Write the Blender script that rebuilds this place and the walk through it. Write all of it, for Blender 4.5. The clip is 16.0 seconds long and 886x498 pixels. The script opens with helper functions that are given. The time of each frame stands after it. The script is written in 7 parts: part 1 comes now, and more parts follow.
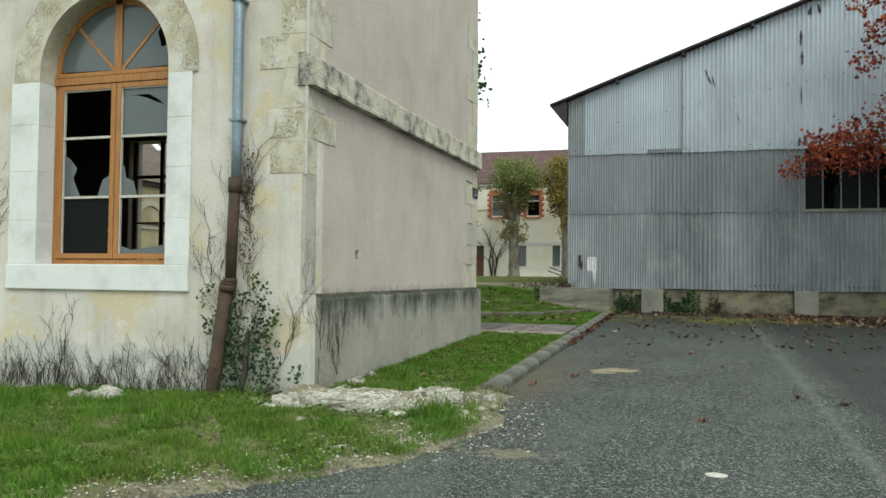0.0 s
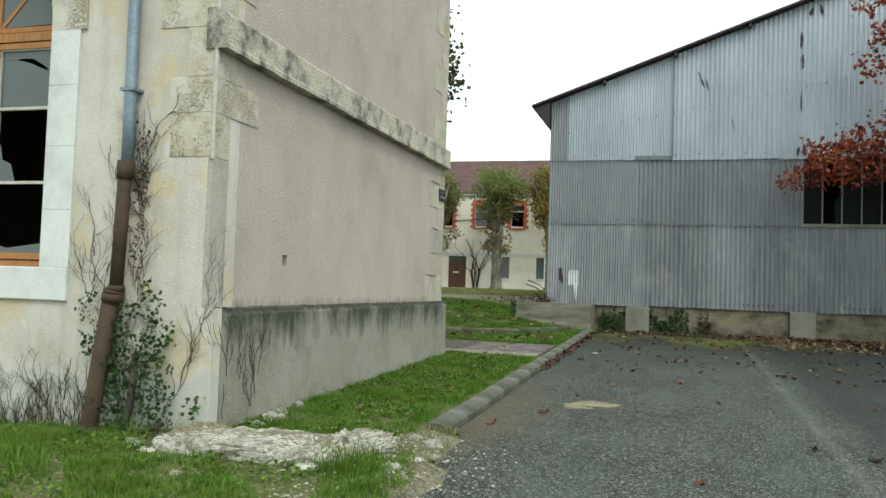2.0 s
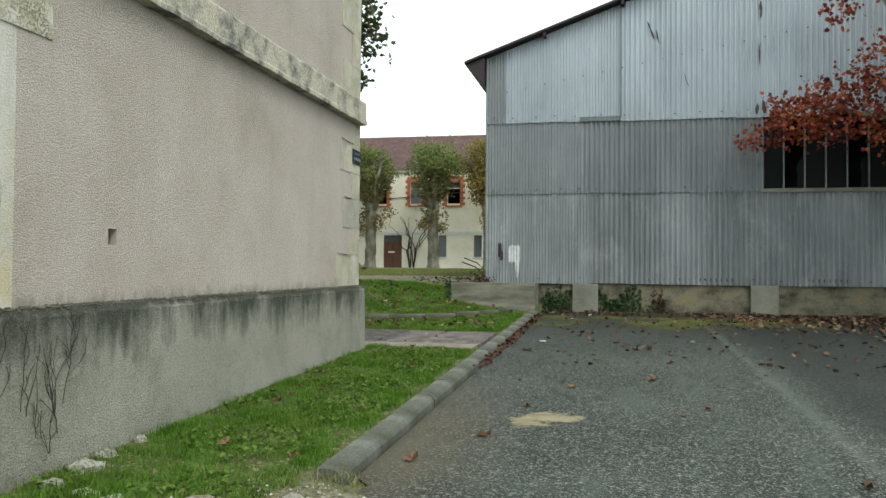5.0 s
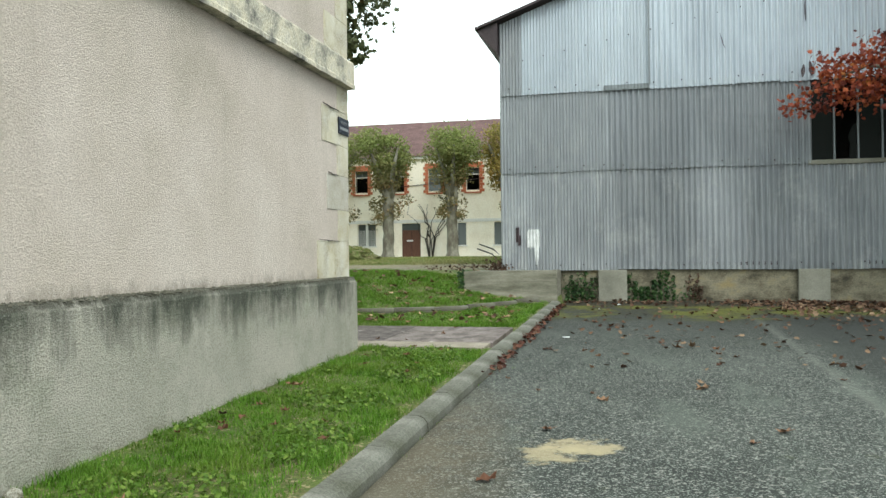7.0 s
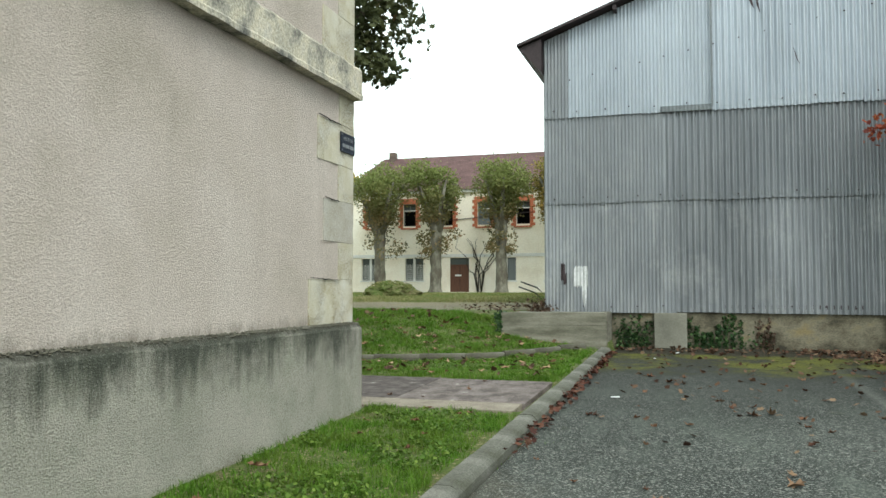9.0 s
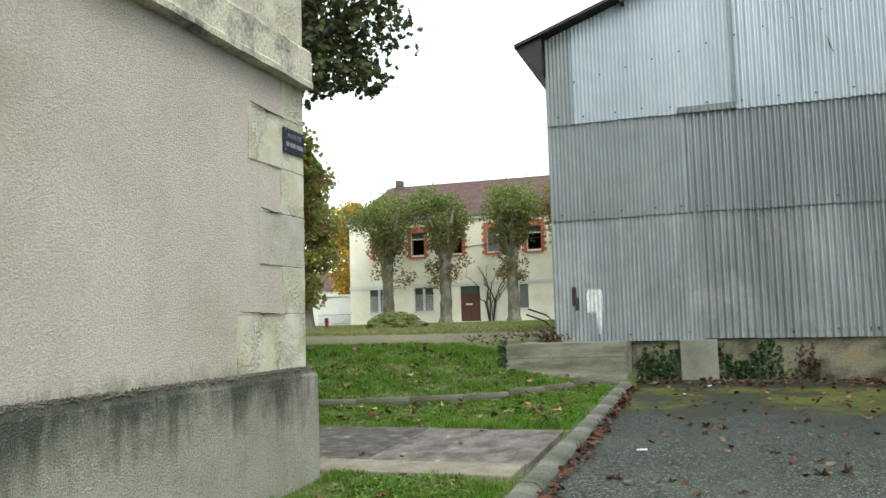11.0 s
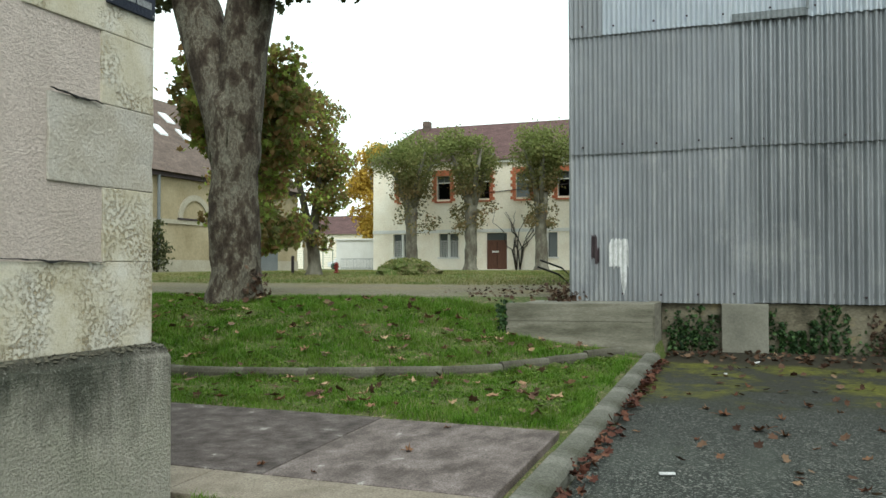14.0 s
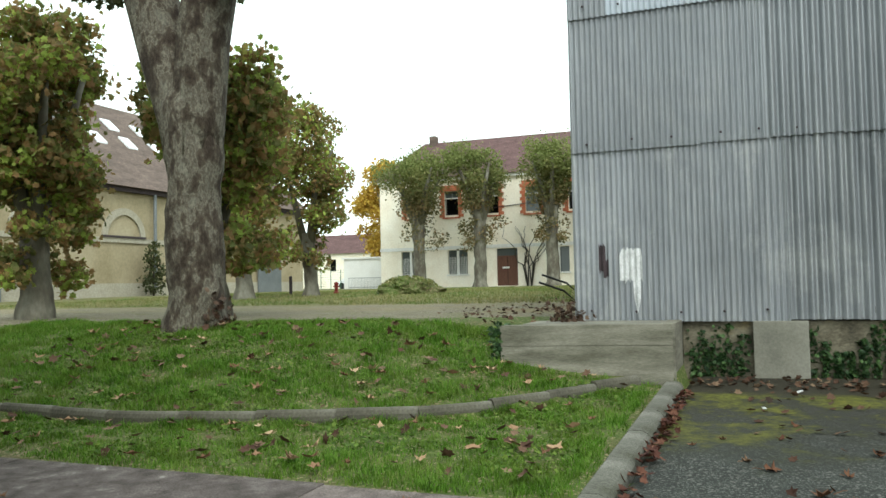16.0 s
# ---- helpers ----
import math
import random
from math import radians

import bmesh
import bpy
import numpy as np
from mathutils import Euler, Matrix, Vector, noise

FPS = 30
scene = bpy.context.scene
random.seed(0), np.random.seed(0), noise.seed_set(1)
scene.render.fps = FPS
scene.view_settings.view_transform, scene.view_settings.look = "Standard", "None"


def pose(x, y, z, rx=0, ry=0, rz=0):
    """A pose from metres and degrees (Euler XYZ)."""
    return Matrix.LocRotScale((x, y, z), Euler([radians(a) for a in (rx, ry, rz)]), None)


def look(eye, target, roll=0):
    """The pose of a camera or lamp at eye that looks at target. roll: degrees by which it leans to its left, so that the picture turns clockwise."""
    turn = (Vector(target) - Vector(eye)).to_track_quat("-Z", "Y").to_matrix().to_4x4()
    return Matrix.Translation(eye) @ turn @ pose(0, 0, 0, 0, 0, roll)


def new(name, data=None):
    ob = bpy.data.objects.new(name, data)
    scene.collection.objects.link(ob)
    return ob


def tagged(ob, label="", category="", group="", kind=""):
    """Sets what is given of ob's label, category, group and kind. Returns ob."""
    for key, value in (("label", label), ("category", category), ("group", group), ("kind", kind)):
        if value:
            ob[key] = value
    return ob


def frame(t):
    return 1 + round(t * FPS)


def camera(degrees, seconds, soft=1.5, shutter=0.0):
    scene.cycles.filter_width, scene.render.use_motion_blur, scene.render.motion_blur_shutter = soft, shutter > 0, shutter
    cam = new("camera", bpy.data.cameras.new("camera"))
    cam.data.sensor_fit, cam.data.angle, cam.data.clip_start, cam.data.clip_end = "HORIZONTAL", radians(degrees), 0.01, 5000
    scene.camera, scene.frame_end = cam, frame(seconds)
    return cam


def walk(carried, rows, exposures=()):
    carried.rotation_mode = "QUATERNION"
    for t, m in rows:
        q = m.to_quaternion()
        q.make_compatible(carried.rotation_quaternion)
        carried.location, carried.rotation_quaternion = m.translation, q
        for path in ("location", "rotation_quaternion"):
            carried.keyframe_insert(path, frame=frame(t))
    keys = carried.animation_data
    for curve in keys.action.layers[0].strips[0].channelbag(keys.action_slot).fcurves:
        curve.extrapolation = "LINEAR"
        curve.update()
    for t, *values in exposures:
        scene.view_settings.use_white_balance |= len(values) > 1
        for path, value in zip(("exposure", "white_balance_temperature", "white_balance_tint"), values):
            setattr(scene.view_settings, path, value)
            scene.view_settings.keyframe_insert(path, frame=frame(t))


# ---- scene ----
cam = camera(57.2, 16.0)
PATH = [
    (0, (0.224, -0.91, 1.72), (-0.367, 0.999, 1.785), 0.6),
    (0.5, (0.183, -0.407, 1.705), (-0.39, 1.508, 1.766), 1.5),
    (1, (0.139, 0.064, 1.727), (-0.339, 2.004, 1.826), 1.1),
    (1.5, (0.088, 0.58, 1.728), (-0.435, 2.508, 1.819), 0.9),
    (2, (0.11, 1.054, 1.761), (-0.449, 2.972, 1.852), 1.9),
    (2.5, (-0.014, 1.507, 1.764), (-0.415, 3.463, 1.876), 0.8),
    (3, (-0.125, 2.034, 1.784), (-0.62, 3.967, 1.906), 1.6),
    (3.5, (-0.159, 2.478, 1.785), (-0.719, 4.397, 1.842), 2.1),
    (4, (-0.25, 2.917, 1.77), (-0.679, 4.87, 1.819), 0.2),
    (6.5, (-0.352, 5.052, 1.767), (-0.759, 7.01, 1.805), 0.5),
    (7, (-0.445, 5.617, 1.74), (-0.911, 7.561, 1.757), -0.6),
    (7.5, (-0.417, 6.018, 1.761), (-0.947, 7.947, 1.757), 0.1),
    (8, (-0.517, 6.526, 1.756), (-0.89, 8.489, 1.856), -1.1),
    (8.5, (-0.507, 7.022, 1.82), (-1.056, 8.943, 1.906), 1.4),
    (11, (-0.768, 9.466, 1.857), (-1.388, 11.36, 2.031), -1.6),
    (11.5, (-0.756, 9.914, 1.924), (-1.434, 11.793, 2.031), -0.5),
    (12, (-0.842, 10.332, 1.916), (-1.418, 12.245, 2.026), -1.6),
    (12.5, (-0.904, 10.891, 1.952), (-1.581, 12.769, 2.059), 1.6),
    (13, (-0.919, 11.321, 1.928), (-1.641, 13.183, 2.021), 1.0),
    (13.5, (-0.981, 11.775, 1.932), (-1.639, 13.663, 2.004), -0.7),
    (14, (-0.984, 12.229, 1.924), (-1.686, 14.101, 1.967), -0.0),
    (14.5, (-1.009, 12.645, 1.952), (-1.678, 14.528, 2.041), 0.4),
    (15, (-1.105, 13.093, 1.926), (-1.851, 14.947, 1.988), 0.4),
    (15.5, (-1.135, 13.519, 1.918), (-1.979, 15.332, 1.941), 0.6),
    (16, (-1.202, 13.957, 1.927), (-1.935, 15.816, 2.013), -1.2),
]
LIGHT = [(0, -0.08), (0.5, 0.0), (1.5, -0.02), (3.5, -0.06), (4.0, -0.1), (6.5, 0.34), (7.0, 0.5), (7.5, 0.54), (8.0, 0.5), (8.5, 0.28), (11.0, 0.32), (11.5, 0.1), (13.0, 0.08), (13.5, 0.0), (14.0, 0.04), (15.0, 0.08), (15.5, 0.08), (16.0, 0.32)]
walk(cam, [(t, look(eye, target, roll)) for t, eye, target, roll in PATH], LIGHT)

# ---- light: a bright, closed cloud cover with a very soft sun behind it ----
world = bpy.data.worlds.new("overcast_sky")
scene.world = world
world.use_nodes = True
wn, wl = world.node_tree.nodes, world.node_tree.links
bg = wn["Background"]
sky = wn.new("ShaderNodeTexSky")
sky.sky_type, sky.sun_disc = "NISHITA", False
sky.sun_elevation, sky.sun_rotation = radians(48), radians(144)
wmix = wn.new("ShaderNodeMix")
wmix.data_type = "RGBA"
wmix.inputs["Factor"].default_value = 0.93
wl.new(sky.outputs["Color"], wmix.inputs["A"])
wmix.inputs["B"].default_value = (9.55, 10.9, 10.55, 1)
wl.new(wmix.outputs["Result"], bg.inputs["Color"])
bg.inputs["Strength"].default_value = 0.15
sun = new("sun", bpy.data.lights.new("sun", "SUN"))
sun.data.energy, sun.data.angle, sun.data.color = 1.75, radians(25), (0.97, 0.99, 0.93)
sun.matrix_world = look((8, -11, 15), (0, 0, 0))


# ---- materials ----
def mat_new(name, rough=0.85, metal=0.0, spec=0.3):
    m = bpy.data.materials.new(name)
    m.use_nodes = True
    b = m.node_tree.nodes["Principled BSDF"]
    b.inputs["Roughness"].default_value, b.inputs["Metallic"].default_value = rough, metal
    b.inputs["Specular IOR Level"].default_value = spec
    return m, m.node_tree.nodes, m.node_tree.links, b


def coords(nodes, links, scale=(1, 1, 1)):
    tc, mp = nodes.new("ShaderNodeTexCoord"), nodes.new("ShaderNodeMapping")
    mp.inputs["Scale"].default_value = scale
    links.new(tc.outputs["Object"], mp.inputs["Vector"])
    return mp.outputs["Vector"]


def noise_node(nodes, links, vec, scale, detail=5.0, rough=0.6):
    n = nodes.new("ShaderNodeTexNoise")
    n.inputs["Scale"].default_value, n.inputs["Detail"].default_value, n.inputs["Roughness"].default_value = scale, detail, rough
    links.new(vec, n.inputs["Vector"])
    return n.outputs["Fac"]


def ramp(nodes, links, fac, stops):
    r = nodes.new("ShaderNodeValToRGB")
    els = r.color_ramp.elements
    while len(els) < len(stops):
        els.new(0.5)
    for e, (p, c) in zip(els, stops):
        e.position = p
        e.color = (*c, 1) if len(c) == 3 else c
    links.new(fac, r.inputs["Fac"])
    return r.outputs["Color"]


def mix(nodes, links, fac, a, b):
    m = nodes.new("ShaderNodeMix")
    m.data_type = "RGBA"
    for key, v in (("Factor", fac), ("A", a), ("B", b)):
        if isinstance(v, (int, float)):
            m.inputs[key].default_value = v
        elif isinstance(v, tuple):
            m.inputs[key].default_value = (*v, 1)
        else:
            links.new(v, m.inputs[key])
    return m.outputs["Result"]


def math_node(nodes, links, op, a, b):
    m = nodes.new("ShaderNodeMath")
    m.operation = op
    m.use_clamp = True
    for i, v in enumerate((a, b)):
        if isinstance(v, (int, float)):
            m.inputs[i].default_value = v
        else:
            links.new(v, m.inputs[i])
    return m.outputs[0]


def axis_ramp(nodes, links, axis, lo, hi):
    """0 below lo, 1 above hi, along an axis of the place."""
    tc, sp, mr = nodes.new("ShaderNodeTexCoord"), nodes.new("ShaderNodeSeparateXYZ"), nodes.new("ShaderNodeMapRange")
    links.new(tc.outputs["Object"], sp.inputs["Vector"])
    links.new(sp.outputs[axis], mr.inputs["Value"])
    mr.inputs["From Min"].default_value, mr.inputs["From Max"].default_value = lo, hi
    return mr.outputs["Result"]


def bump(nodes, links, b, height, strength, distance):
    n = nodes.new("ShaderNodeBump")
    n.inputs["Strength"].default_value, n.inputs["Distance"].default_value = strength, distance
    links.new(height, n.inputs["Height"])
    links.new(n.outputs["Normal"], b.inputs["Normal"])


def surf(name, stops, scale=3.0, fine=60.0, rough=0.85, metal=0.0, bump_d=0.004, stretch=(1, 1, 1), spec=0.3, grain=0.25):
    """A plain surface with variation at two scales and a fine relief."""
    m, n, l, b = mat_new(name, rough, metal, spec)
    v = coords(n, l, stretch)
    big, small = noise_node(n, l, v, scale, 6), noise_node(n, l, v, fine, 4)
    c = ramp(n, l, big, stops)
    dark = ramp(n, l, small, [(0.3, (1 - grain,) * 3), (0.7, (1 + grain * 0.3,) * 3)])
    mm = n.new("ShaderNodeMix")
    mm.data_type, mm.blend_type = "RGBA", "MULTIPLY"
    mm.inputs["Factor"].default_value = 1.0
    l.new(c, mm.inputs["A"]), l.new(dark, mm.inputs["B"])
    l.new(mm.outputs["Result"], b.inputs["Base Color"])
    if bump_d:
        bump(n, l, b, small, 0.8, bump_d)
    return m


def island(name, stops, rough=0.7, trans=0.0, per_object=False, patch=None, spec=0.2, clump=None, high=None):
    """A colour for each loose piece of a mesh (or each object)."""
    m, n, l, b = mat_new(name, rough, 0.0, spec)
    if per_object:
        r = n.new("ShaderNodeObjectInfo").outputs["Random"]
    else:
        r = n.new("ShaderNodeNewGeometry").outputs["Random Per Island"]
    if clump:
        scale, weight = clump
        big = ramp(n, l, noise_node(n, l, coords(n, l), scale, 2, 0.5), [(0.32, (0, 0, 0)), (0.68, (1, 1, 1))])
        r = mix(n, l, weight, r, big)
    c = ramp(n, l, r, stops)
    if high:
        z0, z1, tint, amount = high
        c = mix(n, l, ramp(n, l, axis_ramp(n, l, "Z", z0, z1), [(0.0, (0, 0, 0)), (1.0, (amount,) * 3)]), c, tint)
    if patch:
        scale, tint, amount = patch
        c = mix(n, l, ramp(n, l, noise_node(n, l, coords(n, l), scale, 5, 0.65), [(0.44, (0, 0, 0)), (0.62, (amount,) * 3)]), c, tint)
    l.new(c, b.inputs["Base Color"])
    if trans:
        t, ms = n.new("ShaderNodeBsdfTranslucent"), n.new("ShaderNodeMixShader")
        l.new(c, t.inputs["Color"])
        ms.inputs["Fac"].default_value = trans
        l.new(b.outputs[0], ms.inputs[1]), l.new(t.outputs[0], ms.inputs[2])
        l.new(ms.outputs[0], n["Material Output"].inputs["Surface"])
    return m


# rough-cast side wall, with faint vertical stains
def wall_material(name, stops, z_dirt, dirt, patch=None, runs=0.45, grain=0.22, relief=0.02, base=None):
    m, n, l, b = mat_new(name, 0.92)
    v, vs = coords(n, l), coords(n, l, (1.6, 1.6, 0.22))
    c = ramp(n, l, noise_node(n, l, v, 0.8, 6), stops)
    streak = noise_node(n, l, vs, 2.2, 5)
    c = mix(n, l, ramp(n, l, streak, [(0.52, (0, 0, 0)), (0.8, (runs,) * 3)]), c, dirt)
    if patch:
        c = mix(n, l, ramp(n, l, noise_node(n, l, v, 1.7, 7, 0.65), [(0.52, (0, 0, 0)), (0.62, (0.9,) * 3)]), c, patch)
    if base:
        edge = math_node(n, l, "ADD", math_node(n, l, "SUBTRACT", 1.0, axis_ramp(n, l, "Z", base[0], base[1])), math_node(n, l, "MULTIPLY", math_node(n, l, "SUBTRACT", noise_node(n, l, v, 2.2, 5, 0.6), 0.4), 0.9))
        c = mix(n, l, ramp(n, l, edge, [(0.5, (0, 0, 0)), (0.6, (0.8,) * 3)]), c, base[2])
    low = math_node(n, l, "SUBTRACT", 1.0, axis_ramp(n, l, "Z", *z_dirt))
    spots = noise_node(n, l, coords(n, l, (3, 3, 1.2)), 3.0, 8, 0.75)
    c = mix(n, l, ramp(n, l, math_node(n, l, "MULTIPLY", low, spots), [(0.3, (0, 0, 0)), (0.5, (0.8,) * 3)]), c, dirt)
    fine = noise_node(n, l, coords(n, l, (1, 0.85, 1.1)), 68, 5, 0.66)
    # hollows darker, crests paler: the roughcast's relief shading is put into the colour
    c = mix(n, l, ramp(n, l, fine, [(0.38, (grain,) * 3), (0.56, (0, 0, 0))]), c, tuple(x * 0.5 for x in stops[0][1]))
    c = mix(n, l, ramp(n, l, fine, [(0.56, (0, 0, 0)), (0.68, (grain,) * 3)]), c, tuple(min(0.9, x * 1.25) for x in stops[-1][1]))
    l.new(c, b.inputs["Base Color"])
    bump(n, l, b, fine, 1.0, relief)
    return m


M_SIDE = wall_material("roughcast_pinkish", [(0.3, (0.43, 0.372, 0.315)), (0.44, (0.51, 0.438, 0.382)), (0.55, (0.548, 0.47, 0.42)), (0.7, (0.60, 0.522, 0.472))], (1.42, 1.8), (0.24, 0.21, 0.17), None, 0.2, 0.3, 0.018)
M_FRONT = wall_material("lime_render_cream", [(0.3, (0.486, 0.4374, 0.3564)), (0.5, (0.6048, 0.5616, 0.4914)), (0.7, (0.6966, 0.6642, 0.6156))], (-0.2, 1.1), (0.108, 0.108, 0.0918), (0.5832, 0.4914, 0.3132), 0.45, 0.2, 0.010, (0.35, 1.15, (0.5076, 0.5022, 0.459)))


def plinth_material():
    m, n, l, b = mat_new("plinth_render_stained", 0.92)
    v = coords(n, l)
    c = ramp(n, l, noise_node(n, l, v, 0.9, 6), [(0.3, (0.36, 0.345, 0.285)), (0.5, (0.46, 0.435, 0.37)), (0.7, (0.54, 0.50, 0.435))])
    green = ramp(n, l, noise_node(n, l, v, 1.3, 6, 0.65), [(0.5, (0, 0, 0)), (0.66, (0.5,) * 3)])
    c = mix(n, l, green, c, (0.26, 0.275, 0.20))
    # black algae: ragged blotches hanging from the ledge, with runs below them
    blot = math_node(n, l, "MULTIPLY", noise_node(n, l, coords(n, l, (1, 1, 0.7)), 1.2, 10, 0.7), 0.42)
    runs = math_node(n, l, "MULTIPLY", noise_node(n, l, coords(n, l, (6, 6, 0.5)), 1.4, 7, 0.7), 0.22)
    reach = math_node(n, l, "MULTIPLY", axis_ramp(n, l, "Z", 0.5, 1.5), 0.26)
    alg = math_node(n, l, "ADD", reach, math_node(n, l, "ADD", blot, runs))
    c = mix(n, l, ramp(n, l, alg, [(0.455, (0, 0, 0)), (0.5, (0.38,) * 3), (0.57, (0.92,) * 3)]), c, (0.045, 0.052, 0.038))
    low = math_node(n, l, "MULTIPLY", math_node(n, l, "SUBTRACT", 1.0, axis_ramp(n, l, "Z", 0.2, 1.1)), noise_node(n, l, v, 2.3, 8, 0.75))
    c = mix(n, l, ramp(n, l, low, [(0.36, (0, 0, 0)), (0.52, (0.5,) * 3)]), c, (0.19, 0.165, 0.115))
    ledge = math_node(n, l, "MULTIPLY", axis_ramp(n, l, "Z", 1.36, 1.43), noise_node(n, l, v, 9, 7, 0.75))
    c = mix(n, l, ramp(n, l, ledge, [(0.38, (0, 0, 0)), (0.54, (0.85,) * 3)]), c, (0.075, 0.07, 0.055))
    fine = noise_node(n, l, v, 70, 4, 0.62)
    # grain with shading painted in: pits darkened, raised grains lightened
    c = mix(n, l, ramp(n, l, fine, [(0.36, (0.45,) * 3), (0.5, (0, 0, 0))]), c, (0.12, 0.12, 0.09))
    c = mix(n, l, ramp(n, l, fine, [(0.54, (0, 0, 0)), (0.68, (0.3,) * 3)]), c, (0.60, 0.58, 0.51))
    l.new(c, b.inputs["Base Color"])
    bump(n, l, b, fine, 1.0, 0.045)
    return m


M_PLINTH = plinth_material()
def stone_material():
    """Cream limestone: smooth skin broken by ochre pits."""
    m, n, l, b = mat_new("worn_limestone", 0.94)
    v = coords(n, l)
    c = ramp(n, l, noise_node(n, l, v, 3.5, 6), [(0.34, (0.46, 0.41, 0.295)), (0.5, (0.55, 0.51, 0.41)), (0.66, (0.59, 0.565, 0.50))])
    where = ramp(n, l, noise_node(n, l, v, 2.6, 4, 0.6), [(0.42, (0.1,) * 3), (0.62, (1, 1, 1))])
    pits = noise_node(n, l, v, 42, 6, 0.65)
    hole = math_node(n, l, "MULTIPLY", where, ramp(n, l, pits, [(0.38, (1, 1, 1)), (0.52, (0, 0, 0))]))
    c = mix(n, l, math_node(n, l, "MULTIPLY", hole, 0.7), c, (0.385, 0.28, 0.13))
    c = mix(n, l, ramp(n, l, noise_node(n, l, v, 90, 4), [(0.35, (0.3,) * 3), (0.55, (0, 0, 0))]), c, (0.25, 0.225, 0.17))
    l.new(c, b.inputs["Base Color"])
    bump(n, l, b, math_node(n, l, "SUBTRACT", 1.0, hole), 1.0, 0.011)
    return m


M_STONE = stone_material()
M_PALEROCK = surf("pale_broken_limestone", [(0.34, (0.22, 0.195, 0.135)), (0.46, (0.42, 0.39, 0.32)), (0.6, (0.60, 0.575, 0.50))], 5.0, 30.0, 0.95, bump_d=0.02, grain=0.35)
M_CEMENT = surf("smooth_cement", [(0.3, (0.38, 0.345, 0.28)), (0.45, (0.43, 0.395, 0.335)), (0.6, (0.47, 0.44, 0.39))], 3.5, 60.0, 0.9, bump_d=0.012)
M_BAND = surf("stone_band_lichen", [(0.38, (0.15, 0.145, 0.13)), (0.49, (0.44, 0.41, 0.34)), (0.6, (0.60, 0.54, 0.42)), (0.75, (0.56, 0.53, 0.47))], 3.2, 38.0, 0.95, bump_d=0.012, grain=0.5)
M_TRIM = surf("white_painted_stone", [(0.3, (0.528, 0.5368, 0.5104)), (0.5, (0.6512, 0.66, 0.6336)), (0.75, (0.704, 0.704, 0.6864))], 2.0, 45.0, 0.85, bump_d=0.0012, grain=0.12)
M_WOOD = surf("varnished_orange_wood", [(0.3, (0.27, 0.115, 0.035)), (0.6, (0.42, 0.19, 0.06))], 3.0, 60.0, 0.5, stretch=(12, 12, 1.2), bump_d=0.002)
M_PUTTY = surf("weathered_sash", [(0.3, (0.45, 0.42, 0.36)), (0.7, (0.6, 0.57, 0.5))], 6, 50, 0.8)
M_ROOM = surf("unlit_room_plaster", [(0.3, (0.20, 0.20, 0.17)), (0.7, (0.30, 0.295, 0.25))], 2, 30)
M_ZINC = surf("zinc_pipe", [(0.3, (0.17, 0.22, 0.26)), (0.7, (0.25, 0.31, 0.35))], 2.0, 30, 0.5, 0.35, bump_d=0.001)
M_IRON = surf("brown_cast_iron", [(0.3, (0.048, 0.034, 0.022)), (0.55, (0.077, 0.050, 0.032)), (0.75, (0.096, 0.084, 0.045))], 4.0, 50, 0.8, 0.1, bump_d=0.003)
M_CONC = surf("grey_concrete", [(0.3, (0.146, 0.143, 0.117)), (0.5, (0.210, 0.204, 0.167)), (0.72, (0.257, 0.251, 0.212))], 1.6, 28.0, 0.92, bump_d=0.004, grain=0.2)
M_KERB = surf("kerb_concrete", [(0.34, (0.075, 0.077, 0.052)), (0.46, (0.118, 0.118, 0.095)), (0.58, (0.16, 0.158, 0.134)), (0.68, (0.225, 0.22, 0.19))], 2.0, 60.0, 0.94, bump_d=0.008, grain=0.5)
M_FOOT = surf("stained_footing_concrete", [(0.34, (0.05, 0.045, 0.032)), (0.45, (0.13, 0.115, 0.08)), (0.56, (0.20, 0.18, 0.13)), (0.68, (0.24, 0.19, 0.10))], 1.5, 24.0, 0.94, stretch=(1, 1, 1.6), bump_d=0.006, grain=0.3)
M_BOARDED = surf("board_marked_concrete", [(0.34, (0.12, 0.115, 0.085)), (0.5, (0.20, 0.19, 0.15)), (0.66, (0.28, 0.265, 0.215))], 1.3, 22.0, 0.93, stretch=(1, 1, 5), bump_d=0.006, grain=0.3)
M_SLAB = surf("pinkish_slab", [(0.34, (0.10, 0.081, 0.073)), (0.46, (0.16, 0.131, 0.121)), (0.56, (0.215, 0.178, 0.167)), (0.64, (0.27, 0.23, 0.217)), (0.69, (0.46, 0.43, 0.40))], 5.0, 85.0, 0.92, bump_d=0.008, grain=0.6, stretch=(1, 0.6, 1))
M_SLABDARK = surf("dark_slab", [(0.34, (0.062, 0.05, 0.045)), (0.46, (0.10, 0.082, 0.076)), (0.56, (0.135, 0.112, 0.105)), (0.66, (0.19, 0.165, 0.155)), (0.7, (0.36, 0.34, 0.315))], 6.0, 85.0, 0.92, bump_d=0.008, grain=0.6)
M_SLAB2 = surf("beige_slab", [(0.3, (0.20, 0.168, 0.13)), (0.5, (0.28, 0.24, 0.19)), (0.7, (0.35, 0.31, 0.25))], 4.0, 75.0, 0.9, bump_d=0.006, grain=0.5)
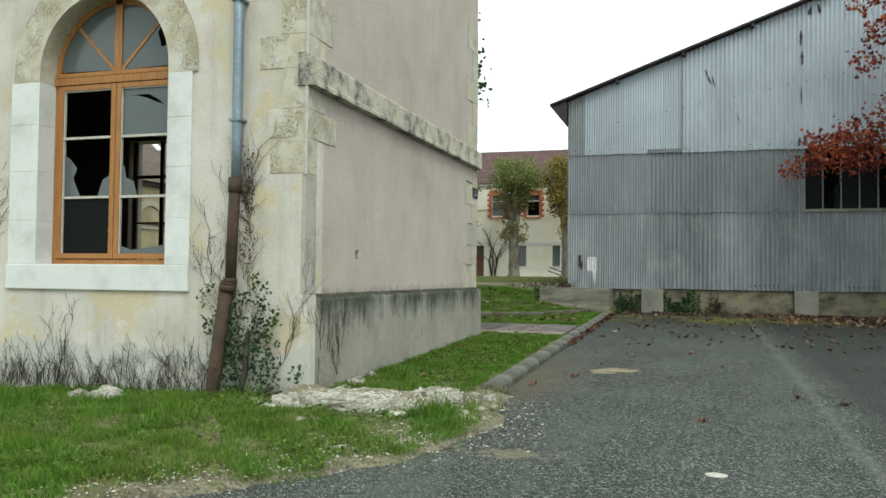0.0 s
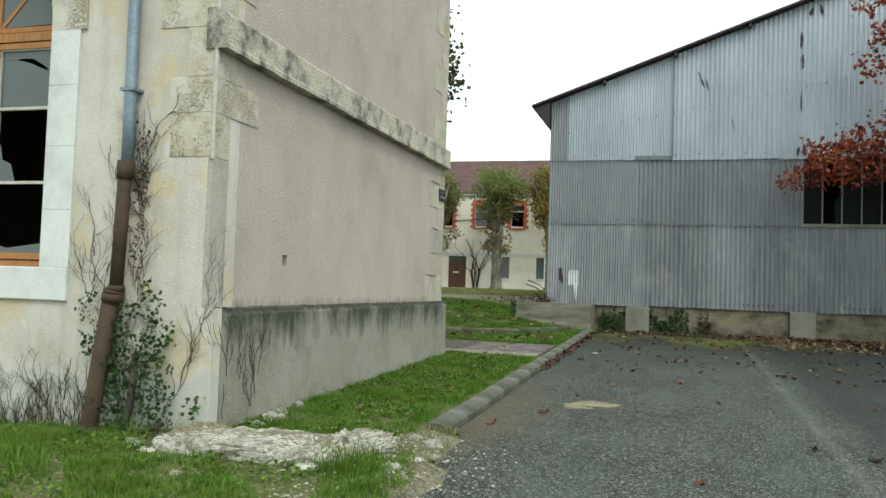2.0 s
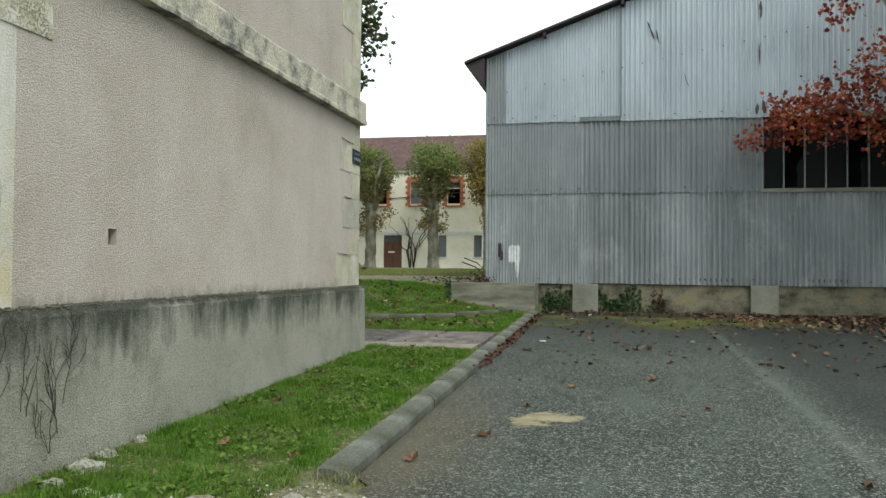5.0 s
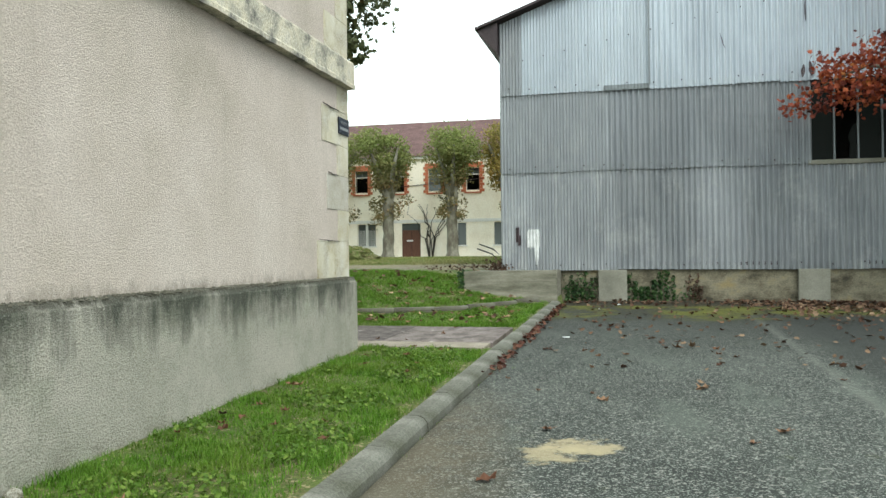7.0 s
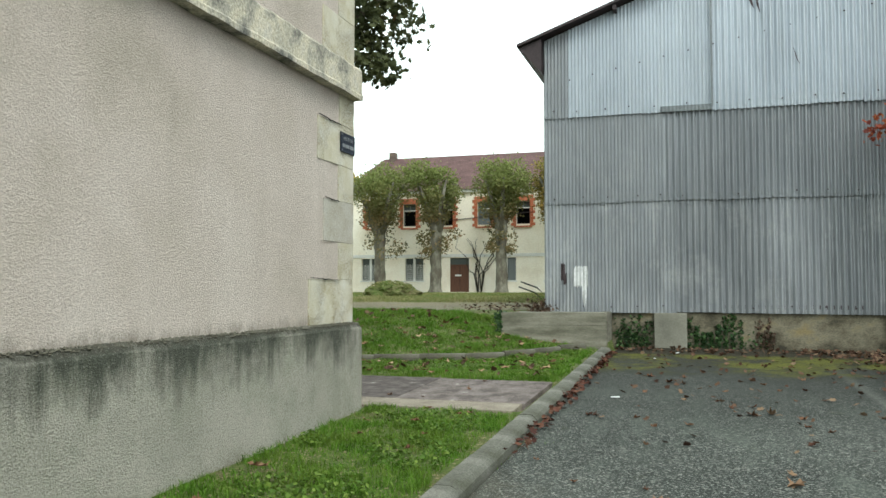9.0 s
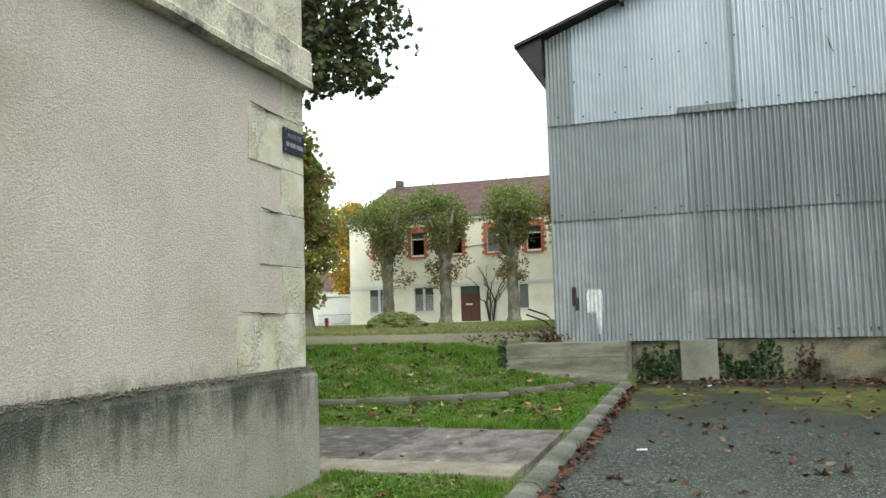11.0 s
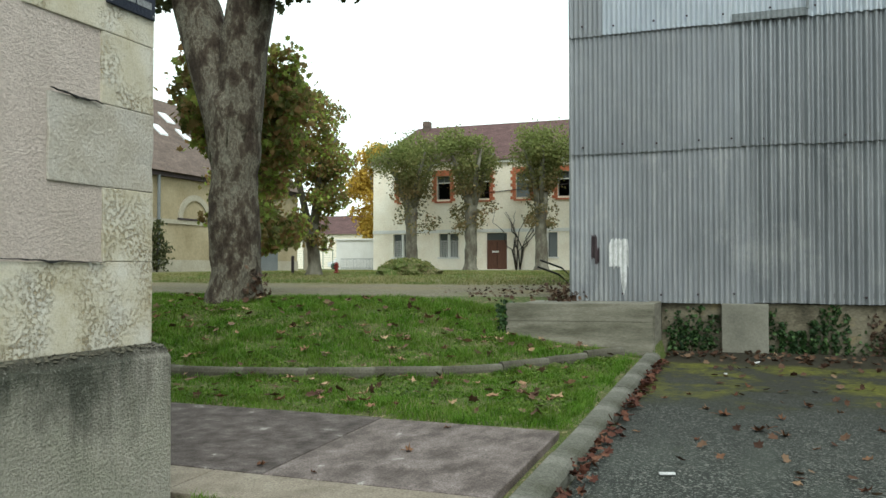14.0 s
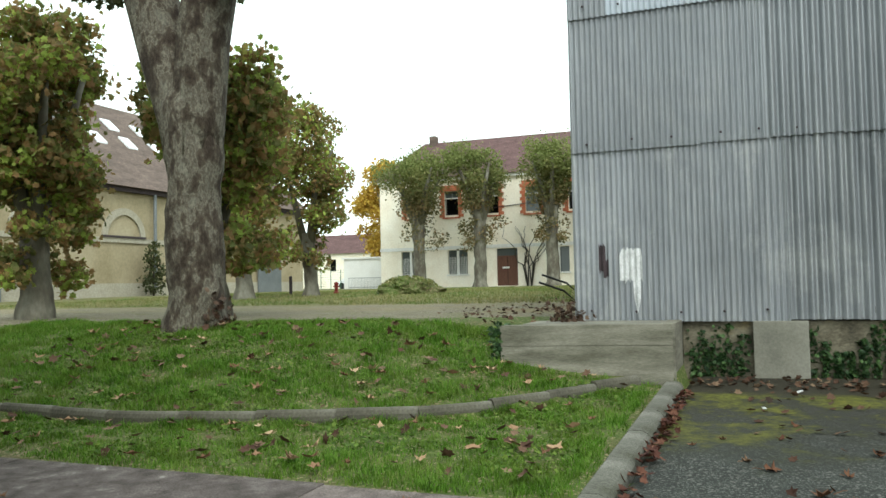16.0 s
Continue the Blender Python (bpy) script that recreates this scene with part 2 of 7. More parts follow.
def rock_material():
    m, n, l, b = mat_new("broken_limestone_rubble", 0.95)
    v = coords(n, l)
    c = ramp(n, l, noise_node(n, l, v, 6.0, 8, 0.7), [(0.36, (0.22, 0.195, 0.14)), (0.45, (0.42, 0.39, 0.315)), (0.52, (0.60, 0.575, 0.50)), (0.68, (0.70, 0.685, 0.63))])
    sp = n.new("ShaderNodeSeparateXYZ")
    l.new(n.new("ShaderNodeNewGeometry").outputs["Normal"], sp.inputs["Vector"])
    top = math_node(n, l, "MULTIPLY", ramp(n, l, sp.outputs["Z"], [(0.55, (0, 0, 0)), (0.9, (1, 1, 1))]), noise_node(n, l, v, 3.0, 8, 0.75))
    soil = ramp(n, l, noise_node(n, l, v, 34, 6, 0.75), [(0.36, (0.07, 0.06, 0.03)), (0.46, (0.15, 0.125, 0.06)), (0.54, (0.22, 0.185, 0.11)), (0.66, (0.42, 0.39, 0.31))])
    c = mix(n, l, ramp(n, l, top, [(0.4, (0, 0, 0)), (0.5, (0.9,) * 3)]), c, soil)
    fine = noise_node(n, l, v, 40, 6, 0.7)
    c = mix(n, l, ramp(n, l, fine, [(0.34, (0.6,) * 3), (0.48, (0, 0, 0))]), c, (0.12, 0.105, 0.07))
    l.new(c, b.inputs["Base Color"])
    bump(n, l, b, fine, 1.0, 0.03)
    return m


M_ROCK = rock_material()
M_BLACK = surf("black_plastic", [(0.3, (0.012, 0.012, 0.013)), (0.7, (0.03, 0.03, 0.03))], 5, 40, 0.5)
# near-black for open joints and for the unlit insides behind windows
M_DARK = surf("unlit_black", [(0.3, (0.015, 0.016, 0.016)), (0.7, (0.03, 0.03, 0.03))], 2, 30, 0.9)
M_PAINTW = surf("white_splash_paint", [(0.3, (0.495, 0.505, 0.505)), (0.5, (0.647, 0.656, 0.656)), (0.7, (0.762, 0.772, 0.772))], 9, 60, 0.6)
M_FASCIA = surf("dark_fascia", [(0.3, (0.035, 0.028, 0.03)), (0.7, (0.07, 0.05, 0.055))], 3, 40, 0.7)
M_ROOFRED = surf("red_tile_roof", [(0.3, (0.085, 0.048, 0.046)), (0.55, (0.125, 0.07, 0.068)), (0.75, (0.16, 0.095, 0.088))], 1.2, 6.0, 0.9, bump_d=0.03, grain=0.4, stretch=(1, 1, 3))
M_ROOFBRN = surf("brown_tile_roof", [(0.3, (0.10, 0.075, 0.062)), (0.55, (0.15, 0.11, 0.092)), (0.75, (0.19, 0.145, 0.12))], 1.0, 6.0, 0.9, bump_d=0.03, grain=0.4, stretch=(1, 1, 3))
M_FARWALL = surf("pale_yellow_render", [(0.3, (0.80, 0.71, 0.575)), (0.5, (0.90, 0.835, 0.71)), (0.7, (0.94, 0.895, 0.79))], 0.5, 8.0, 0.9, bump_d=0, grain=0.12)
M_STABLE = surf("ochre_grey_render", [(0.3, (0.27, 0.225, 0.135)), (0.5, (0.345, 0.29, 0.185)), (0.7, (0.40, 0.345, 0.235))], 0.5, 8.0, 0.9, bump_d=0, grain=0.15)
M_STABLETRIM = surf("stable_stone_trim", [(0.3, (0.36, 0.33, 0.255)), (0.7, (0.435, 0.405, 0.33))], 1.0, 12, 0.9, bump_d=0)
M_BRICK = surf("orange_brick", [(0.3, (0.42, 0.12, 0.06)), (0.7, (0.55, 0.20, 0.11))], 4.0, 20.0, 0.9, bump_d=0.004)
M_FARWHITE = surf("white_paint_aged", [(0.3, (0.70, 0.69, 0.66)), (0.7, (0.80, 0.80, 0.78))], 1.0, 20, 0.8)
M_DOOR = surf("brown_door_wood", [(0.3, (0.10, 0.045, 0.03)), (0.7, (0.16, 0.075, 0.05))], 2.0, 30.0, 0.7, stretch=(8, 8, 1))
M_SHEETDOOR = surf("grey_sheet_door", [(0.3, (0.16, 0.18, 0.19)), (0.7, (0.23, 0.25, 0.26))], 1.0, 20, 0.6, 0.3)
M_RED = surf("red_enamel", [(0.3, (0.20, 0.022, 0.018)), (0.7, (0.28, 0.035, 0.028))], 3, 30, 0.5)
M_GREENFENCE = surf("green_fence_paint", [(0.3, (0.05, 0.12, 0.07)), (0.7, (0.08, 0.17, 0.10))], 3, 30, 0.6)
M_SIGN = surf("dark_enamel_plate", [(0.3, (0.012, 0.016, 0.03)), (0.7, (0.022, 0.028, 0.045))], 5, 50, 0.4)
M_SIGNTXT = surf("worn_sign_letters", [(0.3, (0.16, 0.17, 0.18)), (0.7, (0.28, 0.29, 0.30))], 40, 80, 0.6)

M_GLASS, gn, gl, gb = mat_new("dusty_window_glass", 0.04, 0.0, 0.2)
gb.inputs["Transmission Weight"].default_value = 1.0
gb.inputs["Base Color"].default_value = (0.62, 0.66, 0.64, 1)
gb.inputs["IOR"].default_value = 1.28
# grey base holds grime and also the sky's reflection in the panes
M_PANE, gn, gl, gb = mat_new("grimy_glass_reflection_grey", 0.12, 0.0, 0.45)
gb.inputs["Base Color"].default_value = (0.085, 0.10, 0.10, 1)
M_SKYLIGHT, gn, gl, gb = mat_new("skylight_glass", 0.1, 0.0, 1.0)
gb.inputs["Base Color"].default_value = (0.75, 0.78, 0.8, 1)


def metal_material(name, stops, streak_col, streak, rough):
    m, n, l, b = mat_new(name, rough - 0.08, 0.5, 0.4)
    v = coords(n, l)
    c = ramp(n, l, noise_node(n, l, coords(n, l, (0.7, 1, 0.35)), 0.9, 6, 0.65), stops)
    runs = noise_node(n, l, coords(n, l, (9, 1, 0.28)), 1.5, 6, 0.7)
    c = mix(n, l, ramp(n, l, runs, [(0.5, (0, 0, 0)), (0.72, (streak,) * 3)]), c, streak_col)
    c = mix(n, l, ramp(n, l, noise_node(n, l, coords(n, l, (1.3, 1, 1.0)), 0.8, 8, 0.75), [(0.54, (0, 0, 0)), (0.68, (streak * 0.8,) * 3)]), c, streak_col)
    c = mix(n, l, ramp(n, l, noise_node(n, l, coords(n, l, (14, 1, 0.2)), 1.2, 4, 0.7), [(0.58, (0, 0, 0)), (0.78, (0.28,) * 3)]), c, tuple(x * 0.6 for x in stops[0][1]))
    lines = noise_node(n, l, coords(n, l, (22, 1, 0.3)), 1.0, 5, 0.7)
    c = mix(n, l, ramp(n, l, lines, [(0.52, (0, 0, 0)), (0.7, (0.22,) * 3)]), c, tuple(x * 0.6 for x in stops[0][1]))
    c = mix(n, l, ramp(n, l, lines, [(0.3, (0.3,) * 3), (0.44, (0, 0, 0))]), c, tuple(min(0.7, x * 1.3) for x in stops[-1][1]))
    r = n.new("ShaderNodeObjectInfo").outputs["Random"]
    mm = n.new("ShaderNodeMix")
    mm.data_type, mm.blend_type = "RGBA", "MULTIPLY"
    mm.inputs["Factor"].default_value = 1.0
    l.new(c, mm.inputs["A"]), l.new(ramp(n, l, r, [(0.0, (0.95,) * 3), (1.0, (1.04,) * 3)]), mm.inputs["B"])
    rust = ramp(n, l, noise_node(n, l, coords(n, l, (2.5, 1, 0.6)), 1.1, 7, 0.75), [(0.63, (0, 0, 0)), (0.8, (0.45,) * 3)])
    c = mix(n, l, rust, mm.outputs["Result"], (0.12, 0.095, 0.07))
    l.new(c, b.inputs["Base Color"])
    bump(n, l, b, noise_node(n, l, v, 9, 3), 0.25, 0.01)
    return m


M_TOP = metal_material("galvanised_sheet_bright", [(0.3, (0.3672, 0.405, 0.4482)), (0.55, (0.4536, 0.4968, 0.5454)), (0.75, (0.5076, 0.5562, 0.6048))], (0.4968, 0.513, 0.5184), 0.4, 0.5)
M_MID = metal_material("galvanised_sheet_dull", [(0.3, (0.224, 0.2374, 0.2531)), (0.55, (0.28, 0.2968, 0.3136)), (0.75, (0.3416, 0.3595, 0.3797))], (0.4032, 0.4099, 0.4077), 0.45, 0.55)
M_LOW = metal_material("galvanised_sheet_chalky", [(0.3, (0.22, 0.2332, 0.2475)), (0.5, (0.3025, 0.319, 0.3366)), (0.7, (0.396, 0.4147, 0.4345))], (0.506, 0.5093, 0.5038), 0.65, 0.6)
# wide-wave sheets: darker copies, with the deep waves' shade in the colour
M_MIDW = metal_material("wide_wave_sheet_dull_shaded", [(0.3, (0.1982, 0.2108, 0.2258)), (0.55, (0.2572, 0.2735, 0.291)), (0.75, (0.3199, 0.3362, 0.3575))], (0.3889, 0.3951, 0.3951), 0.45, 0.5)
M_LOWW = metal_material("wide_wave_sheet_chalky_shaded", [(0.3, (0.179, 0.1906, 0.2033)), (0.5, (0.2483, 0.2622, 0.2772)), (0.7, (0.335, 0.35, 0.3673))], (0.462, 0.4678, 0.4643), 0.6, 0.5)


def asphalt_material():
    m, n, l, b = mat_new("worn_asphalt", 0.9)
    v = coords(n, l)
    c = ramp(n, l, noise_node(n, l, v, 0.5, 7, 0.65), [(0.34, (0.0135, 0.0165, 0.014)), (0.5, (0.0235, 0.028, 0.0235)), (0.6, (0.038, 0.043, 0.037)), (0.72, (0.064, 0.07, 0.06))])
    vo = n.new("ShaderNodeTexVoronoi")
    vo.inputs["Scale"].default_value = 115
    l.new(v, vo.inputs["Vector"])
    sepc = n.new("ShaderNodeSeparateColor")
    l.new(vo.outputs["Color"], sepc.inputs["Color"])
    c = mix(n, l, ramp(n, l, sepc.outputs[0], [(0.78, (0, 0, 0)), (0.9, (0.85,) * 3)]), c, (0.26, 0.28, 0.25))
    v2 = n.new("ShaderNodeTexVoronoi")
    v2.inputs["Scale"].default_value = 52
    l.new(v, v2.inputs["Vector"])
    s2 = n.new("ShaderNodeSeparateColor")
    l.new(v2.outputs["Color"], s2.inputs["Color"])
    c = mix(n, l, ramp(n, l, s2.outputs[0], [(0.88, (0, 0, 0)), (0.96, (0.8,) * 3)]), c, (0.30, 0.295, 0.265))
    c = mix(n, l, ramp(n, l, sepc.outputs[1], [(0.6, (0, 0, 0)), (0.9, (0.6,) * 3)]), c, (0.022, 0.023, 0.023))
    c = mix(n, l, ramp(n, l, noise_node(n, l, v, 11, 9, 0.85), [(0.57, (0, 0, 0)), (0.64, (0.7,) * 3)]), c, (0.23, 0.23, 0.205))
    c = mix(n, l, ramp(n, l, noise_node(n, l, coords(n, l, (1.2, 0.35, 1)), 1.1, 8, 0.75), [(0.52, (0, 0, 0)), (0.62, (0.5,) * 3)]), c, (0.085, 0.098, 0.082))
    c = mix(n, l, ramp(n, l, noise_node(n, l, v, 2.3, 8, 0.8), [(0.6, (0, 0, 0)), (0.7, (0.6,) * 3)]), c, (0.06, 0.068, 0.025))
    # asphalt grows darker between y 13 and y 21
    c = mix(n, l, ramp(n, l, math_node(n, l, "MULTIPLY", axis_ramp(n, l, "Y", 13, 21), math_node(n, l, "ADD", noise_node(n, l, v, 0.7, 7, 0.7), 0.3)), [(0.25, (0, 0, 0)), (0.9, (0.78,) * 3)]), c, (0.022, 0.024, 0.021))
    # brown silt beside the kerb
    silt = math_node(n, l, "MULTIPLY", math_node(n, l, "SUBTRACT", 1.0, axis_ramp(n, l, "X", -2.1, -0.6)), math_node(n, l, "MULTIPLY", axis_ramp(n, l, "Y", 6.8, 9.5), math_node(n, l, "SUBTRACT", 1.0, axis_ramp(n, l, "Y", 11.0, 16))))
    c = mix(n, l, ramp(n, l, math_node(n, l, "MULTIPLY", silt, noise_node(n, l, v, 2.6, 9, 0.8)), [(0.16, (0, 0, 0)), (0.42, (0.6,) * 3)]), c, (0.125, 0.10, 0.064))
    for px, py, sx, sy, amount in ((-0.88, 11.74, 0.36, 0.42, 0.8), (-1.1, 11.5, 0.4, 0.34, 0.7), (-1.3, 6.05, 0.8, 0.3, 0.3)):
        mp = n.new("ShaderNodeMapping")
        mp.vector_type = "POINT"
        mp.inputs["Location"].default_value, mp.inputs["Scale"].default_value = (-px / sx, -py / sy, 0), (1 / sx, 1 / sy, 0)
        l.new(v, mp.inputs["Vector"])
        ln = n.new("ShaderNodeVectorMath")
        ln.operation = "LENGTH"
        l.new(mp.outputs["Vector"], ln.inputs[0])
        inside = math_node(n, l, "SUBTRACT", 1.0, math_node(n, l, "ADD", math_node(n, l, "MULTIPLY", ln.outputs["Value"], 0.45), math_node(n, l, "MULTIPLY", ramp(n, l, noise_node(n, l, v, 3.2, 9, 0.7), [(0.34, (0, 0, 0)), (0.66, (1, 1, 1))]), 0.5)))
        c = mix(n, l, ramp(n, l, inside, [(0.42, (0, 0, 0)), (0.58, (amount,) * 3)]), c, (0.36, 0.30, 0.185))
    # darker asphalt east of a pale joint near x 1.6
    strip_noise = math_node(n, l, "ADD", noise_node(n, l, coords(n, l, (1.0, 0.3, 1)), 0.8, 7, 0.7), 0.25)
    c = mix(n, l, ramp(n, l, math_node(n, l, "MULTIPLY", axis_ramp(n, l, "X", 1.55, 2.3), strip_noise), [(0.2, (0, 0, 0)), (0.7, (0.68,) * 3)]), c, (0.02, 0.022, 0.02))
    joint = math_node(n, l, "MULTIPLY", axis_ramp(n, l, "X", 1.48, 1.62), math_node(n, l, "SUBTRACT", 1.0, axis_ramp(n, l, "X", 1.62, 1.8)))
    c = mix(n, l, ramp(n, l, math_node(n, l, "MULTIPLY", joint, noise_node(n, l, v, 5, 8, 0.75)), [(0.15, (0, 0, 0)), (0.6, (0.5,) * 3)]), c, (0.15, 0.155, 0.135))
    # moss in the damp strip before the shed
    damp = math_node(n, l, "MULTIPLY", axis_ramp(n, l, "Y", 19.6, 22.8), math_node(n, l, "SUBTRACT", 1.0, axis_ramp(n, l, "X", 0.5, 8)))
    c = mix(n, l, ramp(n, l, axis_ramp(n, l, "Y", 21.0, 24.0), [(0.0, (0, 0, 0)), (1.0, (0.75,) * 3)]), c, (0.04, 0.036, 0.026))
    moss = math_node(n, l, "MULTIPLY", damp, ramp(n, l, noise_node(n, l, coords(n, l, (0.8, 0.75, 1)), 0.85, 11, 0.75), [(0.34, (0, 0, 0)), (0.66, (1, 1, 1))]))
    c = mix(n, l, ramp(n, l, moss, [(0.12, (0, 0, 0)), (0.3, (0.65,) * 3)]), c, (0.028, 0.03, 0.016))
    c = mix(n, l, ramp(n, l, moss, [(0.24, (0, 0, 0)), (0.34, (0.5,) * 3), (0.5, (0.92,) * 3)]), c, ramp(n, l, noise_node(n, l, v, 14, 6, 0.75), [(0.35, (0.045, 0.05, 0.01)), (0.65, (0.165, 0.165, 0.024))]))
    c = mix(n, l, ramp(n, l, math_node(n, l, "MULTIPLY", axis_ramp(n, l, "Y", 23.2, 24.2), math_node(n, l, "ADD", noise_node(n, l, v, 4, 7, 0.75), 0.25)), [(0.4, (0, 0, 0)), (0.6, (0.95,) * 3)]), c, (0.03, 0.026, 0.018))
    l.new(c, b.inputs["Base Color"])
    bump(n, l, b, sepc.outputs[0], 0.8, 0.009)
    return m


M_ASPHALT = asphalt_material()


def ground_material():
    m, n, l, b = mat_new("turf_and_soil", 0.95)
    v = coords(n, l)
    c = ramp(n, l, noise_node(n, l, v, 1.2, 7, 0.7), [(0.3, (0.055, 0.085, 0.016)), (0.46, (0.09, 0.13, 0.024)), (0.56, (0.125, 0.12, 0.045)), (0.68, (0.17, 0.135, 0.07))])
    c = mix(n, l, ramp(n, l, noise_node(n, l, v, 26, 5, 0.7), [(0.35, (0.65,) * 3), (0.6, (0, 0, 0))]), c, (0.022, 0.034, 0.01))
    sv = n.new("ShaderNodeTexVoronoi")
    sv.inputs["Scale"].default_value = 38
    l.new(v, sv.inputs["Vector"])
    ss = n.new("ShaderNodeSeparateColor")
    l.new(sv.outputs["Color"], ss.inputs["Color"])
    c = mix(n, l, ramp(n, l, ss.outputs[0], [(0.6, (0, 0, 0)), (0.85, (0.8,) * 3)]), c, (0.05, 0.085, 0.014))
    c = mix(n, l, ramp(n, l, ss.outputs[1], [(0.82, (0, 0, 0)), (0.93, (0.8,) * 3)]), c, (0.27, 0.22, 0.13))
    at = n.new("ShaderNodeAttribute")
    at.attribute_name = "gravel"
    wob = noise_node(n, l, v, 0.9, 7, 0.7)
    g = ramp(n, l, math_node(n, l, "MULTIPLY", at.outputs["Fac"], math_node(n, l, "ADD", wob, 0.35)), [(0.36, (0, 0, 0)), (0.52, (1, 1, 1))])
    gravel = ramp(n, l, noise_node(n, l, coords(n, l, (0.6, 1.5, 1)), 1.6, 9, 0.8), [(0.3, (0.085, 0.072, 0.048)), (0.44, (0.15, 0.13, 0.09)), (0.52, (0.23, 0.205, 0.145)), (0.58, (0.125, 0.14, 0.048)), (0.68, (0.22, 0.18, 0.105)), (0.78, (0.33, 0.295, 0.22))])
    gv = n.new("ShaderNodeTexVoronoi")
    gv.inputs["Scale"].default_value = 45
    l.new(v, gv.inputs["Vector"])
    gs = n.new("ShaderNodeSeparateColor")
    l.new(gv.outputs["Color"], gs.inputs["Color"])
    gravel = mix(n, l, ramp(n, l, gs.outputs[0], [(0.66, (0, 0, 0)), (0.9, (0.8,) * 3)]), gravel, (0.27, 0.24, 0.18))
    gravel = mix(n, l, ramp(n, l, gs.outputs[1], [(0.6, (0, 0, 0)), (0.85, (0.7,) * 3)]), gravel, (0.05, 0.045, 0.032))
    c = mix(n, l, g, c, gravel)
    at2 = n.new("ShaderNodeAttribute")
    at2.attribute_name = "dry"
    d = ramp(n, l, math_node(n, l, "MULTIPLY", at2.outputs["Fac"], noise_node(n, l, coords(n, l, (0.6, 1.6, 1)), 1.3, 7, 0.7)), [(0.34, (0, 0, 0)), (0.6, (0.85,) * 3)])
    c = mix(n, l, d, c, ramp(n, l, noise_node(n, l, v, 5, 6), [(0.3, (0.17, 0.125, 0.06)), (0.7, (0.30, 0.25, 0.14))]))
    l.new(c, b.inputs["Base Color"])
    bump(n, l, b, noise_node(n, l, v, 30, 5), 0.8, 0.03)
    return m


M_GROUND = ground_material()
M_GRASS = island("grass_blades", [(0.0, (0.030, 0.066, 0.008)), (0.25, (0.055, 0.128, 0.014)), (0.5, (0.092, 0.205, 0.022)), (0.7, (0.135, 0.270, 0.034)), (0.84, (0.19, 0.27, 0.065)), (1.0, (0.185, 0.175, 0.08))], 0.75, 0.3, False, (1.5, (0.13, 0.165, 0.03), 0.45), 0.1, (2.6, 0.4))
M_WEED = island("broad_leaved_weeds", [(0.0, (0.045, 0.085, 0.012)), (0.5, (0.085, 0.16, 0.022)), (1.0, (0.17, 0.24, 0.045))], 0.6, 0.25)
M_LEAFGREEN = island("plane_leaves_green_brown", [(0.0, (0.06, 0.0625, 0.0275)), (0.35, (0.1225, 0.1175, 0.05)), (0.6, (0.2125, 0.175, 0.08)), (0.8, (0.275, 0.1938, 0.0963)), (1.0, (0.3625, 0.2, 0.0938))], 0.6, 0.35, False, None, 0.2, (0.55, 0.45), (6.2, 9.6, (0.175, 0.2313, 0.0625), 0.75))
M_LEAFTURN = island("plane_leaves_turning", [(0.0, (0.075, 0.08, 0.032)), (0.22, (0.14, 0.165, 0.048)), (0.38, (0.245, 0.185, 0.078)), (0.52, (0.33, 0.195, 0.085)), (0.64, (0.22, 0.27, 0.07)), (0.78, (0.36, 0.48, 0.095)), (0.9, (0.45, 0.52, 0.13)), (1.0, (0.50, 0.24, 0.075))], 0.6, 0.45, False, None, 0.2, (1.1, 0.45))
# dark leaf colour: the big crown's backlit look is put in here
M_LEAFDARK = island("plane_leaves_dark", [(0.0, (0.035, 0.042, 0.02)), (0.5, (0.065, 0.078, 0.032)), (0.8, (0.10, 0.11, 0.045)), (1.0, (0.17, 0.11, 0.05))], 0.55, 0.25, False, None, 0.2, (1.2, 0.4))
M_LEAFGOLD = island("plane_leaves_golden", [(0.0, (0.096, 0.09, 0.03)), (0.4, (0.228, 0.174, 0.048)), (0.75, (0.36, 0.228, 0.06)), (1.0, (0.36, 0.168, 0.054))], 0.6, 0.35, False, None, 0.2, (0.6, 0.4), (6.5, 9.6, (0.204, 0.204, 0.054), 0.6))
M_LEAFYELLOW = island("yellow_autumn_leaves", [(0.0, (0.304, 0.171, 0.028)), (0.5, (0.506, 0.330, 0.055)), (1.0, (0.632, 0.476, 0.097))], 0.65, 0.45)
M_LEAFRED = island("red_maple_leaves", [(0.0, (0.055, 0.02, 0.016)), (0.3, (0.15, 0.036, 0.026)), (0.6, (0.30, 0.066, 0.033)), (0.85, (0.44, 0.125, 0.045)), (1.0, (0.50, 0.22, 0.065))], 0.55, 0.35, False, None, 0.2, (1.0, 0.4))
M_IVY = island("ivy_leaves", [(0.0, (0.014, 0.034, 0.013)), (0.6, (0.033, 0.072, 0.024)), (1.0, (0.07, 0.13, 0.04))], 0.45, 0.15)
M_IVYRED = island("withered_ivy_leaves", [(0.0, (0.04, 0.024, 0.017)), (0.6, (0.085, 0.05, 0.034)), (1.0, (0.13, 0.085, 0.055))], 0.6, 0.1)
M_FALLEN = island("fallen_plane_leaves", [(0.0, (0.045, 0.021, 0.014)), (0.4, (0.08, 0.042, 0.026)), (0.7, (0.12, 0.07, 0.044)), (0.9, (0.20, 0.135, 0.085)), (1.0, (0.028, 0.017, 0.013))], 0.75, 0.0)
M_TANLEAF = island("dry_tan_leaf", [(0.0, (0.13, 0.065, 0.035)), (0.4, (0.24, 0.14, 0.08)), (0.75, (0.36, 0.24, 0.145)), (1.0, (0.42, 0.30, 0.19))], 0.75, 0.0, True)
